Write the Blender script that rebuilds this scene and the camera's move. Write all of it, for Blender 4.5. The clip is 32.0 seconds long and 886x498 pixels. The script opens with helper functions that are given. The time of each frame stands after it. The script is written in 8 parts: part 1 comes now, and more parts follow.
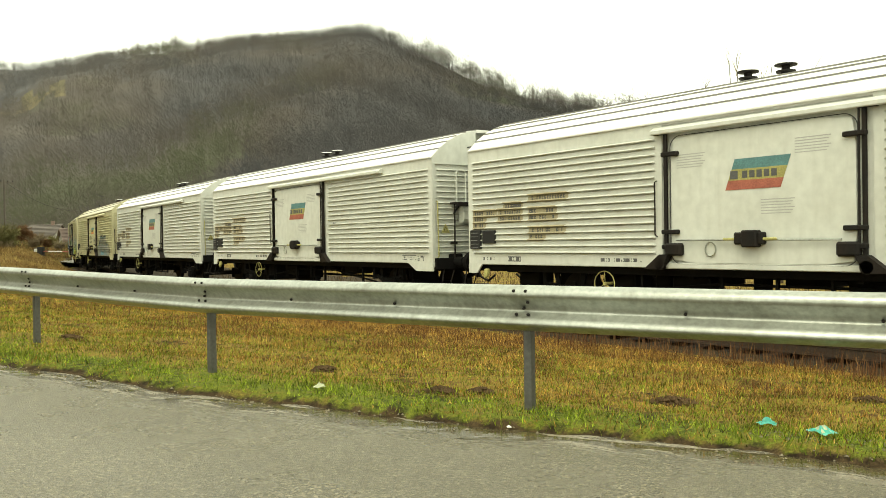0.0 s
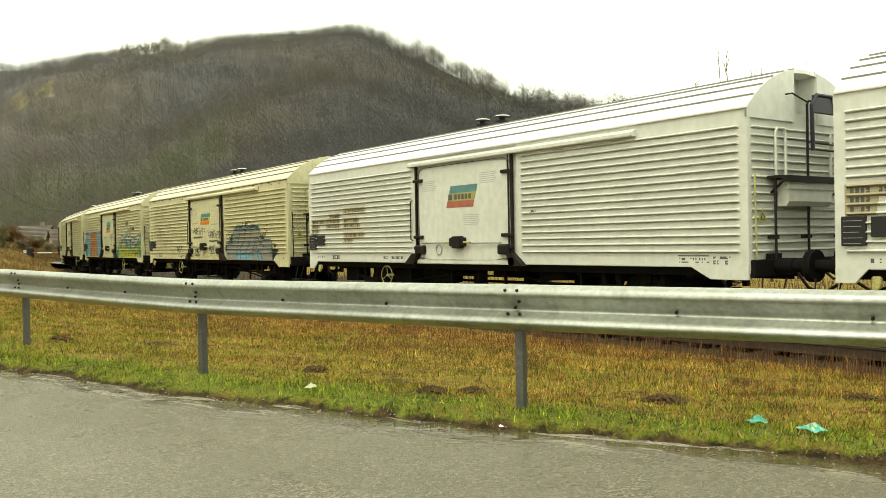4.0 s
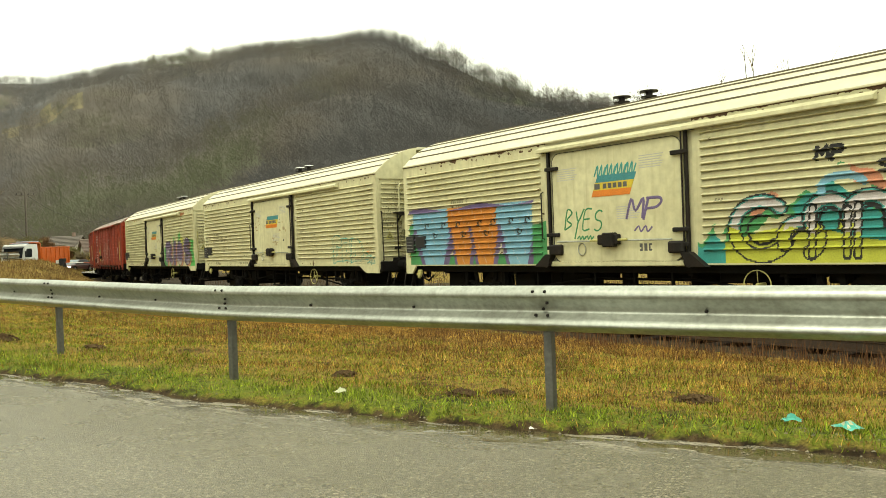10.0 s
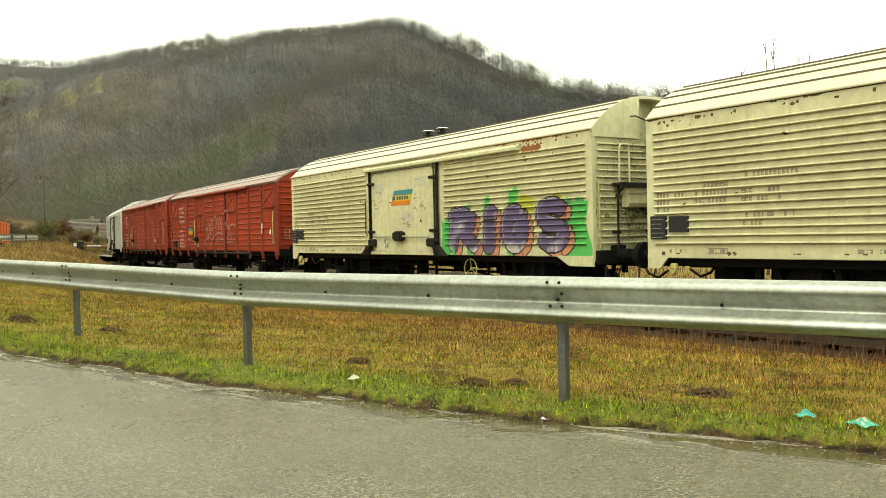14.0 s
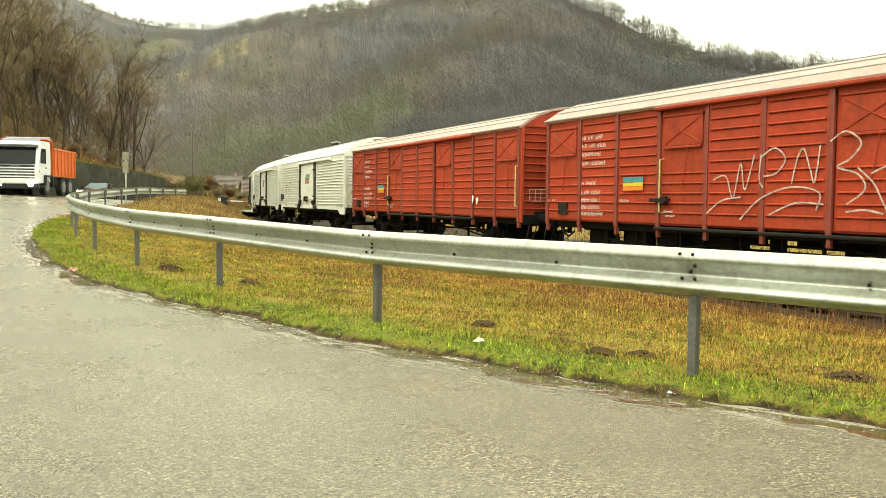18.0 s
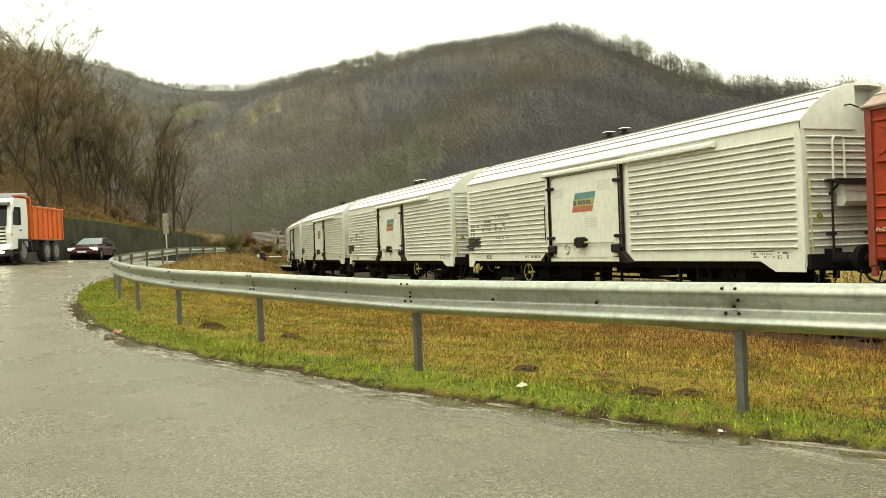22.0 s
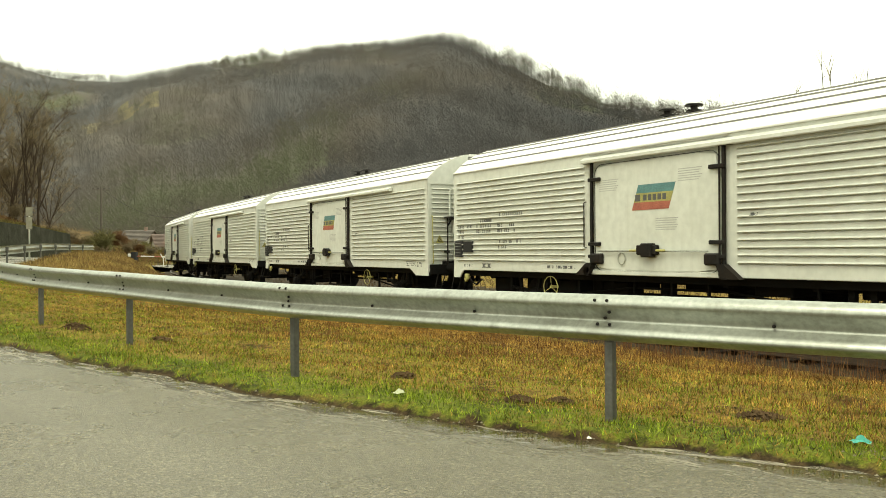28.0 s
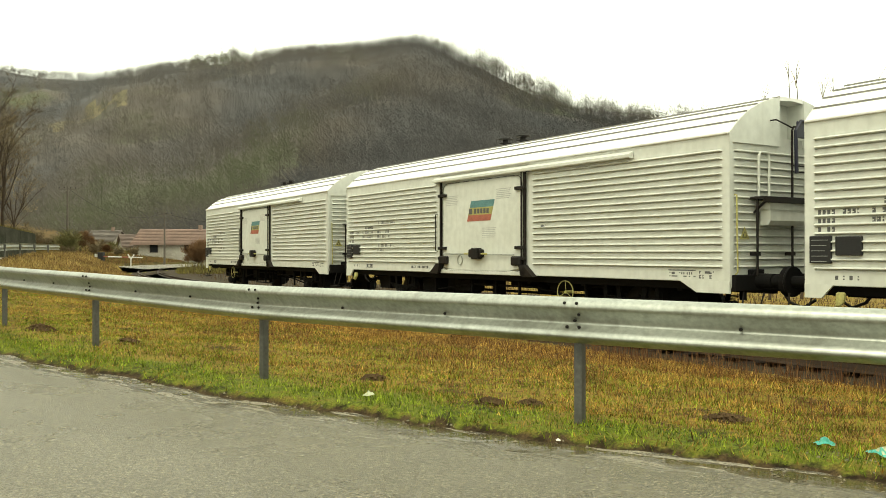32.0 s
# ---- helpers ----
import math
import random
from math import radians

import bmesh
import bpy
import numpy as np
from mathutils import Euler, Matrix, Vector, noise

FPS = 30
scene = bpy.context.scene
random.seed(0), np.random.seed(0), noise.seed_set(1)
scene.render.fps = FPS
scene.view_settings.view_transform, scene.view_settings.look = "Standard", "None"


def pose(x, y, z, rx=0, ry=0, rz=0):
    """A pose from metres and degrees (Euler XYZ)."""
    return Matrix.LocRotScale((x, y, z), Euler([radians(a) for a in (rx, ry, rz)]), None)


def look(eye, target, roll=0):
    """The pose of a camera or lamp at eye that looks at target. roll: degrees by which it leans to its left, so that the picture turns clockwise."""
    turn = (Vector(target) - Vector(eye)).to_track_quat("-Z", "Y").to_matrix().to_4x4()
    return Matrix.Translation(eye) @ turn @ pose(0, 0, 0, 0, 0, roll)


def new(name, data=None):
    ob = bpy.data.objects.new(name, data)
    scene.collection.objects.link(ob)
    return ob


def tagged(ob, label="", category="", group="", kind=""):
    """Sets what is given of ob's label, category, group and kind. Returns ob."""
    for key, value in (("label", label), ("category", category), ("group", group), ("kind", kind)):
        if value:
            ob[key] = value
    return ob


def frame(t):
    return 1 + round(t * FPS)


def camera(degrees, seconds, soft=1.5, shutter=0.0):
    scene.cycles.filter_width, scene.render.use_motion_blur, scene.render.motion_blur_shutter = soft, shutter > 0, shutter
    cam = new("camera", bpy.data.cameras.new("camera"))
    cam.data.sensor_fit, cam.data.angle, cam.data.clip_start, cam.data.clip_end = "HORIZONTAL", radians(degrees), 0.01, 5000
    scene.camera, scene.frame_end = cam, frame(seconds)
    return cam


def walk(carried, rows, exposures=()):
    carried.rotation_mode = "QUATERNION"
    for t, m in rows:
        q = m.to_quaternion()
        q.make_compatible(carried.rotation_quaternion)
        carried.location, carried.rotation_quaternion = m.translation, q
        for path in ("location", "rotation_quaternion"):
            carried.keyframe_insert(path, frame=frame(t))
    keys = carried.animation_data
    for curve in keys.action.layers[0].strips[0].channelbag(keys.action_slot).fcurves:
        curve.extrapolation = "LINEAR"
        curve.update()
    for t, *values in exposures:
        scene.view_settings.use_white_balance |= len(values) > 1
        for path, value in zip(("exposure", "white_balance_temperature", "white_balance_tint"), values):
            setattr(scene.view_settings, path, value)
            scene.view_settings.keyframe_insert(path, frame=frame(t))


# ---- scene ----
cam = camera(54.0, 32.0, soft=0.9)
EYE = 1.15
PATH = [
    (0.0, pose(0, 0, EYE, 89.56, 0.82, 0.78)),
    (0.5, pose(0, 0, EYE, 89.57, 0.88, 0.60)),
    (1.0, pose(0, 0, EYE, 89.56, 0.91, 0.47)),
    (1.5, pose(0, 0, EYE, 89.56, 1.00, 0.37)),
    (2.0, pose(0, 0, EYE, 89.53, 1.09, 0.29)),
    (2.5, pose(0, 0, EYE, 89.55, 1.05, 0.21)),
    (3.0, pose(0, 0, EYE, 89.54, 1.17, 0.17)),
    (3.5, pose(0, 0, EYE, 89.53, 1.09, 0.14)),
    (5.5, pose(0, 0, EYE, 89.55, 0.99, 0.50)),
    (6.0, pose(0, 0, EYE, 89.58, 1.03, 0.56)),
    (6.5, pose(0, 0, EYE, 89.59, 1.05, 0.59)),
    (7.0, pose(0, 0, EYE, 89.58, 0.87, 0.59)),
    (7.5, pose(0, 0, EYE, 89.55, 0.77, 0.67)),
    (8.0, pose(0, 0, EYE, 89.53, 0.97, 0.87)),
    (8.5, pose(0, 0, EYE, 89.55, 1.32, 1.14)),
    (9.0, pose(0, 0, EYE, 89.62, 1.86, 1.63)),
    (9.5, pose(0, 0, EYE, 89.72, 2.17, 1.80)),
    (10.0, pose(0, 0, EYE, 89.76, 2.13, 1.95)),
    (10.5, pose(0, 0, EYE, 89.75, 1.90, 2.13)),
    (11.0, pose(0, 0, EYE, 89.74, 1.75, 2.41)),
    (11.5, pose(0, 0, EYE, 89.73, 1.54, 2.72)),
    (12.0, pose(0, 0, EYE, 89.74, 1.49, 2.93)),
    (12.5, pose(0, 0, EYE, 89.76, 1.43, 3.03)),
    (13.0, pose(0, 0, EYE, 89.54, 1.15, 2.86)),
    (13.5, pose(0, 0, EYE, 89.21, 1.05, 2.93)),
    (14.0, pose(0, 0, EYE, 89.07, 1.22, 2.95)),
    (14.5, pose(0, 0, EYE, 88.21, 1.41, 3.11)),
    (16.5, pose(0, 0, EYE, 86.53, -0.02, 4.24)),
    (17.0, pose(0, 0, EYE, 86.02, -0.64, 4.98)),
    (17.5, pose(0, 0, EYE, 85.74, -0.87, 9.33)),
    (18.0, pose(0, 0, EYE, 86.78, -0.61, 11.50)),
    (18.5, pose(0, 0, EYE, 87.50, -0.14, 12.29)),
    (19.0, pose(0, 0, EYE, 87.93, 0.05, 12.86)),
    (19.5, pose(0, 0, EYE, 88.32, 0.40, 13.29)),
    (20.0, pose(0, 0, EYE, 88.69, 0.99, 13.60)),
    (20.5, pose(0, 0, EYE, 89.09, 1.21, 14.18)),
    (21.0, pose(0, 0, EYE, 89.40, 1.35, 14.57)),
    (21.5, pose(0, 0, EYE, 89.66, 1.67, 14.12)),
    (22.0, pose(0, 0, EYE, 89.87, 2.13, 13.88)),
    (22.5, pose(0, 0, EYE, 90.04, 2.26, 13.88)),
    (23.0, pose(0, 0, EYE, 90.18, 2.23, 13.96)),
    (23.5, pose(0, 0, EYE, 90.37, 2.17, 13.95)),
    (24.0, pose(0, 0, EYE, 90.46, 2.02, 13.80)),
    (24.5, pose(0, 0, EYE, 90.50, 1.67, 13.14)),
    (25.0, pose(0, 0, EYE, 90.50, 1.15, 11.30)),
    (25.5, pose(0, 0, EYE, 90.47, 0.68, 9.96)),
    (27.5, pose(0, 0, EYE, 90.19, 0.68, 7.24)),
    (28.0, pose(0, 0, EYE, 90.13, 0.37, 6.06)),
    (28.5, pose(0, 0, EYE, 90.07, 0.10, 5.57)),
    (29.0, pose(0, 0, EYE, 90.04, 0.03, 5.32)),
    (29.5, pose(0, 0, EYE, 90.03, 0.15, 5.05)),
    (30.0, pose(0, 0, EYE, 90.04, 0.26, 4.83)),
    (30.5, pose(0, 0, EYE, 90.08, 0.26, 4.65)),
    (31.0, pose(0, 0, EYE, 90.14, -0.01, 4.51)),
    (31.5, pose(0, 0, EYE, 90.23, -0.16, 4.35)),
    (32.0, pose(0, 0, EYE, 90.27, 0.04, 4.14)),
]
EXPOSURE = [(0, 0.38), (13, 0.42), (14.5, 0.5), (16.5, 0.85), (18, 0.98), (19, 0.88), (20, 0.72), (21, 0.58), (22.5, 0.46), (26, 0.38), (32, 0.34)]
walk(cam, PATH, [(t, stops + 0.30, 7650, -4) for t, stops in EXPOSURE])

# ---- light ----
world = bpy.data.worlds.new("overcast_sky")
scene.world = world
world.use_nodes = True
wn = world.node_tree.nodes
wn.clear()
sky = wn.new("ShaderNodeTexSky")
sky.sky_type, sky.sun_disc = "NISHITA", False
sky.sun_elevation, sky.sun_rotation = radians(48), radians(200)
sky.dust_density, sky.ozone_density = 6.0, 0.6
cloud = wn.new("ShaderNodeMixRGB")
cloud.inputs[0].default_value = 0.9
cloud.inputs[2].default_value = (10.5, 10.8, 10.4, 1)
sky_bg = wn.new("ShaderNodeBackground")
sky_bg.inputs[1].default_value = 0.11
sky_out = wn.new("ShaderNodeOutputWorld")
wl = world.node_tree.links
wl.new(sky.outputs[0], cloud.inputs[1])
wl.new(cloud.outputs[0], sky_bg.inputs[0])
wl.new(sky_bg.outputs[0], sky_out.inputs[0])
sun = new("sun", bpy.data.lights.new("sun", "SUN"))
sun.data.energy, sun.data.angle, sun.data.color = 0.9, radians(25), (1.0, 0.97, 0.92)
sun.matrix_world = look((-16, -34, 60), (0, 0, 0))

# ---- materials ----
def mat(name, base, rough=0.6, metal=0.0, vary=0.25, scale=3.0, fine=40.0, bump=0.2, tint=None, stretch=(1, 1, 1), streak=0.0, spec=0.5, rnd=0.0):
    """A paint, metal or earth with stains at two scales, grain and fine relief."""
    m = bpy.data.materials.new(name)
    m.use_nodes = True
    nt = m.node_tree
    nd, ln = nt.nodes, nt.links
    b = nd["Principled BSDF"]
    b.inputs["Roughness"].default_value = rough
    b.inputs["Metallic"].default_value = metal
    b.inputs["Specular IOR Level"].default_value = spec
    tc = nd.new("ShaderNodeTexCoord")
    mp = nd.new("ShaderNodeMapping")
    mp.inputs["Scale"].default_value = stretch
    ln.new(tc.outputs["Object"], mp.inputs[0])
    big = nd.new("ShaderNodeTexNoise")
    big.inputs["Scale"].default_value, big.inputs["Detail"].default_value = scale, 6
    ln.new(mp.outputs[0], big.inputs["Vector"])
    small = nd.new("ShaderNodeTexNoise")
    small.inputs["Scale"].default_value, small.inputs["Detail"].default_value = fine, 4
    ln.new(mp.outputs[0], small.inputs["Vector"])
    dark = tint if tint else tuple(c * 0.45 for c in base)
    ramp = nd.new("ShaderNodeValToRGB")
    ramp.color_ramp.elements[0].position, ramp.color_ramp.elements[1].position = 0.36, 0.66
    ramp.color_ramp.elements[0].color = (*[c * (1 - vary) + d * vary for c, d in zip(base, dark)], 1)
    ramp.color_ramp.elements[1].color = (*base, 1)
    ln.new(big.outputs[0], ramp.inputs[0])
    mix = nd.new("ShaderNodeMixRGB")
    mix.blend_type = "MULTIPLY"
    mix.inputs[0].default_value = min(1, vary * 1.6)
    r2 = nd.new("ShaderNodeValToRGB")
    r2.color_ramp.elements[0].position, r2.color_ramp.elements[1].position = 0.3, 0.7
    r2.color_ramp.elements[0].color = (0.62, 0.62, 0.62, 1)
    r2.color_ramp.elements[1].color = (1.12, 1.12, 1.12, 1)
    ln.new(small.outputs[0], r2.inputs[0])
    ln.new(ramp.outputs[0], mix.inputs[1])
    ln.new(r2.outputs[0], mix.inputs[2])
    col = mix.outputs[0]
    if streak:
        ms = nd.new("ShaderNodeMapping")
        ms.inputs["Scale"].default_value = (6, 6, 0.5)
        ln.new(tc.outputs["Object"], ms.inputs[0])
        run = nd.new("ShaderNodeTexNoise")
        run.inputs["Scale"].default_value, run.inputs["Detail"].default_value = 1.6, 5
        ln.new(ms.outputs[0], run.inputs["Vector"])
        r3 = nd.new("ShaderNodeValToRGB")
        r3.color_ramp.elements[0].position, r3.color_ramp.elements[1].position = 0.52, 0.75
        r3.color_ramp.elements[0].color = (0, 0, 0, 1)
        r3.color_ramp.elements[1].color = (streak, streak, streak, 1)
        ln.new(run.outputs[0], r3.inputs[0])
        mx = nd.new("ShaderNodeMixRGB")
        mx.inputs[2].default_value = (*dark, 1)
        ln.new(r3.outputs[0], mx.inputs[0])
        ln.new(col, mx.inputs[1])
        col = mx.outputs[0]
    if rnd:
        oi = nd.new("ShaderNodeObjectInfo")
        hsv = nd.new("ShaderNodeHueSaturation")
        mr = nd.new("ShaderNodeMapRange")
        mr.inputs[3].default_value, mr.inputs[4].default_value = 1 - rnd, 1 + rnd
        ln.new(oi.outputs["Random"], mr.inputs[0])
        ln.new(mr.outputs[0], hsv.inputs["Value"])
        ln.new(col, hsv.inputs["Color"])
        col = hsv.outputs[0]
    ln.new(col, b.inputs["Base Color"])
    if bump:
        bp = nd.new("ShaderNodeBump")
        bp.inputs["Strength"].default_value, bp.inputs["Distance"].default_value = bump, 0.01
        ln.new(small.outputs[0], bp.inputs["Height"])
        ln.new(bp.outputs[0], b.inputs["Normal"])
    return m


def island(name, c0, c1, rough=0.85, c2=None, drift=0.0, scale=3.0, broad=0.0):
    """For leaves, blades and twigs: each loose piece takes its own shade."""
    m = bpy.data.materials.new(name)
    m.use_nodes = True
    nd, ln = m.node_tree.nodes, m.node_tree.links
    b = nd["Principled BSDF"]
    b.inputs["Roughness"].default_value = rough
    b.inputs["Specular IOR Level"].default_value = 0.2
    g = nd.new("ShaderNodeNewGeometry")
    r = nd.new("ShaderNodeValToRGB")
    r.color_ramp.elements[0].color, r.color_ramp.elements[1].color = (*c0, 1), (*c1, 1)
    if c2:
        e = r.color_ramp.elements.new(0.5)
        e.color = (*c2, 1)
    ln.new(g.outputs["Random Per Island"], r.inputs[0])
    col = r.outputs[0]
    if drift:
        tc = nd.new("ShaderNodeTexCoord")
        n = nd.new("ShaderNodeTexNoise")
        n.inputs["Scale"].default_value, n.inputs["Detail"].default_value, n.inputs["Roughness"].default_value = scale, 5, 0.7
        ln.new(tc.outputs["Object"], n.inputs["Vector"])
        col = mixed(m.node_tree, 1.0, col, ramp_node(m.node_tree, n.outputs[0], [(0.36, 1 - drift), (0.5, 1.0), (0.64, 1 + drift)]), "MULTIPLY")
    if broad:
        tc = nd.new("ShaderNodeTexCoord")
        n = nd.new("ShaderNodeTexNoise")
        n.inputs["Scale"].default_value, n.inputs["Detail"].default_value, n.inputs["Roughness"].default_value = 1.5, 4, 0.6
        ln.new(tc.outputs["Object"], n.inputs["Vector"])
        col = mixed(m.node_tree, broad, col, ramp_node(m.node_tree, n.outputs[0], [(0.38, (0.50, 0.42, 0.45)), (0.5, (1.05, 0.98, 0.9)), (0.62, (1.45, 1.5, 1.35))]), "MULTIPLY")
    ln.new(col, b.inputs["Base Color"])
    return m


def node(nt, kind, values=(), links=()):
    """A node with its inputs set: values (index, value), links (index, socket)."""
    n = nt.nodes.new(kind)
    for i, v in values:
        n.inputs[i].default_value = v
    for i, sock in links:
        nt.links.new(sock, n.inputs[i])
    return n


def ramp_node(nt, fac, stops):
    r = nt.nodes.new("ShaderNodeValToRGB")
    el = r.color_ramp.elements
    while len(el) < len(stops):
        el.new(0.5)
    for e, (p, c) in zip(el, stops):
        e.position = p
        e.color = (*c, 1) if isinstance(c, tuple) else (c, c, c, 1)
    nt.links.new(fac, r.inputs[0])
    return r.outputs[0]


def mixed(nt, fac, a, b, blend="MIX"):
    m = nt.nodes.new("ShaderNodeMixRGB")
    m.blend_type = blend
    for i, s in ((0, fac), (1, a), (2, b)):
        if isinstance(s, (int, float)):
            m.inputs[i].default_value = s if i == 0 else (s, s, s, 1)
        elif isinstance(s, tuple):
            m.inputs[i].default_value = (*s, 1)
        else:
            nt.links.new(s, m.inputs[i])
    return m.outputs[0]


def asphalt():
    """Wet chipped asphalt: pale and dark stones, worn lanes, and a muddy, puddled edge."""
    m = bpy.data.materials.new("wet_asphalt")
    m.use_nodes = True
    nt = m.node_tree
    b = nt.nodes["Principled BSDF"]
    b.inputs["Specular IOR Level"].default_value = 0.65
    tc = nt.nodes.new("ShaderNodeTexCoord")
    ob, uv = tc.outputs["Object"], tc.outputs["UV"]

    def noise(scale, detail, vec, rough=0.55):
        n = node(nt, "ShaderNodeTexNoise", links=[(0, vec)])
        n.inputs["Scale"].default_value, n.inputs["Detail"].default_value, n.inputs["Roughness"].default_value = scale, detail, rough
        return n.outputs[0]

    long_map = node(nt, "ShaderNodeMapping", links=[(0, uv)])
    long_map.inputs["Scale"].default_value = (0.85, 4.0, 1)
    along = long_map.outputs[0]
    cells = node(nt, "ShaderNodeTexVoronoi", links=[(0, ob)])
    cells.inputs["Scale"].default_value = 88
    tone = node(nt, "ShaderNodeSeparateColor", links=[(0, cells.outputs["Color"])]).outputs[0]
    base = ramp_node(nt, noise(0.5, 5, ob), [(0.35, (0.134, 0.118, 0.080)), (0.65, (0.168, 0.148, 0.102))])
    base = mixed(nt, 0.8, base, ramp_node(nt, tone, [(0.0, 0.36), (0.5, 0.88), (0.85, 1.2), (1.0, 2.2)]), "MULTIPLY")
    base = mixed(nt, 0.5, base, ramp_node(nt, noise(38, 4, ob, 0.75), [(0.36, 0.55), (0.64, 1.4)]), "MULTIPLY")
    # how far into the dirty edge: 1 in the gutter, 0 on the clean road
    across = node(nt, "ShaderNodeSeparateXYZ", links=[(0, uv)]).outputs[1]
    sway = node(nt, "ShaderNodeMath", [(1, 0.42)], [(0, noise(1.0, 5, along, 0.65))])
    sway.operation = "MULTIPLY"
    reach = node(nt, "ShaderNodeMath", links=[(0, across), (1, sway.outputs[0])])
    reach.operation = "SUBTRACT"
    dirt = ramp_node(nt, reach.outputs[0], [(0.0, 1.0), (0.10, 0.85), (0.16, 0.15), (0.5, 0.0)])
    patch = noise(2.4, 6, along, 0.7)
    silt = ramp_node(nt, patch, [(0.36, (0.055, 0.044, 0.026)), (0.50, (0.10, 0.085, 0.055)), (0.58, (0.26, 0.225, 0.16)), (0.66, (0.12, 0.10, 0.07))])
    silt = mixed(nt, 0.6, silt, ramp_node(nt, tone, [(0.0, 0.6), (0.8, 1.0), (1.0, 2.2)]), "MULTIPLY")
    nt.links.new(mixed(nt, dirt, base, silt), b.inputs["Base Color"])
    dry = ramp_node(nt, noise(0.8, 5, ob), [(0.35, 0.25), (0.7, 0.33)])
    wet = ramp_node(nt, patch, [(0.40, 0.07), (0.52, 0.22), (0.6, 0.5)])
    nt.links.new(mixed(nt, dirt, dry, wet), b.inputs["Roughness"])
    bp = nt.nodes.new("ShaderNodeBump")
    bp.inputs["Distance"].default_value = 0.014
    nt.links.new(ramp_node(nt, dirt, [(0.0, 0.5), (1.0, 0.3)]), bp.inputs["Strength"])
    nt.links.new(cells.outputs["Distance"], bp.inputs["Height"])
    nt.links.new(bp.outputs[0], b.inputs["Normal"])
    return m


def woodland(name, shade, spread):
    """Bare winter wood: drifts of grey-brown, tawny and mossy growth over the hill, each tree a little apart, with the
    valley's haze put into the colour.
    """
    m = bpy.data.materials.new(name)
    m.use_nodes = True
    nt = m.node_tree
    b = nt.nodes["Principled BSDF"]
    b.inputs["Roughness"].default_value, b.inputs["Specular IOR Level"].default_value = 0.95, 0.1
    tc = nt.nodes.new("ShaderNodeTexCoord")
    n1 = node(nt, "ShaderNodeTexNoise", links=[(0, tc.outputs["Object"])])
    n1.inputs["Scale"].default_value, n1.inputs["Detail"].default_value = 0.013, 4
    n2 = node(nt, "ShaderNodeTexNoise", links=[(0, tc.outputs["Object"])])
    n2.inputs["Scale"].default_value, n2.inputs["Detail"].default_value = 0.11, 4
    c = ramp_node(nt, n1.outputs[0], [(0.34, tuple(v * shade for v in (0.076, 0.076, 0.078))), (0.48, tuple(v * shade for v in (0.084, 0.080, 0.078))), (0.58, tuple(v * shade for v in (0.096, 0.085, 0.074))), (0.66, tuple(v * shade for v in (0.084, 0.090, 0.058)))])
    c = mixed(nt, 1.0, c, ramp_node(nt, n2.outputs[0], [(0.36, 0.92), (0.64, 1.08)]), "MULTIPLY")
    # colour lightened up the valley to stand for haze
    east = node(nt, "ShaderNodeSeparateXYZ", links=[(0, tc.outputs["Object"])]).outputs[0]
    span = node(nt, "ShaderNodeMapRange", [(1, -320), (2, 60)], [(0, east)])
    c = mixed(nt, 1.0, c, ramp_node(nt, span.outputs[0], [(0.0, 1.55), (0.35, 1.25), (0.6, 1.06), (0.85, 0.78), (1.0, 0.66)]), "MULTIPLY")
    g = nt.nodes.new("ShaderNodeNewGeometry")
    c = mixed(nt, 1.0, c, ramp_node(nt, g.outputs["Random Per Island"], [(0.0, 1 - spread), (1.0, 1 + spread)]), "MULTIPLY")
    nt.links.new(c, b.inputs["Base Color"])
    if spread:
        # fine twigs pass as much light as they throw back
        out = nt.nodes["Material Output"]
        thin = nt.nodes.new("ShaderNodeBsdfTranslucent")
        nt.links.new(c, thin.inputs[0])
        both = nt.nodes.new("ShaderNodeMixShader")
        both.inputs[0].default_value = 0.5
        nt.links.new(b.outputs[0], both.inputs[1])
        nt.links.new(thin.outputs[0], both.inputs[2])
        nt.links.new(both.outputs[0], out.inputs[0])
    return m


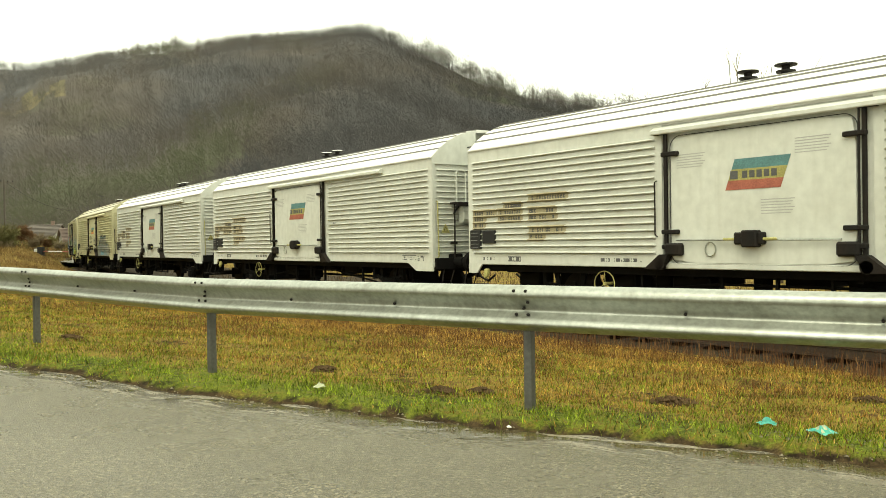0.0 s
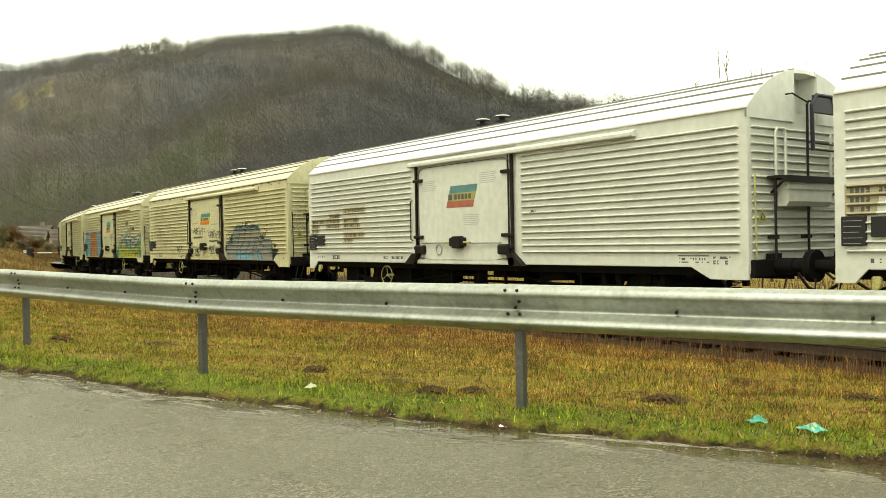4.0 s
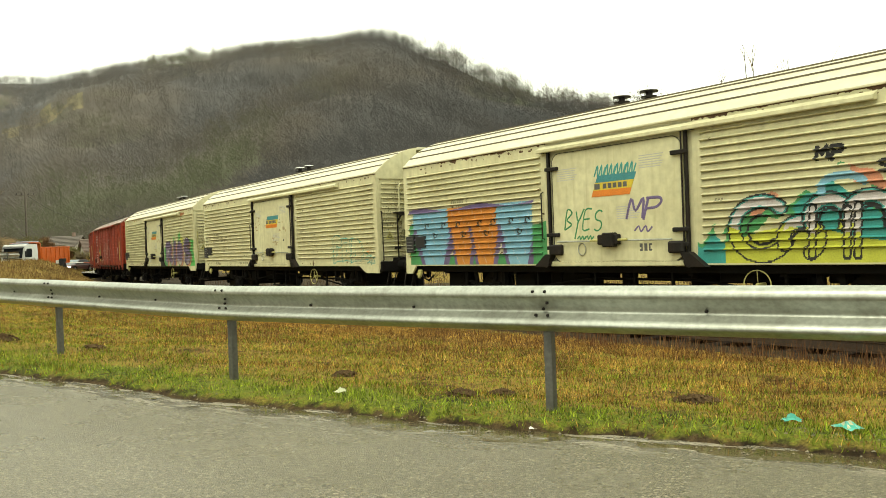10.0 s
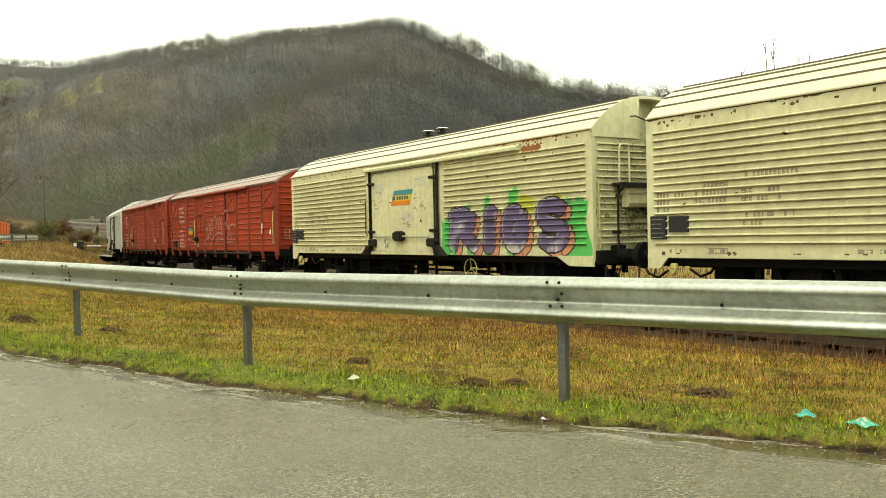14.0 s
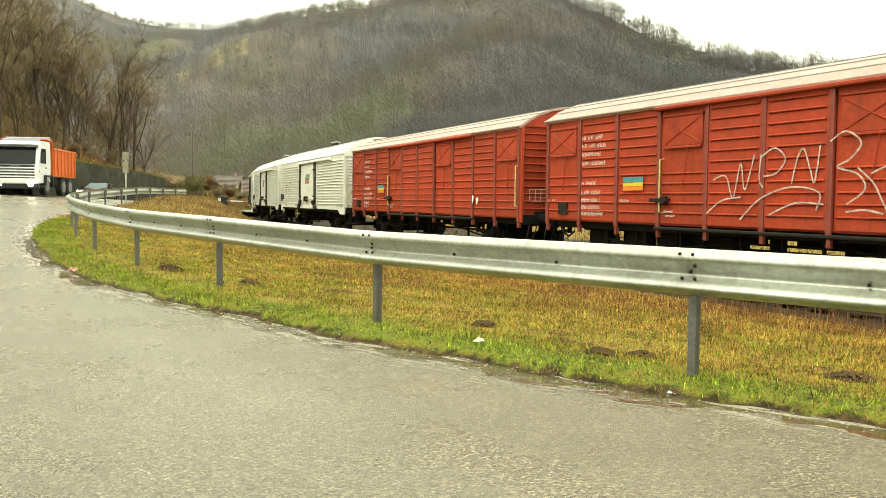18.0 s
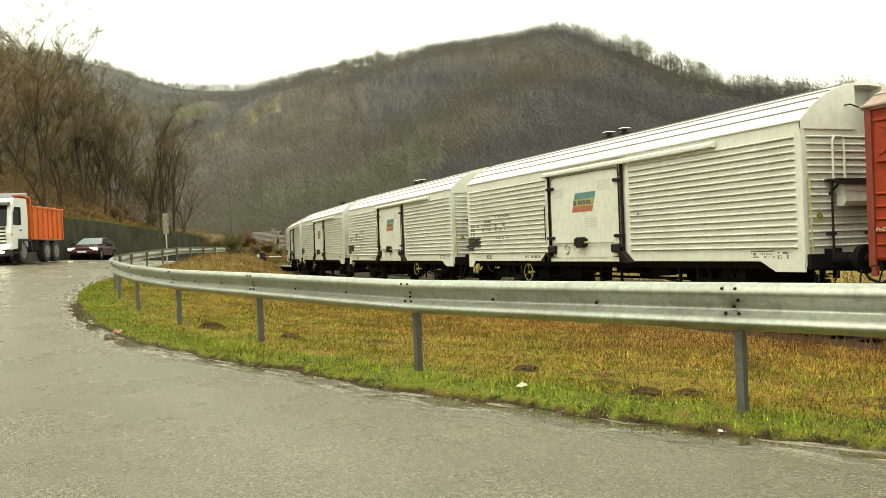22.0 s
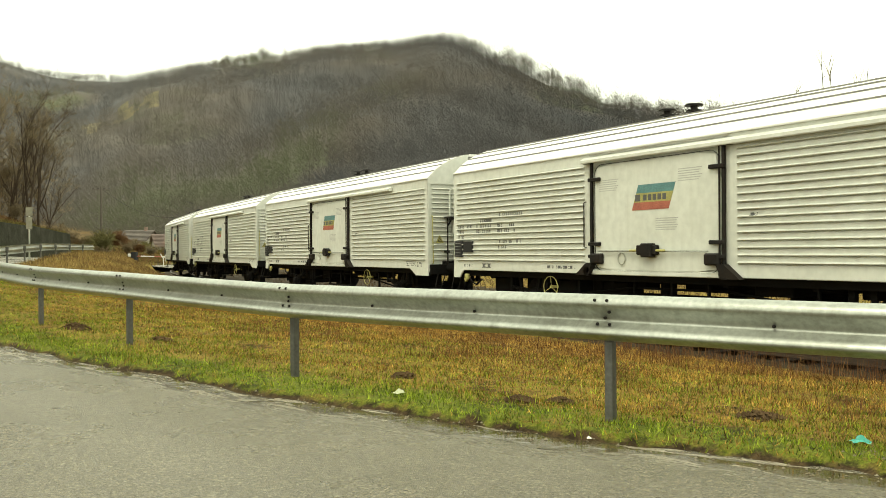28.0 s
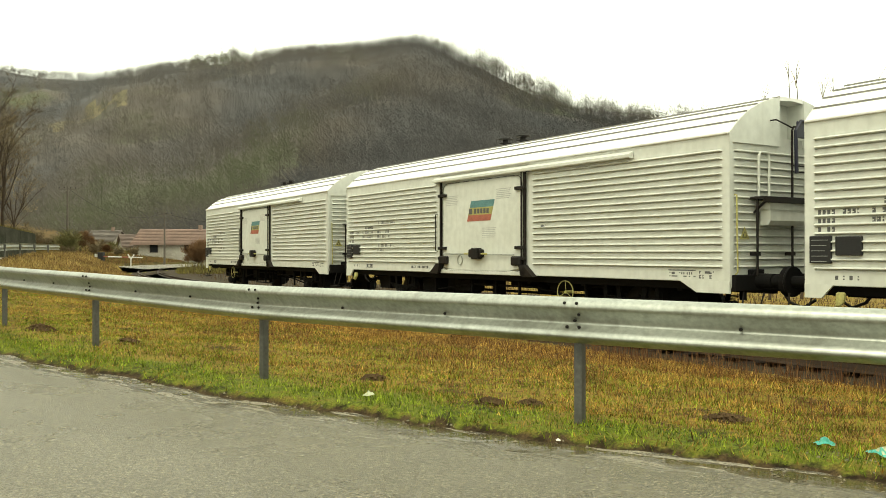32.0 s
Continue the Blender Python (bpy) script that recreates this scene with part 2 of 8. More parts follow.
def turf():
    """Matted winter turf: straw, moss and bare soil in patches, greener beside the road, a dark wet lip at its edge."""
    m = bpy.data.materials.new("matted_turf")
    m.use_nodes = True
    nt = m.node_tree
    b = nt.nodes["Principled BSDF"]
    b.inputs["Roughness"].default_value, b.inputs["Specular IOR Level"].default_value = 0.9, 0.12
    tc = nt.nodes.new("ShaderNodeTexCoord")

    def noise(scale, detail=6, rough=0.65):
        n = node(nt, "ShaderNodeTexNoise", links=[(0, tc.outputs["Object"])])
        n.inputs["Scale"].default_value, n.inputs["Detail"].default_value, n.inputs["Roughness"].default_value = scale, detail, rough
        return n.outputs[0]

    def calc(op, p, q):
        n = nt.nodes.new("ShaderNodeMath")
        n.operation = op
        for i, v in enumerate((p, q)):
            if isinstance(v, (int, float)):
                n.inputs[i].default_value = v
            else:
                nt.links.new(v, n.inputs[i])
        return n.outputs[0]

    mid, fine = noise(11), noise(60, 4)
    tone = calc("ADD", calc("MULTIPLY", mid, 0.55), calc("MULTIPLY", noise(1.3), 0.5))
    straw = ramp_node(nt, tone, [(0.38, (0.030, 0.017, 0.008)), (0.45, (0.10, 0.056, 0.016)), (0.53, (0.27, 0.175, 0.042)), (0.61, (0.17, 0.155, 0.018)), (0.70, (0.30, 0.20, 0.05))])
    moss = ramp_node(nt, tone, [(0.38, (0.028, 0.020, 0.008)), (0.45, (0.070, 0.085, 0.014)), (0.52, (0.14, 0.165, 0.022)), (0.60, (0.15, 0.12, 0.026)), (0.70, (0.22, 0.18, 0.04))])
    soil = ramp_node(nt, mid, [(0.38, (0.020, 0.013, 0.006)), (0.62, (0.075, 0.050, 0.024))])
    past = node(nt, "ShaderNodeSeparateXYZ", links=[(0, tc.outputs["UV"])]).outputs[1]
    green = ramp_node(nt, calc("ADD", calc("ADD", past, 0.82), calc("MULTIPLY", calc("SUBTRACT", noise(1.7), 0.5), 1.9)), [(0.05, 0.0), (0.35, 1.0)])
    bare = ramp_node(nt, calc("ADD", calc("ADD", past, 0.5), calc("MULTIPLY", calc("SUBTRACT", noise(5.0), 0.5), 0.28)), [(0.44, 0.0), (0.49, 1.0)])
    col = mixed(nt, bare, mixed(nt, green, straw, moss), soil)
    col = mixed(nt, 0.8, col, ramp_node(nt, fine, [(0.36, 0.4), (0.64, 1.3)]), "MULTIPLY")
    nt.links.new(col, b.inputs["Base Color"])
    bp = nt.nodes.new("ShaderNodeBump")
    bp.inputs["Strength"].default_value, bp.inputs["Distance"].default_value = 1.0, 0.03
    nt.links.new(mid, bp.inputs["Height"])
    nt.links.new(bp.outputs[0], b.inputs["Normal"])
    return m


def lamp_mat(name, colour, power):
    m = bpy.data.materials.new(name)
    m.use_nodes = True
    b = m.node_tree.nodes["Principled BSDF"]
    b.inputs["Base Color"].default_value = (*colour, 1)
    b.inputs["Emission Color"].default_value = (*colour, 1)
    b.inputs["Emission Strength"].default_value = power
    return m


M_WHITE = mat("white_wagon_paint", (0.64, 0.655, 0.605), 0.45, vary=0.18, scale=0.9, fine=7, bump=0.04, tint=(0.34, 0.33, 0.26), streak=0.14)
M_CREAM = mat("cream_wagon_paint", (0.61, 0.585, 0.375), 0.5, vary=0.28, scale=0.9, fine=7, bump=0.05, tint=(0.28, 0.235, 0.12), streak=0.32)
M_ROOF = mat("white_roof_sheet", (0.80, 0.80, 0.78), 0.4, vary=0.15, scale=0.8, fine=6, bump=0.04, tint=(0.5, 0.48, 0.42))
M_ROOFC = mat("cream_roof_sheet", (0.62, 0.585, 0.42), 0.42, vary=0.2, scale=0.8, fine=6, bump=0.04, tint=(0.45, 0.40, 0.28))
M_RED = mat("red_oxide_wagon_paint", (0.36, 0.043, 0.016), 0.55, vary=0.38, scale=1.4, fine=12, bump=0.08, tint=(0.13, 0.024, 0.014), streak=0.5, rnd=0.12, spec=0.3)
M_REDROOF = mat("pale_weathered_roof", (0.36, 0.265, 0.235), 0.5, vary=0.4, scale=1.5, fine=8, bump=0.06, tint=(0.24, 0.12, 0.09))
M_BLACK = mat("black_underframe_paint", (0.006, 0.006, 0.006), 0.8, vary=0.3, scale=3, fine=30, tint=(0.014, 0.010, 0.008), spec=0.12)
M_IRON = mat("dark_iron", (0.012, 0.0115, 0.011), 0.6, 0.1, vary=0.4, scale=4, fine=30, tint=(0.032, 0.019, 0.012), spec=0.2)
M_YELLOW = mat("yellow_safety_paint", (0.47, 0.44, 0.16), 0.5, vary=0.4, scale=7, fine=30, tint=(0.18, 0.14, 0.06))
M_HOOP = mat("blue_black_hose_paint", (0.010, 0.011, 0.028), 0.45, vary=0.2)
M_SOOT = mat("sooty_grime", (0.10, 0.088, 0.052), 0.9, vary=0.5, scale=5, fine=30)
M_BOARD = mat("black_label_board", (0.01, 0.01, 0.011), 0.7, vary=0.2)
M_INK = mat("grey_stencil_ink", (0.10, 0.10, 0.10), 0.6, vary=0.3, scale=9)
M_PALE = mat("pale_stencil_paint", (0.62, 0.60, 0.56), 0.6, vary=0.3, scale=9)
M_INKF = mat("faded_stencil_ink", (0.27, 0.25, 0.16), 0.6, vary=0.4, scale=9)
M_RUSTP = mat("dark_paint_rust", (0.115, 0.06, 0.026), 0.85, vary=0.6, scale=9, fine=50)
M_PATCH = mat("brown_overpaint", (0.44, 0.39, 0.26), 0.6, vary=0.3, scale=5)
M_TEAL = mat("faded_teal_paint", (0.05, 0.24, 0.27), 0.5, vary=0.3, scale=4)
M_YPAINT = mat("faded_yellow_paint", (0.60, 0.46, 0.05), 0.5, vary=0.3, scale=4)
M_RPAINT = mat("faded_red_paint", (0.50, 0.08, 0.05), 0.5, vary=0.3, scale=4)
M_OPAINT = mat("orange_paint", (0.66, 0.20, 0.03), 0.5, vary=0.25, scale=4)
M_ZINC = mat("galvanised_steel", (0.50, 0.52, 0.47), 0.38, 0.85, vary=0.35, scale=1.6, fine=30, bump=0.05, tint=(0.22, 0.22, 0.18), streak=0.6)
M_POST = mat("zinc_post", (0.15, 0.15, 0.14), 0.5, 0.6, vary=0.4, scale=3, fine=30, tint=(0.05, 0.05, 0.045), streak=0.5)
M_ASPH = asphalt()
# Soil round the track, its colour darkened for the shade under the train.
M_TRACKSIDE = mat("shade_dark_trackside_soil", (0.055, 0.040, 0.022), 0.9, vary=0.5, scale=3, fine=30, bump=0.8, tint=(0.02, 0.015, 0.009), spec=0.15)
# Darker weed colour, standing in for the shade seen beneath the wagons.
M_BEHIND = island("shade_dark_weed_stems", (0.035, 0.022, 0.012), (0.13, 0.085, 0.04), c2=(0.07, 0.042, 0.02))
M_PASTURE = mat("tawny_pasture", (0.19, 0.155, 0.08), 0.95, vary=0.6, scale=0.05, fine=0.5, bump=0.0, tint=(0.10, 0.095, 0.055))
M_SEAM = mat("grey_roof_seam", (0.24, 0.235, 0.21), 0.7, vary=0.4)
M_FTEAL = mat("bleached_teal_paint", (0.11, 0.25, 0.26), 0.6, vary=0.4, scale=5)
M_FYEL = mat("bleached_yellow_paint", (0.40, 0.37, 0.13), 0.6, vary=0.4, scale=5)
M_FRED = mat("bleached_red_paint", (0.42, 0.13, 0.09), 0.6, vary=0.4, scale=5)
M_RAIL = mat("dull_brown_rail", (0.06, 0.038, 0.024), 0.6, vary=0.4, scale=5)
M_SLEEPER = mat("tarred_sleeper", (0.026, 0.021, 0.017), 0.9, vary=0.4, scale=5, spec=0.2)
M_SEAMC = mat("brown_roof_seam", (0.14, 0.115, 0.07), 0.7, vary=0.5)
M_SOIL = turf()
# Oily ballast, with the shade below the wagons put into its dark colour.
M_BALLAST = mat("track_ballast", (0.060, 0.050, 0.040), 0.9, vary=0.5, scale=3, fine=18, bump=0.9, tint=(0.025, 0.02, 0.016), spec=0.2)
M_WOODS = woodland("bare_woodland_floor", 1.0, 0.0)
M_LEAFLIT = mat("leaf_litter_slope", (0.19, 0.115, 0.05), 0.95, vary=0.7, scale=0.35, fine=2.5, bump=0.6, tint=(0.05, 0.048, 0.02), spec=0.1)
M_CONC = mat("old_concrete_wall", (0.072, 0.068, 0.054), 0.95, vary=0.7, scale=0.9, fine=9, bump=0.4, tint=(0.026, 0.030, 0.016), streak=0.6, spec=0.1)
M_BARK = mat("bark", (0.082, 0.060, 0.042), 0.9, vary=0.4, scale=3, fine=25, bump=0.6, spec=0.15)
M_GREEN = island("green_grass_blades", (0.030, 0.050, 0.006), (0.30, 0.36, 0.045), c2=(0.14, 0.195, 0.014), drift=0.75, scale=9, broad=0.35)
M_MEADOW = island("meadow_growth", (0.07, 0.055, 0.018), (0.20, 0.18, 0.05), c2=(0.13, 0.105, 0.03), drift=0.4, scale=0.2)
M_BRACKEN = island("dead_bracken_leaves", (0.07, 0.038, 0.016), (0.26, 0.15, 0.06), c2=(0.15, 0.08, 0.03), drift=0.45, scale=0.25)
M_DRY = island("dry_grass_blades", (0.045, 0.022, 0.008), (0.49, 0.33, 0.10), c2=(0.26, 0.136, 0.028), drift=0.8, scale=8, broad=0.75)
M_FIELD = island("field_grass_blades", (0.09, 0.055, 0.02), (0.36, 0.26, 0.10), c2=(0.20, 0.13, 0.045), drift=0.5, scale=0.8)
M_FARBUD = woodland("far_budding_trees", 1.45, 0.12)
M_WEED = island("dead_weed_stems", (0.055, 0.022, 0.012), (0.22, 0.125, 0.05), c2=(0.125, 0.055, 0.024))
M_TWIG = island("bare_twigs", (0.108, 0.084, 0.052), (0.28, 0.218, 0.128), c2=(0.185, 0.142, 0.084), drift=0.3, scale=0.12)
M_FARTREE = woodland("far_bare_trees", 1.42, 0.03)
M_RIDGE = island("ridge_bare_trees", (0.07, 0.062, 0.053), (0.145, 0.13, 0.107), c2=(0.10, 0.089, 0.075))
M_BUDS = island("budding_twigs", (0.10, 0.095, 0.04), (0.22, 0.20, 0.075), c2=(0.15, 0.14, 0.055))
M_THICKET = island("thicket_twigs", (0.085, 0.062, 0.036), (0.24, 0.165, 0.085), c2=(0.155, 0.115, 0.055), drift=0.5, scale=0.12)
M_REDTWIG = island("red_brown_twigs", (0.10, 0.056, 0.030), (0.24, 0.14, 0.07), c2=(0.16, 0.09, 0.045))
M_CLOD = mat("dark_molehill_soil", (0.125, 0.080, 0.042), 0.95, vary=0.7, scale=9, fine=60, bump=1.0, spec=0.1)
M_BAG = mat("teal_plastic", (0.06, 0.42, 0.33), 0.3, vary=0.2, scale=12)
M_BAGW = mat("pale_plastic", (0.50, 0.52, 0.34), 0.3, vary=0.2, scale=12)
M_WATER = mat("puddle_water", (0.085, 0.068, 0.036), 0.10, vary=0.3, scale=1.0, fine=10, bump=0.4)
M_GRIT = mat("pale_grit", (0.25, 0.22, 0.16), 0.9, vary=0.5, scale=14, spec=0.1)
M_CABW = mat("white_lorry_paint", (0.72, 0.72, 0.70), 0.35, vary=0.15, scale=3)
M_TIPPER = mat("orange_tipper_paint", (0.66, 0.13, 0.02), 0.45, vary=0.3, scale=2, streak=0.4)
M_GLASS = mat("dark_window_glass", (0.02, 0.022, 0.025), 0.12, vary=0.2, bump=0, spec=0.15)
M_TYRE = mat("tyre_rubber", (0.018, 0.018, 0.018), 0.8, vary=0.3)
M_RIM = mat("dusty_rim", (0.22, 0.21, 0.2), 0.5, 0.5, vary=0.3)
M_LAMP = lamp_mat("lit_headlamp", (1.0, 0.85, 0.75), 9.0)
M_CARP = mat("dark_car_paint", (0.045, 0.010, 0.010), 0.3, vary=0.2, scale=3, spec=0.35)
M_TARP = mat("blue_grey_tarp", (0.30, 0.33, 0.40), 0.5, vary=0.3, scale=5)
M_TILE = mat("old_clay_tiles", (0.30, 0.205, 0.165), 0.8, vary=0.5, scale=0.8, fine=8, tint=(0.17, 0.12, 0.10))
M_PLASTER = mat("stained_plaster", (0.42, 0.40, 0.35), 0.85, vary=0.5, scale=0.7, fine=9, tint=(0.2, 0.18, 0.14))
M_WOOD = mat("weathered_pole_wood", (0.13, 0.11, 0.09), 0.85, vary=0.4, scale=3)
M_SIGN = mat("old_sign_back", (0.24, 0.225, 0.165), 0.7, vary=0.5, scale=6)

# ---- mesh helpers ----
class Shape:
    """Gathers plain solids into one mesh."""

    def __init__(self):
        self.v, self.f, self.m = [], [], []

    def add(self, verts, faces, mi=0):
        n = len(self.v)
        self.v += [tuple(p) for p in verts]
        self.f += [tuple(i + n for i in f) for f in faces]
        self.m += [mi] * len(faces)
        return self

    def box(self, x0, x1, y0, y1, z0, z1, c=0.0, mi=0):
        """A box, its edges chamfered by c."""
        if c <= 0:
            vs = [(x, y, z) for x in (x0, x1) for y in (y0, y1) for z in (z0, z1)]
            return self.add(vs, [(0, 1, 3, 2), (4, 6, 7, 5), (0, 4, 5, 1), (2, 3, 7, 6), (0, 2, 6, 4), (1, 5, 7, 3)], mi)
        c = min(c, (x1 - x0) * 0.45, (y1 - y0) * 0.45, (z1 - z0) * 0.45)
        vs, idx = [], {}
        for i, x in enumerate((x0, x1)):
            for j, y in enumerate((y0, y1)):
                for k, z in enumerate((z0, z1)):
                    sx, sy, sz = (1, -1)[i], (1, -1)[j], (1, -1)[k]
                    for a, p in enumerate(((x, y + sy * c, z + sz * c), (x + sx * c, y, z + sz * c), (x + sx * c, y + sy * c, z))):
                        idx[i, j, k, a] = len(vs)
                        vs.append(p)
        fs = []
        for i in (0, 1):
            q = [idx[i, 0, 0, 0], idx[i, 1, 0, 0], idx[i, 1, 1, 0], idx[i, 0, 1, 0]]
            fs.append(tuple(q if i else q[::-1]))
            q = [idx[0, i, 0, 1], idx[0, i, 1, 1], idx[1, i, 1, 1], idx[1, i, 0, 1]]
            fs.append(tuple(q if i else q[::-1]))
            q = [idx[0, 0, i, 2], idx[1, 0, i, 2], idx[1, 1, i, 2], idx[0, 1, i, 2]]
            fs.append(tuple(q if i else q[::-1]))
        for i in (0, 1):
            for j in (0, 1):
                fs.append((idx[i, j, 0, 0], idx[i, j, 1, 0], idx[i, j, 1, 1], idx[i, j, 0, 1]))
                fs.append((idx[i, 0, j, 0], idx[i, 1, j, 0], idx[i, 1, j, 2], idx[i, 0, j, 2]))
                fs.append((idx[0, i, j, 1], idx[1, i, j, 1], idx[1, i, j, 2], idx[0, i, j, 2]))
                for k in (0, 1):
                    fs.append((idx[i, j, k, 0], idx[i, j, k, 1], idx[i, j, k, 2]))
        return self.add(vs, fs, mi)

    def tube(self, pts, r, n=8, mi=0, r2=None):
        """A round bar along points, tapering from r to r2."""
        pts = [Vector(p) for p in pts]
        r2 = r if r2 is None else r2
        vs, fs = [], []
        ref = None
        for i, p in enumerate(pts):
            d = (pts[min(i + 1, len(pts) - 1)] - pts[max(i - 1, 0)]).normalized()
            if ref is None:
                ref = d.orthogonal().normalized()
            ref = (ref - d * ref.dot(d)).normalized()
            s = d.cross(ref)
            rr = r + (r2 - r) * i / (len(pts) - 1)
            for k in range(n):
                a = 2 * math.pi * (k + 0.5) / n
                vs.append(p + ref * math.cos(a) * rr + s * math.sin(a) * rr)
        for i in range(len(pts) - 1):
            for k in range(n):
                fs.append((i * n + k, i * n + (k + 1) % n, (i + 1) * n + (k + 1) % n, (i + 1) * n + k))
        fs += [tuple(range(n))[::-1], tuple(range((len(pts) - 1) * n, len(pts) * n))]
        return self.add(vs, fs, mi)

    def disc(self, centre, axis, profile, n=20, mi=0):
        """A turned solid about the axis 'x', 'y' or 'z'. profile: (along, radius)."""
        vs, fs = [], []
        for a, r in profile:
            for k in range(n):
                t = 2 * math.pi * k / n
                p = {"x": (a, r * math.cos(t), r * math.sin(t)), "y": (r * math.sin(t), a, r * math.cos(t)), "z": (r * math.cos(t), r * math.sin(t), a)}[axis]
                vs.append((p[0] + centre[0], p[1] + centre[1], p[2] + centre[2]))
        for i in range(len(profile) - 1):
            for k in range(n):
                fs.append((i * n + k, i * n + (k + 1) % n, (i + 1) * n + (k + 1) % n, (i + 1) * n + k))
        fs += [tuple(range(n))[::-1], tuple(range((len(profile) - 1) * n, len(profile) * n))]
        return self.add(vs, fs, mi)

    def prism(self, outline, y0, y1, mi=0):
        """An outline of (x, z), extruded along y."""
        n = len(outline)
        vs = [(x, y0, z) for x, z in outline] + [(x, y1, z) for x, z in outline]
        fs = [tuple(range(n)), tuple(range(2 * n - 1, n - 1, -1))]
        fs += [(i, i + n, (i + 1) % n + n, (i + 1) % n) for i in range(n)]
        return self.add(vs, fs, mi)

    def prism_x(self, outline, x0, x1, mi=0):
        """An outline of (y, z), extruded along x."""
        n = len(outline)
        vs = [(x0, y, z) for y, z in outline] + [(x1, y, z) for y, z in outline]
        fs = [tuple(range(n)), tuple(range(2 * n - 1, n - 1, -1))]
        fs += [(i, i + n, (i + 1) % n + n, (i + 1) % n) for i in range(n)]
        return self.add(vs, fs, mi)

    def prism_z(self, outline, z0, z1, mi=0):
        n = len(outline)
        vs = [(x, y, z0) for x, y in outline] + [(x, y, z1) for x, y in outline]
        fs = [tuple(range(n)), tuple(range(2 * n - 1, n - 1, -1))]
        fs += [(i, i + n, (i + 1) % n + n, (i + 1) % n) for i in range(n)]
        return self.add(vs, fs, mi)

    def mesh(self, name, mats=(), smooth=False):
        me = bpy.data.meshes.new(name)
        me.from_pydata(self.v, [], self.f)
        for m in mats:
            me.materials.append(m)
        if len(mats) > 1:
            me.polygons.foreach_set("material_index", self.m)
        if smooth:
            me.polygons.foreach_set("use_smooth", [True] * len(self.f))
        bm = bmesh.new()
        bm.from_mesh(me)
        bmesh.ops.recalc_face_normals(bm, faces=bm.faces)
        bm.to_mesh(me)
        bm.free()
        return me


def sheet(name, verts, faces, mats, index=None, smooth=False):
    me = bpy.data.meshes.new(name)
    me.from_pydata(verts, [], faces)
    for m in mats:
        me.materials.append(m)
    if index is not None:
        me.polygons.foreach_set("material_index", np.asarray(index, dtype=np.int32))
    if smooth:
        me.polygons.foreach_set("use_smooth", np.ones(len(faces), dtype=bool))
    me.update()
    return me


def part(name, shape, material, parent, label="", smooth=False):
    """One mesh under a thing or part. shape: a Shape, or mesh data that alike parts share."""
    if isinstance(shape, Shape):
        shape = shape.mesh(name, [material] if not isinstance(material, (list, tuple)) else material, smooth)
        ob = new(name, shape)
    else:
        ob = new(name, shape)
        if material is not None and shape.materials and shape.materials[0] is not material:
            ob.material_slots[0].link = "OBJECT"
            ob.material_slots[0].material = material
    ob.parent = parent
    if label:
        tagged(ob, label)
    return ob


def thing(name, label, category, group="", kind="", m=None):
    ob = new(name)
    ob.empty_display_size = 0.3
    if m is not None:
        ob.matrix_basis = m
    return tagged(ob, label, category, group, kind)


SHARED = {}


def shared(key, build):
    if key not in SHARED:
        SHARED[key] = build()
    return SHARED[key]


def grid_faces(nr, nc, wrap=False):
    i, j = np.meshgrid(np.arange(nr - 1), np.arange(nc if wrap else nc - 1), indexing="ij")
    j2 = (j + 1) % nc
    return np.stack([i * nc + j, i * nc + j2, (i + 1) * nc + j2, (i + 1) * nc + j], -1).reshape(-1, 4)


# ---- plan: the crash barrier, the road beside it and the railway ----
def rail_yaw(u):
    u = np.asarray(u, float)
    return np.clip(np.where(u < 29, 57.6 - 1.2 * u, 22.8 - 0.31 * (u - 29)), 3.8, 63.0)


RU = np.arange(-60, 170.01, 0.5)
_h = np.radians(rail_yaw(RU))
_i0 = int(np.argmin(abs(RU)))
RX = np.concatenate([[0], np.cumsum(-0.5 * np.sin((_h[1:] + _h[:-1]) / 2))])
RY = np.concatenate([[0], np.cumsum(0.5 * np.cos((_h[1:] + _h[:-1]) / 2))])
RX, RY = RX - RX[_i0] + 0.50, RY - RY[_i0] + 5.96


def rail_at(u, v=0.0):
    """Place and heading (degrees) at u metres along the barrier, v metres to its road side."""
    x, y, h = np.interp(u, RU, RX), np.interp(u, RU, RY), rail_yaw(u)
    a = np.radians(h)
    return x - v * np.cos(a), y - v * np.sin(a), h


def to_uv(x, y):
    x, y = np.ravel(x), np.ravel(y)
    u, v = np.empty(len(x)), np.empty(len(x))
    for k in range(0, len(x), 4000):
        s = slice(k, k + 4000)
        dx, dy = x[s, None] - RX[None], y[s, None] - RY[None]
        j = np.argmin(dx * dx + dy * dy, 1)
        h = _h[j]
        ddx, ddy = dx[np.arange(len(j)), j], dy[np.arange(len(j)), j]
        u[s] = RU[j] - ddx * np.sin(h) + ddy * np.cos(h)
        v[s] = -ddx * np.cos(h) - ddy * np.sin(h)
    return u, v


def smooth01(x, a, b):
    t = np.clip((np.asarray(x, float) - a) / (b - a), 0, 1)
    return t * t * (3 - 2 * t)


def road_z(u, v):
    """Height of the road: it climbs along the bend, which is banked."""
    u = np.asarray(u, float)
    z = np.interp(u, [-60, 0, 3.3, 6.6, 9.9, 13.2, 16.5, 19.8, 29.4, 37.8, 50, 58, 69, 77, 170], [-0.35, -0.05, -0.045, 0.02, 0.06, 0.13, 0.22, 0.29, 0.52, 0.70, 0.76, 0.58, 0.06, -0.25, -0.25])
    return z + 0.05 * smooth01(u, 8, 24) * (1 - smooth01(u, 50, 70)) * np.clip(v, 0, 9)


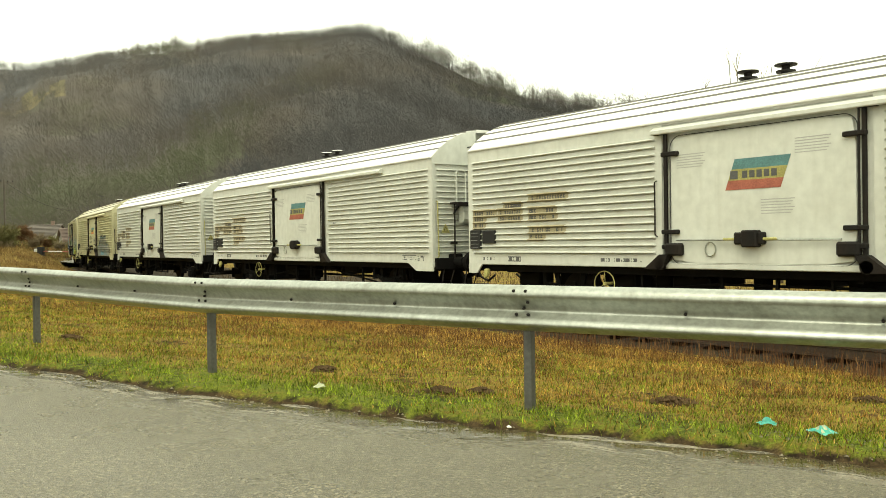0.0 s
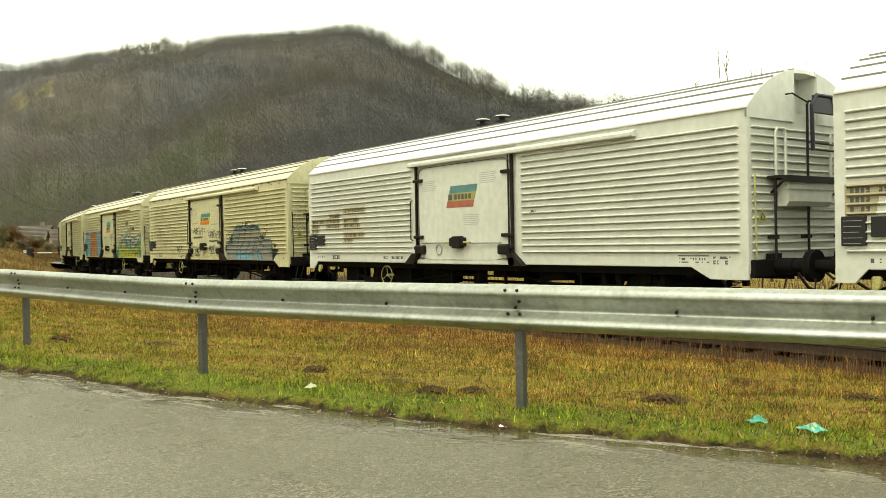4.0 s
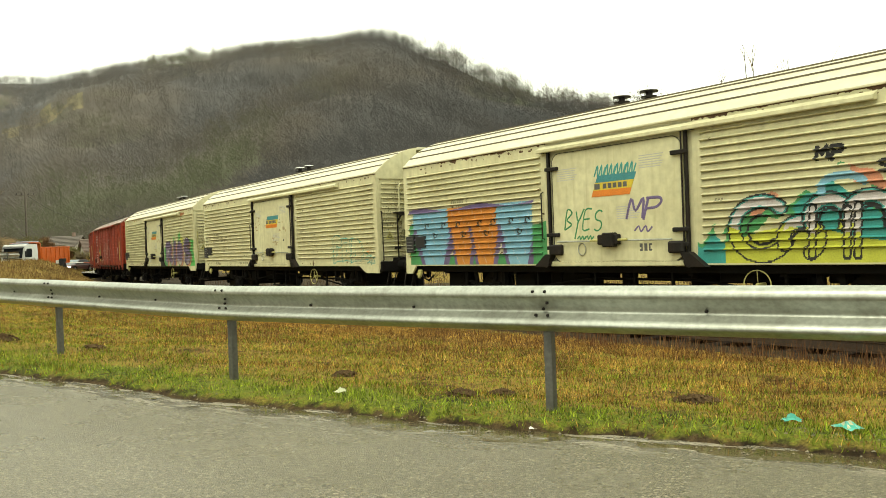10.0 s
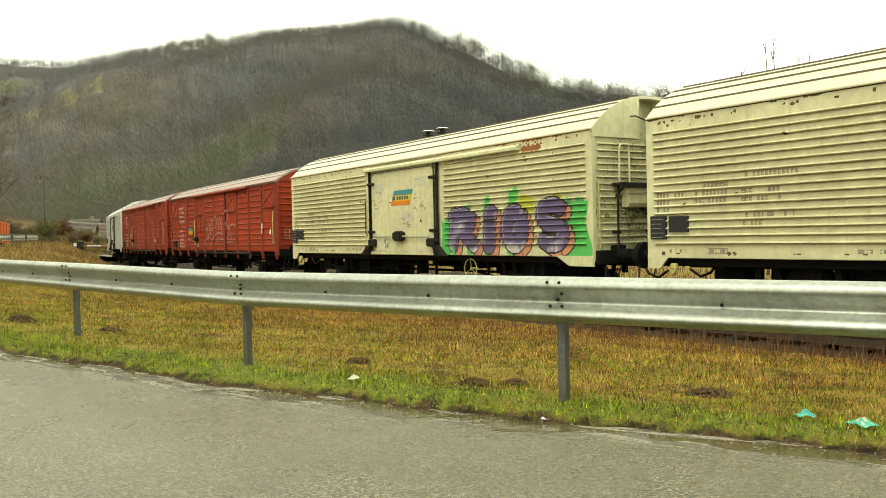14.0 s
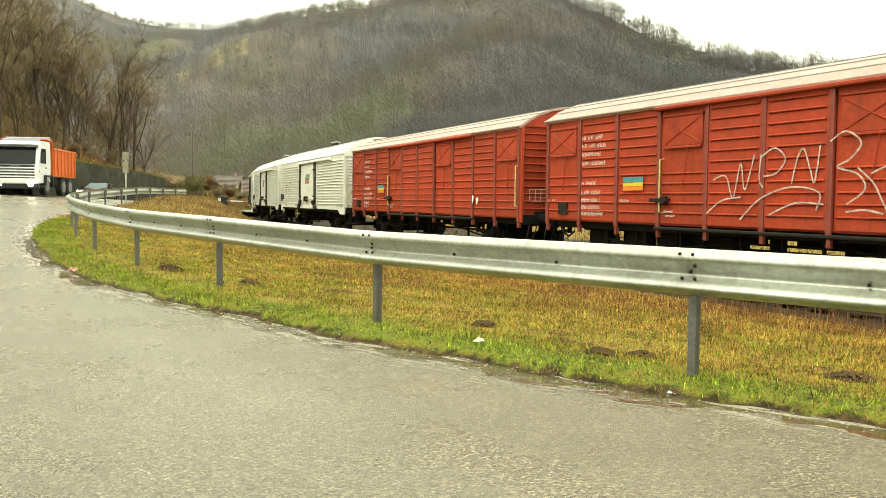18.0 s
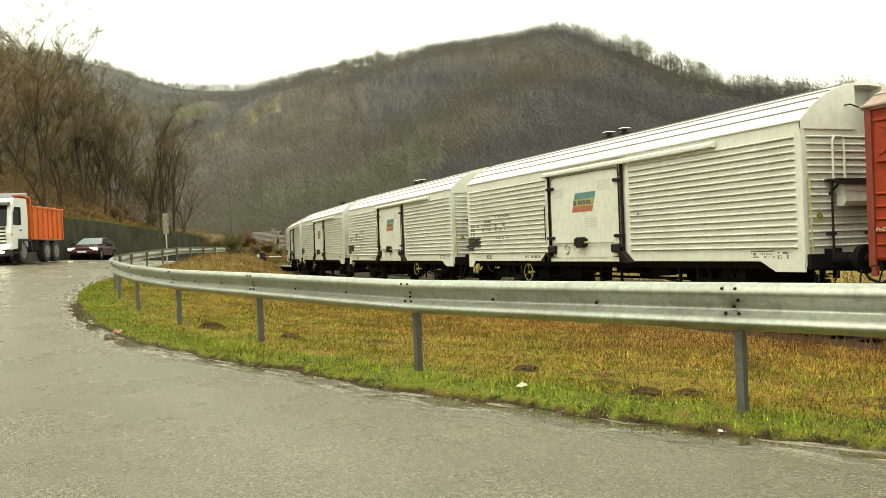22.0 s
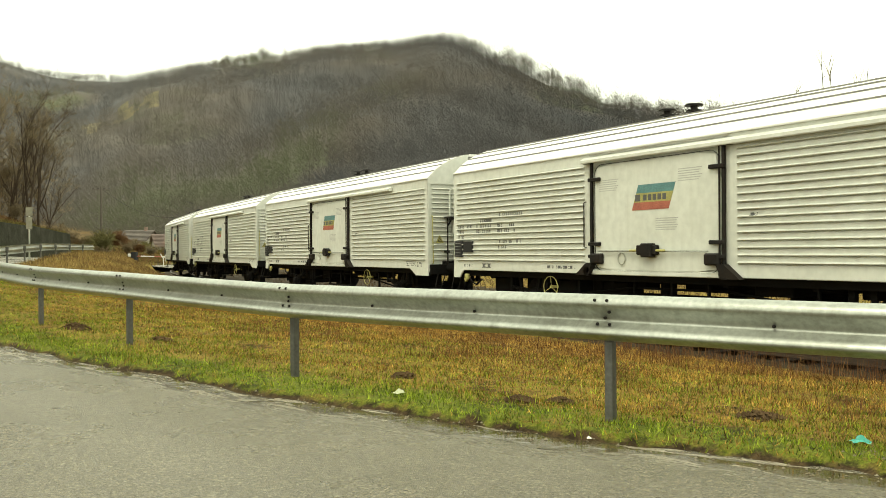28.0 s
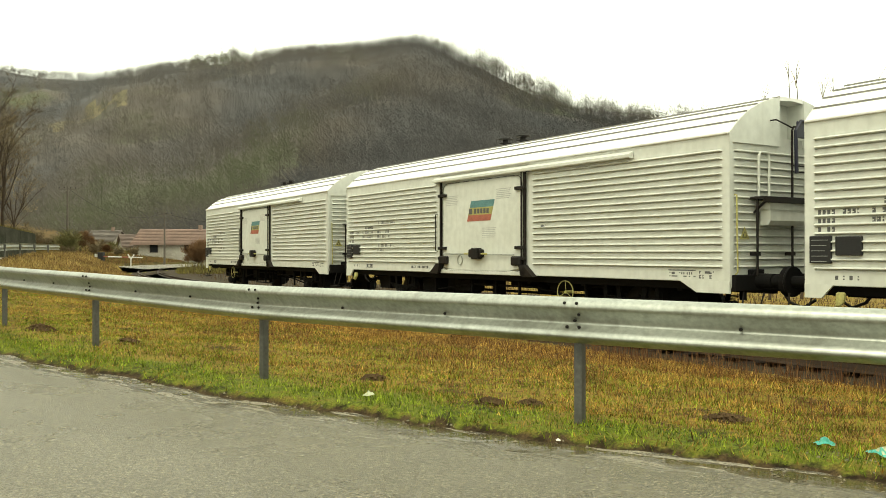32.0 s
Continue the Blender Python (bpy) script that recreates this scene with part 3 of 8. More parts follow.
RAIL_Z = -0.315
TS = np.arange(-260, 261, 1.0)
_th = 0.65112 - 0.000826 * TS - 3.9213e-05 * np.clip(TS, 0, 105) ** 2
_k0 = int(np.argmin(abs(TS)))
TX = np.concatenate([[0], np.cumsum(-np.sin((_th[1:] + _th[:-1]) / 2))])
TY = np.concatenate([[0], np.cumsum(np.cos((_th[1:] + _th[:-1]) / 2))])
TX, TY = TX - TX[_k0] + 6.9617, TY - TY[_k0] + 8.1861
CX, CY = TX + 1.45 * np.cos(_th), TY + 1.45 * np.sin(_th)


def track_at(s, off=0.0):
    """Place and heading on the track's centre line, off metres away from the road."""
    a = np.interp(s, TS, _th)
    return np.interp(s, TS, CX) + off * np.cos(a), np.interp(s, TS, CY) + off * np.sin(a), a


def track_dist(x, y):
    x, y = np.ravel(x), np.ravel(y)
    d = np.empty(len(x))
    for k in range(0, len(x), 4000):
        s = slice(k, k + 4000)
        dx, dy = x[s, None] - CX[None], y[s, None] - CY[None]
        j = np.argmin(dx * dx + dy * dy, 1)
        a = _th[j]
        d[s] = dx[np.arange(len(j)), j] * np.cos(a) + dy[np.arange(len(j)), j] * np.sin(a)
    return d


def fbm(x, y, s, seed=0.0):
    """Cheap smooth noise for heights, -1 to 1."""
    z = 0
    amp, tot = 1.0, 0
    for k in range(4):
        a = seed * 1.7 + k * 2.1
        f = s * 1.93 ** k
        z = z + amp * np.sin(f * (x * np.cos(a) + y * np.sin(a)) + 3.1 * np.sin(f * 0.61 * (y * np.cos(a) - x * np.sin(a)) + a) + seed)
        tot += amp
        amp *= 0.55
    return z / tot


def road_mid(u):
    """The road's edge, metres from the barrier, which it leaves slowly along the bend."""
    return np.interp(u, [-10, -3, -2, -1, 0, 1, 2, 3, 4.5, 6, 7.5, 10, 13, 17, 170], [0.16, 0.20, 0.23, 0.30, 0.38, 0.48, 0.54, 0.60, 0.67, 0.86, 0.99, 1.0, 0.87, 0.85, 0.85])


def road_edge(u):
    """The ragged line where the turf meets the asphalt, metres from the barrier."""
    u = np.asarray(u, float)
    return road_mid(u) + 0.03 * np.sin(u * 2.3 + 1) + 0.02 * np.sin(u * 6.1 + 2) + 0.014 * np.sin(u * 13.7) + 0.010 * np.sin(u * 29.3 + 1)


def ground_z(x, y):
    u, v = to_uv(x, y)
    x, y = np.ravel(x), np.ravel(y)
    d = track_dist(x, y)
    dv, dt = np.maximum(-v, 0), np.maximum(-d - 1.9, 0)
    w = dv / np.maximum(dv + dt, 1e-3)
    base = road_z(u, np.clip(v, 0, 9))
    z = base * (1 - w) + (RAIL_Z - 0.16) * w
    z = np.where(d > -1.9, RAIL_Z - 0.16, z)
    past = v - road_edge(u)
    bank = np.interp(past, [-0.3, -0.065, 0.0, 0.10, 0.2], [0.052, 0.046, -0.006, -0.05, -0.07])
    z = z + np.where(v < -0.2, 0.05 * smooth01(v, -1.5, -0.2), np.where(v < 9.2, bank, 0))
    z = z + (0.035 * fbm(x, y, 1.3) * smooth01(-v, -0.6, 1.5) + 0.012 * fbm(x, y, 5.0, 3) * smooth01(-past, 0.0, 0.2)) * (v < 2) * (d < -2.5)
    z = z + np.interp(u, [14, 24, 36, 44, 56, 64, 72, 78, 86], [0, 0.28, 0.55, 0.66, 0.70, 0.72, 0.62, 0.35, 0]) * np.exp(-((v + np.interp(u, [20, 34], [3.2, 2.0])) / np.interp(u, [20, 34], [2.0, 3.2])) ** 2) * smooth01(-v, -0.3, 0.8) * smooth01(-d, 1.9, 5.0)
    # banked earth and the wooded slope beyond the road
    hill = smooth01(u, 16, 34) * (1 - 0.75 * smooth01(u, 60, 100)) * np.clip(v - 11.4, 0, 95)
    z = np.where(v >= 9.2, base - 0.1 + wall_h(u) * smooth01(v, 10.9, 11.6) + 0.5 * hill + 0.5 * fbm(x, y, 0.22, 2) * smooth01(hill, 0, 8), z)
    far = np.hypot(x, y)
    return np.where(far > 150, np.where(v > 9.2, np.minimum(z, 60), RAIL_Z - 0.3), z)


def wall_h(u):
    return np.interp(u, [18, 24, 40, 52, 60, 70, 77, 78], [0, 3.0, 3.0, 2.7, 3.0, 3.4, 3.2, 0.3])

# ---- ground ----
def build_ground():
    az = np.unique(np.round(np.concatenate([np.arange(-180, 180, 6.0), np.arange(-48, 60.1, 0.42)]), 3))
    r = np.concatenate([[0.0], np.geomspace(1.2, 3.4, 16)[:-1], np.geomspace(3.4, 30, 150)[:-1], np.geomspace(30, 180, 40), [220, 300, 450, 700, 1200, 2500, 4500]])
    R_, A_ = np.meshgrid(r, np.radians(az), indexing="ij")
    x, y = (-R_ * np.sin(A_)).ravel(), (R_ * np.cos(A_)).ravel()
    z = ground_z(x, y)
    verts = np.stack([x, y, z], 1)
    faces = grid_faces(len(r), len(az), True)
    c = verts[faces].mean(1)
    u, v = to_uv(c[:, 0], c[:, 1])
    slope = (v > 10.9) & (u > 15) & (np.hypot(c[:, 0], c[:, 1]) < 200)
    rail = (track_dist(c[:, 0], c[:, 1]) > -1.9) & (track_dist(c[:, 0], c[:, 1]) < 9) & (v < 0) & (np.hypot(c[:, 0], c[:, 1]) < 150)
    me = sheet("ground", verts.tolist(), faces.tolist(), [M_SOIL, M_LEAFLIT, M_TRACKSIDE], np.where(slope, 1, np.where(rail, 2, 0)), smooth=True)
    # lengths along the road and out from its edge, for the growth that follows it
    lane = me.uv_layers.new(name="lane")
    gu, gv = to_uv(x, y)
    lane.data.foreach_set("uv", np.stack([gu, gv - road_edge(gu)], 1)[faces.ravel()].ravel().astype(np.float32))
    ob = new("ground", me)
    tagged(ob, "flat verge of dry brown grass and wet soil", "ground", kind="structure")


def build_road():
    us = np.concatenate([np.arange(-40, -10, 1.5), np.arange(-10, 26, 0.15), np.arange(26, 120, 0.8)])
    vs = np.concatenate([np.arange(-0.3, 0.5, 0.06), np.linspace(0.55, 9.2, 26)])
    lift = np.interp(vs, [-0.30, 0.0, 0.12, 0.3, 0.5], [0.0, -0.008, -0.012, -0.006, 0.0])
    edge = (road_edge(us) + road_mid(us)) / 2
    U, V0 = np.meshgrid(us, vs, indexing="ij")
    V = V0 + edge[:, None]
    x, y, h = rail_at(U.ravel(), V.ravel())
    z = road_z(U.ravel(), V.ravel()) + np.tile(lift, len(us)) + 0.004 * fbm(x, y, 1.1, 4) + np.where(V0.ravel() < 0.45, 0.005 * fbm(x, y, 5.5, 7), 0)
    faces = grid_faces(len(us), len(vs))
    me = sheet("road", np.stack([x, y, z], 1).tolist(), faces.tolist(), [M_ASPH], smooth=True)
    # lengths along and across the road, for dirt that follows its edge
    lane = me.uv_layers.new(name="lane")
    lane.data.foreach_set("uv", np.stack([U.ravel(), V0.ravel()], 1)[faces.ravel()].ravel().astype(np.float32))
    tagged(new("road", me), "wet worn grey asphalt road with a muddy edge", "road", kind="structure")


# ---- railway ----
def build_track():
    ss = np.arange(-60, 220, 2.0)
    prof = [(-2.6, -0.5), (-1.9, -0.2), (-1.3, -0.18), (1.3, -0.18), (1.9, -0.2), (2.6, -0.5)]
    verts = []
    for s in ss:
        for o, dz in prof:
            x, y, a = track_at(s, o)
            verts.append((float(x), float(y), RAIL_Z + dz + 0.02))
    ob = new("ballast_bed", sheet("ballast_bed", verts, grid_faces(len(ss), len(prof)).tolist(), [M_BALLAST]))
    tagged(ob, "dirty ballast under the railway track, coloured dark for the train's shade", "ballast", kind="structure")
    track = thing("railway_track", "rusty railway track on old sleepers", "railway", kind="structure")
    section = [(-0.065, -0.17), (0.065, -0.17), (0.065, -0.155), (0.012, -0.13), (0.012, -0.045), (0.036, -0.03), (0.036, 0), (-0.036, 0), (-0.036, -0.03), (-0.012, -0.045), (-0.012, -0.13), (-0.065, -0.155)]
    for side in (-0.7525, 0.7525):
        vs = []
        for s in ss:
            for o, dz in section:
                x, y, a = track_at(s, side + o)
                vs.append((float(x), float(y), RAIL_Z + dz))
        n = len(section)
        part("rail", sheet("rail", vs, grid_faces(len(ss), n, True).tolist(), [M_RAIL]), None, track)
    me = Shape().box(-0.13, 0.13, -1.3, 1.3, -0.16, 0, 0.02).mesh("sleeper", [M_SLEEPER])
    for i in range(90):
        x, y, a = track_at(-20 + i * 0.65)
        o = part("sleeper", me, None, track)
        o.matrix_basis = Matrix.Translation((float(x), float(y), RAIL_Z - 0.155)) @ Matrix.Rotation(float(a) + math.pi / 2, 4, "Z")


# ---- crash barrier ----
POST_STEP = 3.28
TURF = 0.05


def beam_profile():
    """The W section: (out towards the road, height)."""
    return [(0.0, 0.325), (0.020, 0.323), (0.056, 0.309), (0.077, 0.287), (0.083, 0.264), (0.081, 0.250), (0.070, 0.238), (0.026, 0.190), (0.008, 0.166), (0.002, 0.148), (0.003, 0.140), (0.010, 0.131), (0.047, 0.100), (0.073, 0.079), (0.083, 0.060), (0.081, 0.048), (0.068, 0.036), (0.026, 0.008), (0.010, 0.0)]


def build_barrier():
    prof = beam_profile()
    prof = prof + [(o - 0.004, z) for o, z in prof[::-1]]
    posts = list(range(-4, 15))
    bolt = shared("bolt", lambda: Shape().disc((0, 0, 0), "y", [(-0.010, 0.006), (-0.006, 0.010), (0.006, 0.011)], 10).mesh("bolt", [M_IRON]))
    body = thing("crash_barrier", "long galvanised steel crash barrier curving along the road edge", "guardrail")
    for k in posts:
        u0 = k * POST_STEP
        x, y, h = [float(a) for a in rail_at(u0)]
        z = float(road_z(u0, 0)) + TURF
        # beam from this post to the next, lapped at the joint
        us = np.linspace(u0 - 0.16, u0 + POST_STEP + 0.13, 9)
        vs = []
        for i, u in enumerate(us):
            bx, by, bh = rail_at(u)
            a = math.radians(float(bh))
            lap = 0.006 if i >= 7 else 0
            for o, dz in prof:
                vv = 0.05 + o + lap
                vs.append((float(bx) - vv * math.cos(a), float(by) - vv * math.sin(a), float(road_z(u, 0)) + TURF + 0.543 + 0.95 * dz))
        n = len(prof)
        part("beam", sheet("beam", vs, grid_faces(len(us), n, True).tolist(), [M_ZINC], smooth=True), None, body)
        m = Matrix.Translation((x, y, z)) @ Matrix.Rotation(math.radians(h), 4, "Z")
        s = Shape()
        d = 0.5
        # sigma post, open towards the field
        k = 0.62
        s.box(-0.045 * k, 0.045 * k, -0.030, -0.024, -d, 0.80)
        s.box(-0.045 * k, 0.045 * k, 0.024, 0.030, -d, 0.80)
        s.box(-0.046 * k, -0.040 * k, -0.024, 0.024, -d, 0.80)
        s.box(0.036 * k, 0.042 * k, 0.010, 0.024, -d, 0.80)
        s.box(0.036 * k, 0.042 * k, -0.024, -0.010, -d, 0.80)
        po = part("post", shared("rail_post", lambda: s.mesh("post", [M_POST])), None, body)
        po.matrix_basis = m @ Matrix.Rotation(math.radians(90), 4, "Z")
        sp = part("spacer", shared("rail_spacer", lambda: Shape().box(-0.05, 0.05, -0.05, 0.04, 0.62, 0.82, 0.008).mesh("spacer", [M_POST])), None, body)
        sp.matrix_basis = m @ Matrix.Rotation(math.radians(90), 4, "Z")
        if k > 9:
            continue
        rot = Matrix.Rotation(math.radians(90), 4, "Z")
        for du, dz, out in ((-0.045, 0.287, 0.072), (0.045, 0.287, 0.072), (-0.045, 0.205, 0.04), (0.0, 0.16, 0.01), (-0.045, 0.118, 0.036), (0.045, 0.118, 0.036), (-1.1, 0.16, 0.004), (1.1, 0.16, 0.004)):
            bx, by, bh = rail_at(u0 + du)
            a = math.radians(float(bh))
            vv = 0.05 + out + 0.012
            o = part("bolt", bolt, None, body)
            o.matrix_basis = Matrix.Translation((float(bx) - vv * math.cos(a), float(by) - vv * math.sin(a), float(road_z(u0 + du, 0)) + TURF + 0.543 + 0.95 * dz)) @ Matrix.Rotation(a + math.pi / 2 + math.pi, 4, "Z")


# ---- hills ----
RIDGE_AZ = [-60, -40, -25, -18, -9, -7.4, -5.6, -3.8, -2, -0.3, 1.6, 3.4, 5.5, 7.6, 10.8, 14.3, 16.5, 18.5, 20.2, 22, 24, 26.5, 28.5, 30, 31.5, 32.8, 34.3, 36, 38.7, 44, 52, 66, 84]
RIDGE_EL = [3, 4, 5.2, 5.9, 7.1, 7.7, 8.4, 9.2, 10.05, 10.9, 11.85, 12.65, 13.6, 13.55, 13.05, 12.75, 12.1, 11.85, 11.65, 11.4, 10.9, 10.45, 10.4, 10.5, 10.8, 11.1, 11.7, 12.0, 12.4, 12.6, 12.6, 11, 8]


def hill_z(az, r):
    """Height of the valley's far side, by bearing and distance."""
    el = np.interp(az, RIDGE_AZ, RIDGE_EL)
    rr = 430 + 60 * np.sin(np.radians(az * 3.0)) + 120 * smooth01(az, 24, 31)
    r0 = np.interp(az, [-60, -8, 14, 23, 29, 36, 80], [120, 120, 140, 175, 190, 230, 260])
    top = np.tan(np.radians(el)) * rr + EYE
    t = np.clip((r - r0) / (rr - r0), 0, 1)
    x, y = -r * np.sin(np.radians(az)), r * np.cos(np.radians(az))
    rise = top * (0.62 * t + 0.38 * t * t * (3 - 2 * t))
    rise = rise + 9 * fbm(x, y, 0.017, 5) * np.sin(np.pi * t) + 3.0 * fbm(x, y, 0.06, 3) * np.sin(np.pi * t) ** 0.5
    fall = np.clip((r - rr) / 400, 0, 1)
    return np.where(r > rr, top * (1 - 0.9 * fall * fall * (3 - 2 * fall)), rise) - 0.8


def pasture(az, r):
    """A strip of rough open grass high on the hill."""
    return (abs(az - 26.3) < 2.2) & (abs(r - 357 - 3 * np.sin(az * 5.1)) < 6 + 4.5 * np.sin(az * 3.4 + 0.6))


def build_hills():
    az = np.concatenate([np.arange(-60, -14, 2.0), np.arange(-14, 44, 0.3), np.arange(44, 81, 2.0)])
    r = np.concatenate([np.linspace(110, 660, 160), np.linspace(690, 1000, 8)])
    R_, A_ = np.meshgrid(r, az, indexing="ij")
    z = hill_z(A_, R_)
    x, y = -R_ * np.sin(np.radians(A_)), R_ * np.cos(np.radians(A_))
    verts, faces = np.stack([x.ravel(), y.ravel(), z.ravel()], 1), grid_faces(len(r), len(az))
    ca, cr = A_.ravel()[faces].mean(1), R_.ravel()[faces].mean(1)
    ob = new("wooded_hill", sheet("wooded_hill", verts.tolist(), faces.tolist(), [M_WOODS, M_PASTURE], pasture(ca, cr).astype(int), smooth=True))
    tagged(ob, "steep brown hill under bare winter woodland", "hill", kind="structure")


build_ground()
build_road()
build_track()
build_barrier()
build_hills()


# ---- plants ----
def blades(name, x, y, z, tall, wide, lean, rnd, material, label, category):
    """Many single blades as one mesh."""
    n = len(x)
    a = rnd.uniform(0, 2 * np.pi, n)
    b = rnd.uniform(0, 2 * np.pi, n)
    dx, dy = np.cos(a) * wide / 2, np.sin(a) * wide / 2
    lx, ly = np.cos(b) * lean * tall, np.sin(b) * lean * tall
    v = np.empty((n, 3, 3))
    v[:, 0] = np.stack([x - dx, y - dy, z - 0.01], 1)
    v[:, 1] = np.stack([x + dx, y + dy, z - 0.01], 1)
    v[:, 2] = np.stack([x + lx, y + ly, z + tall * np.sqrt(np.maximum(0.05, 1 - lean ** 2))], 1)
    ob = new(name, sheet(name, v.reshape(-1, 3).tolist(), np.arange(3 * n).reshape(-1, 3).tolist(), [material]))
    return tagged(ob, label, category, kind="stuff")


def verge(rnd, n, u0, u1, v0, v1):
    u, v = rnd.uniform(u0, u1, n), rnd.uniform(v0, v1, n)
    x, y, _ = rail_at(u, v)
    return u, v, x, y


def build_grass():
    rnd = np.random.RandomState(11)
    # short green grass along the road edge, in patches
    u, v, x, y = verge(rnd, 520000, -9, 24, -5.2, 1.12)
    past = v - road_edge(u)
    lush = 0.48 + 0.6 * np.clip(fbm(x, y, 1.6, 7) + 0.1, 0, 1) + 0.4 * (fbm(x, y, 4.0, 2) > 0.45)
    band = np.exp(-((past + 0.36) / 0.5) ** 2) * np.clip(0.72 + 0.7 * fbm(x, y, 2.1, 12), 0.1, 1)
    keep = (past < -0.015 + 0.045 * fbm(x, y, 7.0, 2)) & (rnd.uniform(0, 1, len(u)) < np.clip(np.maximum(band, lush * 0.5), 0, 1))
    x, y, v = x[keep], y[keep], v[keep]
    n = len(x)
    blades("green_grass", x, y, ground_z(x, y), rnd.uniform(0.015, 0.06, n) * (1 + 0.8 * (rnd.uniform(0, 1, n) > 0.94)) * (1 + 0.5 * np.clip(fbm(x, y, 3.3, 4), 0, 1)), rnd.uniform(0.004, 0.011, n), rnd.uniform(0.3, 0.98, n), rnd, M_GREEN, "short wet green grass along the road edge", "grass")
    # dry grass over the whole verge
    u, v, x, y = verge(rnd, 520000, -10, 26, -7.6, 0.95)
    d = track_dist(x, y)
    keep = (d < -2.3) & (v < road_edge(u) - 0.02) & (rnd.uniform(0, 1, len(u)) < np.clip(0.16 + 0.6 * smooth01(-v, -0.3, 1.6) + 0.3 * fbm(x, y, 1.1, 9), 0, 1))
    x, y, v = x[keep], y[keep], v[keep]
    n = len(x)
    tall = rnd.uniform(0.012, 0.055, n) * (1 + 0.9 * smooth01(-v, 1.5, 5.5)) * (1 + 0.5 * fbm(x, y, 2.4, 5))
    blades("dry_grass", x, y, ground_z(x, y), tall, rnd.uniform(0.004, 0.011, n), rnd.uniform(0.3, 0.99, n), rnd, M_DRY, "short dry yellow-brown winter grass", "grass")
    # tall dead weeds towards the railway
    u, v, x, y = verge(rnd, 110000, -12, 70, -9, -1.0)
    d = track_dist(x, y)
    keep = (d < -1.7) & (rnd.uniform(0, 1, len(u)) < np.clip(0.08 + 0.9 * smooth01(-v, 2.0, 3.6) + 0.6 * smooth01(u, 14, 26), 0, 1) * np.clip(0.5 + fbm(x, y, 0.9, 3), 0, 1))
    x, y = x[keep], y[keep]
    n = len(x)
    blades("dead_weeds", x, y, ground_z(x, y), rnd.uniform(0.25, 1.0, n) * (0.16 + 0.24 * smooth01(-track_dist(x, y), 4.5, 2.2)), rnd.uniform(0.005, 0.012, n), rnd.uniform(0.0, 0.5, n), rnd, M_WEED, "tall dead brown weed stems beside the railway", "weeds")
    # far field cover
    u, v, x, y = verge(rnd, 110000, 24, 90, -14, 0.5)
    d = track_dist(x, y)
    keep = d < -1.6
    x, y = x[keep], y[keep]
    n = len(x)
    blades("field_grass", x, y, ground_z(x, y), rnd.uniform(0.05, 0.24, n), rnd.uniform(0.012, 0.03, n), rnd.uniform(0.1, 0.8, n), rnd, M_FIELD, "dry tawny grass of the field inside the bend", "grass")
    # weeds behind the train and across the road foot
    rr, az = rnd.uniform(14, 70, 30000), np.radians(rnd.uniform(-40, 32, 30000))
    x, y = -rr * np.sin(az), rr * np.cos(az)
    d = track_dist(x, y)
    keep = (d > 2.6) & (d < 16)
    x, y = x[keep], y[keep]
    n = len(x)
    blades("trackside_weeds", x, y, ground_z(x, y), rnd.uniform(0.1, 0.45, n), rnd.uniform(0.012, 0.028, n), rnd.uniform(0.0, 0.6, n), rnd, M_BEHIND, "rough brown weeds behind the railway", "weeds")


def build_meadow():
    """Rough growth beyond the railway and along the top of the retaining wall."""
    rnd = np.random.RandomState(17)
    r, az = rnd.uniform(60, 150, 40000), np.radians(rnd.uniform(17, 34.5, 40000))
    x, y = -r * np.sin(az), r * np.cos(az)
    u, v = to_uv(x, y)
    keep = (abs(track_dist(x, y)) > 2.2) & ((v < 9.6) | (u > 78)) & ~((v > 0.8) & (v < 9.2) & (u < 110)) & (r > 70)
    x, y = x[keep], y[keep]
    n = len(x)
    tall = rnd.uniform(0.1, 0.5, n) * (1 + 1.2 * (fbm(x, y, 0.12, 3) > 0.3))
    blades("meadow_grass", x, y, ground_z(x, y), tall, rnd.uniform(0.03, 0.09, n), rnd.uniform(0.1, 0.8, n), rnd, M_MEADOW, "rough olive and brown meadow growth near the village", "grass")
    n = 14000
    u, v = rnd.uniform(19, 78, n), rnd.uniform(10.15, 12.3, n)
    x, y, _ = rail_at(u, v)
    blades("wall_top_grass", x, y, np.maximum(ground_z(x, y), road_z(u, 9) - 0.1 + wall_h(u)), rnd.uniform(0.1, 0.4, n), rnd.uniform(0.02, 0.06, n), rnd.uniform(0.2, 0.9, n), rnd, M_MEADOW, "mossy yellow-green grass on top of the wall", "grass")
    # fallen leaves and dead bracken on the bank
    n = 150000
    u, v = rnd.uniform(22, 135, n), 11.6 + 45 * rnd.uniform(0, 1, n) ** 1.4
    x, y, _ = rail_at(u, v)
    blades("dead_bracken", x, y, ground_z(x, y), rnd.uniform(0.08, 0.4, n), rnd.uniform(0.03, 0.09, n), rnd.uniform(0.5, 0.99, n), rnd, M_BRACKEN, "rusty dead bracken and leaves on the bank", "bracken")


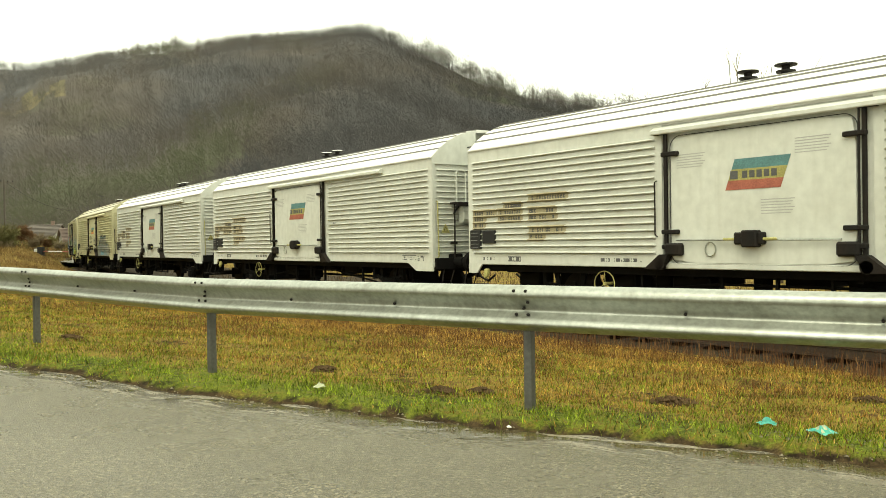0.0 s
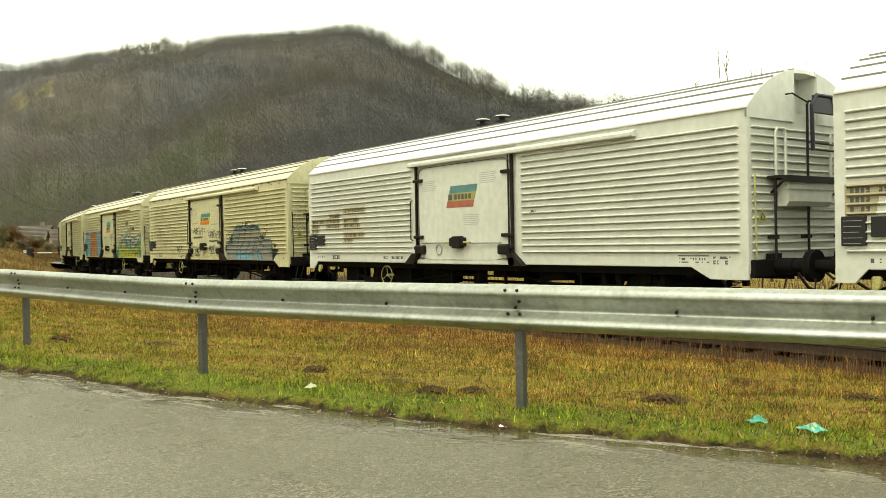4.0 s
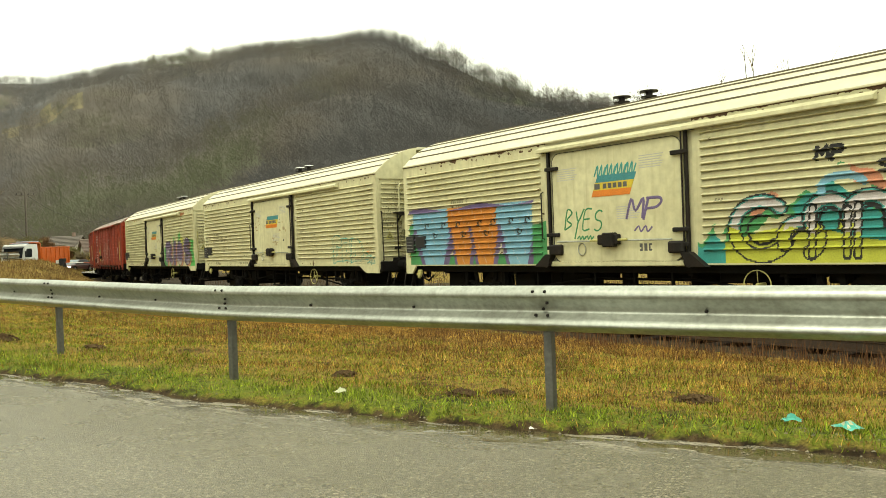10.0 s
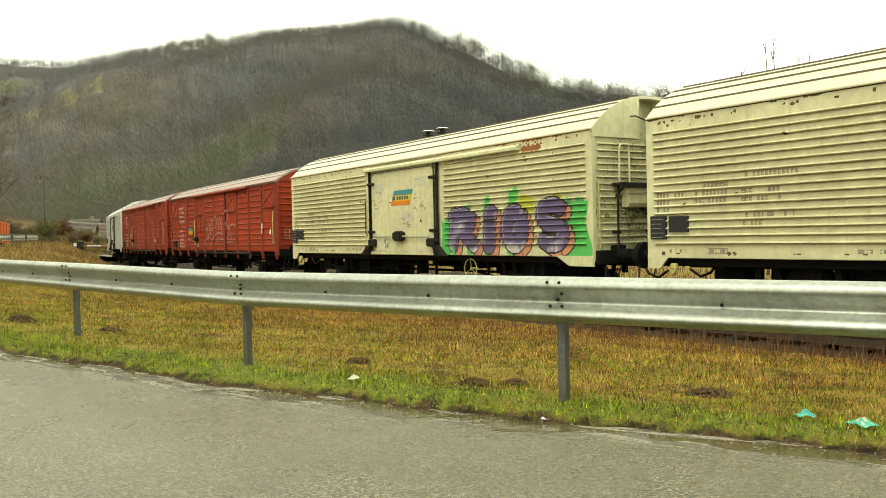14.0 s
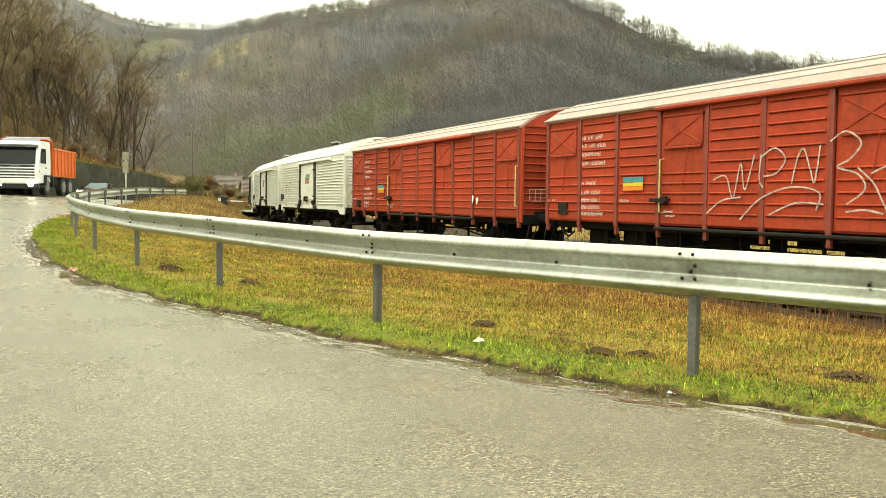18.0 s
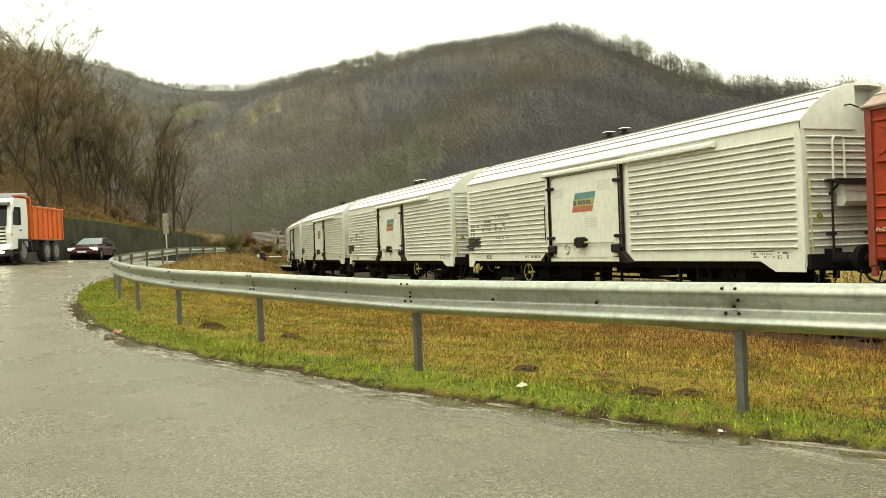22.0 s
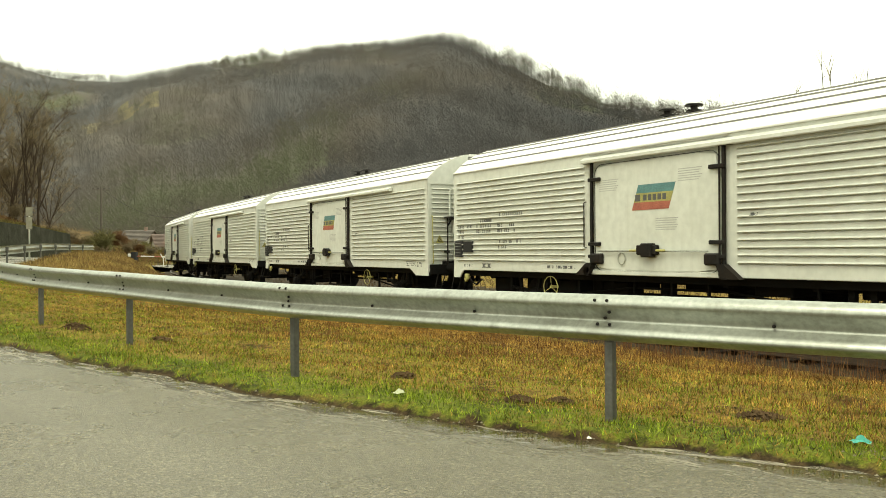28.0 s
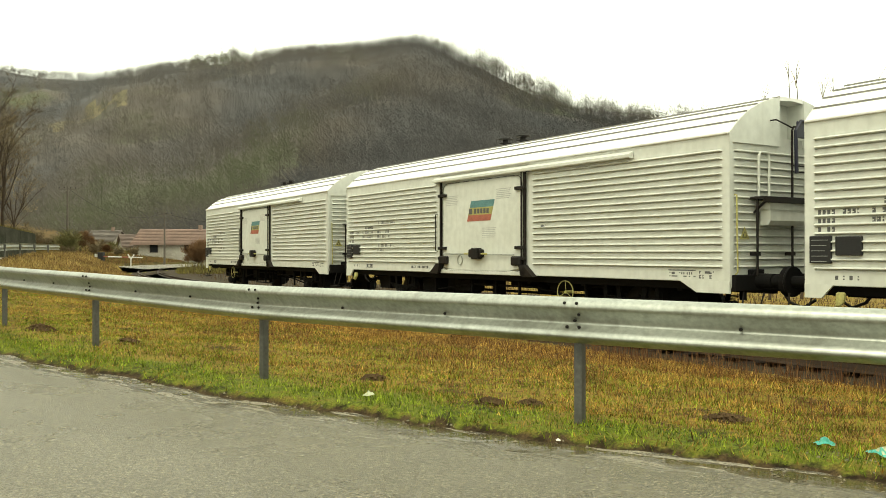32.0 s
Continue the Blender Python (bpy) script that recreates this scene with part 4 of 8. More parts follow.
def clump(name, x, y, r, h, seed, material, label, category):
    """A heap of small lumps."""
    rnd = random.Random(seed)
    s = Shape()
    for _ in range(150):
        a, q = rnd.uniform(0, 6.28), rnd.random() ** 0.6
        cx, cy = r * q * math.cos(a), r * 0.75 * q * math.sin(a)
        cz = h * (1 - q * q) * 0.8
        k = rnd.uniform(0.008, 0.026) * (1.5 if q > 0.8 and rnd.random() < 0.1 else 1)
        pts = [(cx + k * rnd.uniform(0.6, 1.2) * dx, cy + k * rnd.uniform(0.6, 1.2) * dy, cz + k * rnd.uniform(0.5, 1.0) * dz) for dx, dy, dz in ((1, 0, 0), (0, 1, 0), (-1, 0, 0), (0, -1, 0), (0, 0, 1), (0, 0, -1))]
        s.add(pts, [(0, 1, 4), (1, 2, 4), (2, 3, 4), (3, 0, 4), (1, 0, 5), (2, 1, 5), (3, 2, 5), (0, 3, 5)])
    n = 14
    ring = [(r * math.cos(2 * math.pi * i / n) * rnd.uniform(0.6, 0.95), r * 0.75 * math.sin(2 * math.pi * i / n) * rnd.uniform(0.6, 0.95), -0.02) for i in range(n)]
    s.add(ring + [(0, 0, h)], [(i, (i + 1) % n, n) for i in range(n)])
    ob = new(name, s.mesh(name, [material]))
    z = float(ground_z(np.array([x]), np.array([y]))[0])
    ob.location = (x, y, z)
    return tagged(ob, label, category)


def tree_mesh(seed, tall, lean, spread, material_twig, twigs=1.0, stems=1, reach=1.0):
    """Bare tree: tapered trunk, limbs, and a crown of fine twigs; trunk and crown are two meshes."""
    rnd = random.Random(seed)
    wood, tw = Shape(), []

    def grow(p, d, length, r, depth):
        pts = [p]
        q = p.copy()
        dd = d.copy()
        nseg = (4, 3, 2, 2)[depth]
        for i in range(nseg):
            dd = (dd + Vector((rnd.uniform(-1, 1), rnd.uniform(-1, 1), rnd.uniform(-0.3, 0.6))) * (0.13 if depth == 0 else 0.22)).normalized()
            q = q + dd * (length / nseg)
            pts.append(q.copy())
        wood.tube(pts, r, (6, 4, 3, 3)[depth], r2=r * 0.45)
        if depth >= 3:
            for _ in range(int(11 * twigs)):
                tw.append((pts[rnd.randint(1, len(pts) - 1)], (dd + Vector((rnd.uniform(-1, 1), rnd.uniform(-1, 1), rnd.uniform(-0.4, 0.8)))).normalized(), reach * rnd.uniform(0.5, 1.3)))
            return
        n = (6 if depth == 0 else 4) if depth < 2 else 3
        for i in range(n):
            f = rnd.uniform(0.35, 1.0) if depth == 0 else rnd.uniform(0.3, 1.0)
            k = min(len(pts) - 1, max(1, int(f * nseg + 0.5)))
            a = rnd.uniform(0, 6.28)
            out = Vector((math.cos(a), math.sin(a), rnd.uniform(0.25, 0.9))).normalized()
            nd = (dd * (1 - spread) + out * spread).normalized()
            grow(pts[k], nd, length * rnd.uniform(0.42, 0.62), r * rnd.uniform(0.38, 0.5), depth + 1)

    for i in range(stems):
        base = Vector((rnd.uniform(-0.4, 0.4) * (stems > 1), rnd.uniform(-0.4, 0.4) * (stems > 1), -0.3))
        grow(base, Vector((lean + rnd.uniform(-0.1, 0.1), rnd.uniform(-0.1, 0.1), 1)).normalized(), tall * 0.62 * rnd.uniform(0.8, 1.0), tall * 0.0105 / (stems ** 0.4), 0)
    vs, fs = [], []
    for p, d, ln in tw:
        for _ in range(3):
            e = (d + Vector((rnd.uniform(-1, 1), rnd.uniform(-1, 1), rnd.uniform(-0.5, 0.9))) * 0.55).normalized()
            sde = e.orthogonal().normalized() * 0.011
            k = len(vs)
            st = p + d * reach * rnd.uniform(0, 0.4)
            vs += [tuple(st - sde), tuple(st + sde), tuple(st + e * ln * rnd.uniform(0.5, 1.0))]
            fs.append((k, k + 1, k + 2))
    return wood.mesh("trunk", [M_BARK]), sheet("crown", vs, fs, [material_twig])


def sapling_mesh(seed):
    """A thin whip with a few short side twigs."""
    rnd = random.Random(seed)
    wood = Shape()
    p, pts = Vector((0, 0, -0.2)), []
    for i in range(7):
        pts.append(p.copy())
        p = p + Vector((rnd.uniform(-0.12, 0.12), rnd.uniform(-0.12, 0.12), 1.1))
    wood.tube(pts, 0.05, 5, r2=0.008)
    vs, fs = [], []
    for _ in range(26):
        q = pts[rnd.randint(2, 6)] + Vector((0, 0, rnd.uniform(-0.8, 0.1)))
        e = Vector((rnd.uniform(-1, 1), rnd.uniform(-1, 1), rnd.uniform(0.9, 2.2))).normalized() * rnd.uniform(0.4, 1.1)
        sd = e.orthogonal().normalized() * 0.012
        k = len(vs)
        vs += [tuple(q - sd), tuple(q + sd), tuple(q + e)]
        fs.append((k, k + 1, k + 2))
    return wood.mesh("trunk", [M_BARK]), sheet("crown", vs, fs, [M_TWIG])


def put_tree(name, meshes, x, y, turn, scale, label, category="tree", group="trees on the slope", z=None):
    if z is None:
        z = float(ground_z(np.array([x]), np.array([y]))[0])
    t = thing(name, label, category, group, m=Matrix.Translation((x, y, z)) @ Matrix.Rotation(turn, 4, "Z") @ Matrix.Scale(scale, 4))
    part("trunk", meshes[0], None, t)
    part("crown", meshes[1], None, t)
    return t


def polar(az, r):
    return -r * math.sin(math.radians(az)), r * math.cos(math.radians(az))


def build_trees():
    rnd = random.Random(21)
    kinds = [tree_mesh(31 + i, 11.0, (0.0, 0.12, -0.1, 0.05, 0.28)[i], (0.5, 0.55, 0.42, 0.6, 0.55)[i], M_TWIG) for i in range(5)]
    slim = [tree_mesh(51 + i, 13.0, 0.03, 0.4, M_TWIG, 1.0) for i in range(3)]
    bushes = [tree_mesh(61 + i, 3.6, 0.0, 0.6, (M_REDTWIG, M_TWIG, M_BUDS)[i], 0.7, 5, 0.65) for i in range(3)]
    # the leaning trunk and its neighbours above the wall
    for az, r, k, turn, sc in ((38.2, 63, 4, 3.6, 1.05), (41.7, 58, 0, 0.4, 1.1), (39.9, 71, 1, 2.0, 1.0), (36.1, 78, 2, 1.0, 0.95), (43.1, 67, 3, 1.7, 1.1)):
        x, y = polar(az, r)
        put_tree("bare_tree", kinds[k], x, y, turn, sc, "bare dark deciduous tree leaning over the wooded bank")
    for az, r, k, turn, sc in ((40.6, 76, 0, 0.3, 1.35), (42.3, 82, 2, 1.9, 1.35), (39.3, 86, 3, 4.0, 1.35), (41.4, 95, 1, 5.1, 1.4), (43.6, 89, 0, 2.2, 1.4), (37.7, 99, 2, 3.3, 1.4), (40.0, 106, 3, 0.9, 1.6), (44.7, 80, 1, 2.9, 1.5), (36.5, 108, 0, 1.3, 1.3)):
        x, y = polar(az, r)
        put_tree("bare_tree", kinds[k], x, y, turn, sc, "very tall spreading bare tree on the wooded bank")
    for i in range(30):
        x, y = polar(rnd.uniform(36, 49), rnd.uniform(74, 128))
        put_tree("bare_tree", kinds[i % 5] if i % 3 else slim[i % 2], x, y, rnd.uniform(0, 6), rnd.uniform(0.75, 1.1), "tall bare deciduous tree on the wooded bank")
    for az, r, k, sc in ((32.9, 89, 0, 1.05), (31.1, 95, 1, 1.12), (31.9, 97, 2, 0.9), (33.8, 91, 1, 0.85), (30.3, 104, 2, 0.8), (34.9, 86, 0, 0.8)):
        x, y = polar(az, r)
        put_tree("bare_tree", slim[k], x, y, rnd.uniform(0, 6), sc, "tall slim bare tree on the bank")
    n = 0
    while n < 70:
        u, v = rnd.uniform(24, 105), 12.6 + 85 * rnd.random() ** 1.3
        x, y, _ = rail_at(u, v)
        x, y = float(x), float(y)
        az = math.degrees(math.atan2(-x, y))
        if az < 30.5 or az > 51:
            continue
        n += 1
        if rnd.random() < 0.4:
            put_tree("bare_tree", rnd.choice(slim), x, y, rnd.uniform(0, 6), rnd.uniform(0.6, 0.95), "slim bare tree among brown undergrowth")
        else:
            put_tree("bare_tree", rnd.choice(kinds), x, y, rnd.uniform(0, 6), rnd.uniform(0.55, 1.0), "bare brown deciduous tree on the wooded bank")
    n = 0
    while n < 16:
        u, v = rnd.uniform(26, 100), 12.3 + 34 * rnd.random() ** 1.5
        x, y, _ = rail_at(u, v)
        x, y = float(x), float(y)
        if not 28 < math.degrees(math.atan2(-x, y)) < 47:
            continue
        n += 1
        put_tree("bush", bushes[0 if rnd.random() < 0.25 else 1], x, y, rnd.uniform(0, 6), rnd.uniform(0.3, 0.65), "leafless reddish-brown bush on the bank", "bush", "bushes on the bank")
    # by the poles and the village
    for az, r, k, sc in ((27.6, 79, 2, 0.85), (27.45, 78, 1, 0.45), (24.6, 96, 1, 0.42), (25.3, 98, 0, 0.42), (26.0, 94, 1, 0.46), (23.7, 99, 1, 0.40), (28.4, 90, 1, 0.6), (26.8, 99, 0, 0.75), (26.2, 102, 0, 0.6), (29.3, 97, 1, 0.6), (20.1, 80, 0, 0.85), (19.7, 82, 0, 0.75), (25.7, 103, 1, 0.5), (25.0, 108, 2, 0.4), (30.0, 95, 1, 0.8)):
        x, y = polar(az, r if az < 22.5 else r * 1.22)
        sc = sc if az < 22.5 else sc * 1.15
        put_tree("bush", bushes[k], x, y, rnd.uniform(0, 6), sc, ("thick reddish-brown bush beside the railway", "grey leafless bush near the village", "bush with yellow-green spring buds")[k], "bush", "bushes by the village")
    saps = [sapling_mesh(71 + i) for i in range(3)]
    # saplings whose tips show over the roofs
    for az, r, sc in ((-16.4, 32, 0.5), (-17.5, 32, 0.56), (-18.3, 33, 0.58), (-19.2, 35, 0.55), (-20.5, 33, 0.54), (-22.0, 35, 0.55)):
        x, y = polar(az, r)
        put_tree("sapling", saps[rnd.randrange(3)], x, y, rnd.uniform(0, 6), sc * 2.2, "thin bare sapling behind the railway", "tree", "saplings behind the railway")


def far_wood(name, az, r, z, tall, rnd, material, label, crown=13, wide=0.30, low=0.25, stem=0.014, girth=0.20):
    """Many far bare trees in one mesh: a thin trunk and a fan of twigs each."""
    n = len(az)
    a = np.radians(az)
    x, y = -r * np.sin(a), r * np.cos(a)
    tris = []
    # trunk, square to the bearing
    sx, sy = np.cos(a), np.sin(a)
    wd = stem * tall
    tris.append(np.stack([np.stack([x - sx * wd, y - sy * wd, z - 0.5], 1), np.stack([x + sx * wd, y + sy * wd, z - 0.5], 1), np.stack([x, y, z + tall * 0.8], 1)], 1))
    for k in range(crown):
        # a twig at a random place in an egg-shaped crown, pointing up and outwards
        t, up, q = rnd.uniform(0, 2 * np.pi, n), rnd.uniform(-1, 1, n), rnd.uniform(0, 1, n) ** 0.5
        fl = np.sqrt(1 - up * up) * q
        ox, oy, oz = np.cos(t) * fl * girth * tall, np.sin(t) * fl * girth * tall, tall * (0.5 + low + (0.5 - low) * up * q)
        ln = tall * rnd.uniform(0.08, 0.22, n)
        hx, hy, hz = np.cos(t) * 0.7 + rnd.normal(0, 0.5, n), np.sin(t) * 0.7 + rnd.normal(0, 0.5, n), 0.5 + rnd.normal(0, 0.5, n)
        hl = np.sqrt(hx * hx + hy * hy + hz * hz) + 1e-6
        w = rnd.uniform(0.4, 1.0, n) * wide
        px, py, pz = x + ox, y + oy, z + oz
        tris.append(np.stack([np.stack([px - sx * w / 2, py - sy * w / 2, pz - w * 0.3], 1), np.stack([px + sx * w / 2, py + sy * w / 2, pz + w * 0.3], 1), np.stack([px + hx / hl * ln, py + hy / hl * ln, pz + hz / hl * ln], 1)], 1))
    v = np.concatenate(tris).reshape(-1, 3)
    ob = new(name, sheet(name, v.tolist(), np.arange(len(v)).reshape(-1, 3).tolist(), [material]))
    return tagged(ob, label, "woodland", kind="stuff")


def build_woods():
    rnd = np.random.RandomState(5)
    n = 44000
    az = rnd.uniform(-13, 44, n)
    r = rnd.uniform(150, 600, n)
    keep = (r < 462 + 60 * np.sin(np.radians(az * 3.0)) + 120 * smooth01(az, 24, 31))
    keep &= r > np.interp(az, [-60, -8, 14, 23, 29, 36, 80], [120, 120, 140, 175, 190, 230, 260]) + 2
    keep &= ~(pasture(az, r) & (rnd.uniform(0, 1, n) < 0.85))
    az, r = az[keep], r[keep]
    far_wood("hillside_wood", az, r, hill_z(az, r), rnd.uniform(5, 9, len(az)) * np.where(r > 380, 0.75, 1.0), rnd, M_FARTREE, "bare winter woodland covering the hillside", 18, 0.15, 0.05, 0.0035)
    # the ridge's own row of trees
    az = np.concatenate([rnd.uniform(-13, 5.5, 185), rnd.uniform(5.5, 24, 190), 24 + 20 * rnd.uniform(0, 1, 90), 18.3 + rnd.normal(0, 1.1, 26), 29.4 + rnd.normal(0, 0.5, 9), 22.6 + rnd.normal(0, 0.35, 9)])
    az = az[(az < 5.5) | (np.sin(az * 2.9) + 0.8 * np.sin(az * 7.3 + 1) + rnd.normal(0, 0.5, len(az)) > -0.35)]
    az = az[(az < 24.2) | (az > 28.6) | (rnd.uniform(0, 1, len(az)) < 0.35)]
    rr = 430 + 60 * np.sin(np.radians(az * 3.0)) + 120 * smooth01(az, 24, 31)
    # stand them on the skyline
    reach = np.linspace(300, 640, 100)
    sky = reach[np.argmax((hill_z(az[:, None] + 0 * reach, reach[None] + 0 * az[:, None]) - EYE) / reach[None], 1)]
    r = sky + rnd.uniform(-16, 2, len(az))
    tall = np.where(az < 5, rnd.uniform(0.7, 1.08, len(az)), rnd.uniform(0.45, 1.1, len(az))) * np.interp(az, [-11, 1, 4.5, 8, 14.5, 17, 19.2, 21, 24, 40], [12.5, 12, 9, 4, 4.5, 9, 9, 5, 3, 5.5])
    far_wood("ridge_trees", az, r, hill_z(az, r), tall, rnd, M_RIDGE, "row of bare trees along the ridge against the sky", 150, 0.10, 0.10, 0.015, 0.26)
    # scrub under and between them
    az = rnd.uniform(-13, 44, 1500)
    reach = np.linspace(300, 640, 100)
    sky = reach[np.argmax((hill_z(az[:, None] + 0 * reach, reach[None] + 0 * az[:, None]) - EYE) / reach[None], 1)]
    r = sky + rnd.uniform(-24, 1, len(az))
    far_wood("ridge_scrub", az, r, hill_z(az, r), rnd.uniform(1.2, 3.4, len(az)) * np.interp(az, [-11, 4, 7, 23, 25, 29, 31], [0.8, 0.8, 0.9, 1, 0.45, 0.45, 1]), rnd, M_RIDGE, "low bare scrub along the ridge", 46, 0.16, 0.02, 0.012, 0.42)
    # a few budding trees low on the slope
    az, r = rnd.uniform(9, 30, 90), rnd.uniform(160, 300, 90)
    az[:34] = 13.0 + rnd.normal(0, 0.7, 34)
    r[:34] = 175 + rnd.normal(0, 6, 34)
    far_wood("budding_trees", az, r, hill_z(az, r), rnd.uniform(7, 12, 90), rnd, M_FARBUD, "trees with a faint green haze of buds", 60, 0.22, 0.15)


def build_bank_wood():
    """The fine brown and olive growth between the bank's larger trees."""
    rnd = np.random.RandomState(23)
    n = 1500
    u, v = rnd.uniform(24, 120, n), 13 + 80 * rnd.uniform(0, 1, n) ** 1.3
    x, y, _ = rail_at(u, v)
    az, r = np.degrees(np.arctan2(-x, y)), np.hypot(x, y)
    keep = (az > 29.5) & (az < 51) & (rnd.uniform(0, 1, n) < 0.25 + 0.75 * smooth01(az, 29.5, 34))
    az, r, x, y, v = az[keep], r[keep], x[keep], y[keep], v[keep]
    tall = rnd.uniform(2.5, 8.0, len(az)) * (0.35 + 0.65 * smooth01(v, 13, 24)) * (0.6 + 0.4 * smooth01(az, 29.5, 36))
    far_wood("bank_undergrowth", az, r, ground_z(x, y), tall, rnd, M_THICKET, "fine bare brown saplings and brush on the bank", 90, 0.035, 0.02, 0.006, 0.24)


build_grass()
build_bank_wood()
build_meadow()
build_trees()
build_woods()
for i, (x, y, r) in enumerate(((1.69, 6.85, 0.27), (0.19, 7.05, 0.2), (-0.13, 6.72, 0.2), (-6.40, 11.53, 0.34), (-4.81, 10.75, 0.26), (-1.30, 8.49, 0.2), (3.5, 7.4, 0.3))):
    clump("molehill", x, y, r * 0.68, 0.06 + 0.05 * (i == 3), i, M_CLOD, "low heap of dark crumbly soil in the grass", "molehill")

# ---- train ----
PITCH, BODY, WIDE = 14.02, 12.79, 1.45
HALF = BODY / 2
EAVE, PEAK = 3.39, 4.08
RIBS = [1.285 + 0.1225 * i for i in range(16)]


def train_s(t):
    """Arc of the tail end of the first wagon in view, at t seconds."""
    return 9.8984e-06 * t ** 4 - 0.0013511 * t ** 3 + 0.035930 * t ** 2 - 5.54313 * t + 11.0965


def wagon_pose(k, t):
    s = train_s(t) + PITCH * k - BODY / 2
    xa, ya, _ = track_at(s - 4)
    xb, yb, _ = track_at(s + 4)
    return Matrix.Translation((float(xa + xb) / 2, float(ya + yb) / 2, RAIL_Z)) @ Matrix.Rotation(math.atan2(float(ya - yb), float(xa - xb)), 4, "Z")


# -- paint laid on sheet metal: rules that give each small face its colour --
def stroke(x, z, pts, w):
    """Where (x, z) lies within w of a line through the points."""
    best = np.full(x.shape, 9.0)
    for (ax, az), (bx, bz) in zip(pts[:-1], pts[1:]):
        dx, dz = bx - ax, bz - az
        t = np.clip(((x - ax) * dx + (z - az) * dz) / (dx * dx + dz * dz + 1e-9), 0, 1)
        best = np.minimum(best, np.hypot(x - ax - t * dx, z - az - t * dz))
    return best < w


def blob(x, z, cx, cz, rx, rz):
    return ((x - cx) / rx) ** 2 + ((z - cz) / rz) ** 2 < 1


def arc(cx, cz, rx, rz, a0, a1, n=10):
    return [(cx + rx * math.cos(math.radians(a)), cz + rz * math.sin(math.radians(a))) for a in np.linspace(a0, a1, n)]


GLYPH = {
    "R": [[(0, 0), (0.05, 1)], [(0.0, 0.95), (0.4, 1.02), (0.68, 0.85), (0.6, 0.6), (0.1, 0.5)], [(0.3, 0.52), (0.75, 0.0)]],
    "I": [[(0.15, 0), (0.2, 0.7)], [(0.2, 0.95), (0.24, 1.0)]],
    "O": [arc(0.4, 0.5, 0.36, 0.48, 0, 360, 16)],
    "S": [arc(0.42, 0.75, 0.32, 0.24, 40, 260, 9) + arc(0.42, 0.25, 0.34, 0.25, 90, -140, 9)],
    "M": [[(0, 0), (0.1, 1), (0.4, 0.4), (0.7, 1), (0.8, 0)]],
    "P": [[(0, -0.1), (0.1, 1)], [(0.0, 0.95), (0.6, 0.95), (0.75, 0.75), (0.55, 0.5), (0.1, 0.45)]],
    "~": [[(0, 0.3), (0.2, 0.8), (0.35, 0.2), (0.55, 0.8), (0.7, 0.2), (0.9, 0.7)]],
    "K": [[(0, 0), (0, 1)], [(0.6, 1), (0.05, 0.5), (0.65, 0)]],
    "E": [[(0.6, 1), (0, 0.95), (0, 0), (0.6, 0.02)], [(0, 0.5), (0.5, 0.52)]],
    "N": [[(0, 0), (0.05, 1), (0.55, 0.1), (0.6, 1)]],
    "Y": [[(0, 1), (0.3, 0.5), (0.7, 1.1)], [(0.3, 0.5), (0.2, -0.4)]],
    "B": [[(0, 0), (0, 1), (0.5, 0.85), (0.1, 0.5), (0.6, 0.25), (0, 0)]],
}


def word(x, z, letters, x0, z0, wide, tall, w, gap=1.0, lean=0.0):
    """Letters drawn with a thick or thin stroke."""
    hit = np.zeros(x.shape, bool)
    for i, c in enumerate(letters):
        for line in GLYPH[c]:
            hit |= stroke(x, z, [(x0 + (i * gap + px) * wide + lean * pz * tall, z0 + pz * tall) for px, pz in line], w)
    return hit


def lettering(x, z, x0, x1, z0, tall, seed, cell=0.075):
    """A line of small stencilled characters, too small to make out."""
    i = np.floor((x - x0) / cell)
    fx = (x - x0) / cell - i
    fz = (z - z0) / tall
    a = np.sin(i * 12.9898 + seed * 78.233) * 43758.5453
    a = a - np.floor(a)
    inside = (x > x0) & (x < x1) & (fz > 0) & (fz < 1) & (fx < 0.74) & (a > 0.12)
    hole = (abs(fx - 0.37) < 0.13) & (abs(fz - 0.28 - 0.45 * a) < 0.17)
    return inside & ~hole


def stencils(x, z, idx, ink, patch=None):
    """The usual inscriptions at the tail end of a wagon side."""
    line = [rib + 0.027 for rib in RIBS]
    rows = [(-4.62, -3.72, line[8]), (-4.62, -4.42, line[6]), (-4.32, -4.0, line[6]), (-4.62, -4.45, line[5]), (-4.36, -3.98, line[5]), (-4.62, -4.28, line[3]), (-4.2, -3.78, line[3]), (-4.6, -4.28, line[2])]
    rows += [(-6.2, -5.9, line[6]), (-5.85, -5.62, line[6]), (-5.3, -4.85, line[7]), (-5.45, -4.85, line[6]), (-6.2, -5.92, line[5]), (-5.45, -5.28, line[5]), (-5.2, -4.88, line[5]), (-6.2, -5.95, line[4])]
    for n, (a, b, zz) in enumerate(rows):
        if patch is not None:
            m = (x > a - 0.06) & (x < b + 0.08) & (z > zz - 0.06) & (z < zz + 0.12)
            idx[m] = patch
        idx[lettering(x, z, a, b, zz, 0.060, n, 0.066)] = ink
    for n, (a, b) in enumerate(((-5.95, -5.6), (-5.2, -4.9), (-2.9, -2.7), (-2.62, -2.05))):
        idx[lettering(x, z, a, b, 1.13, 0.06, n + 20, 0.05)] = ink
    m = (abs(x + 5.05) < 0.18) & (abs(z - 1.16) < 0.05) & ~((abs(x + 5.05) < 0.165) & (abs(z - 1.16) < 0.037))
    idx[m] = ink
    return idx


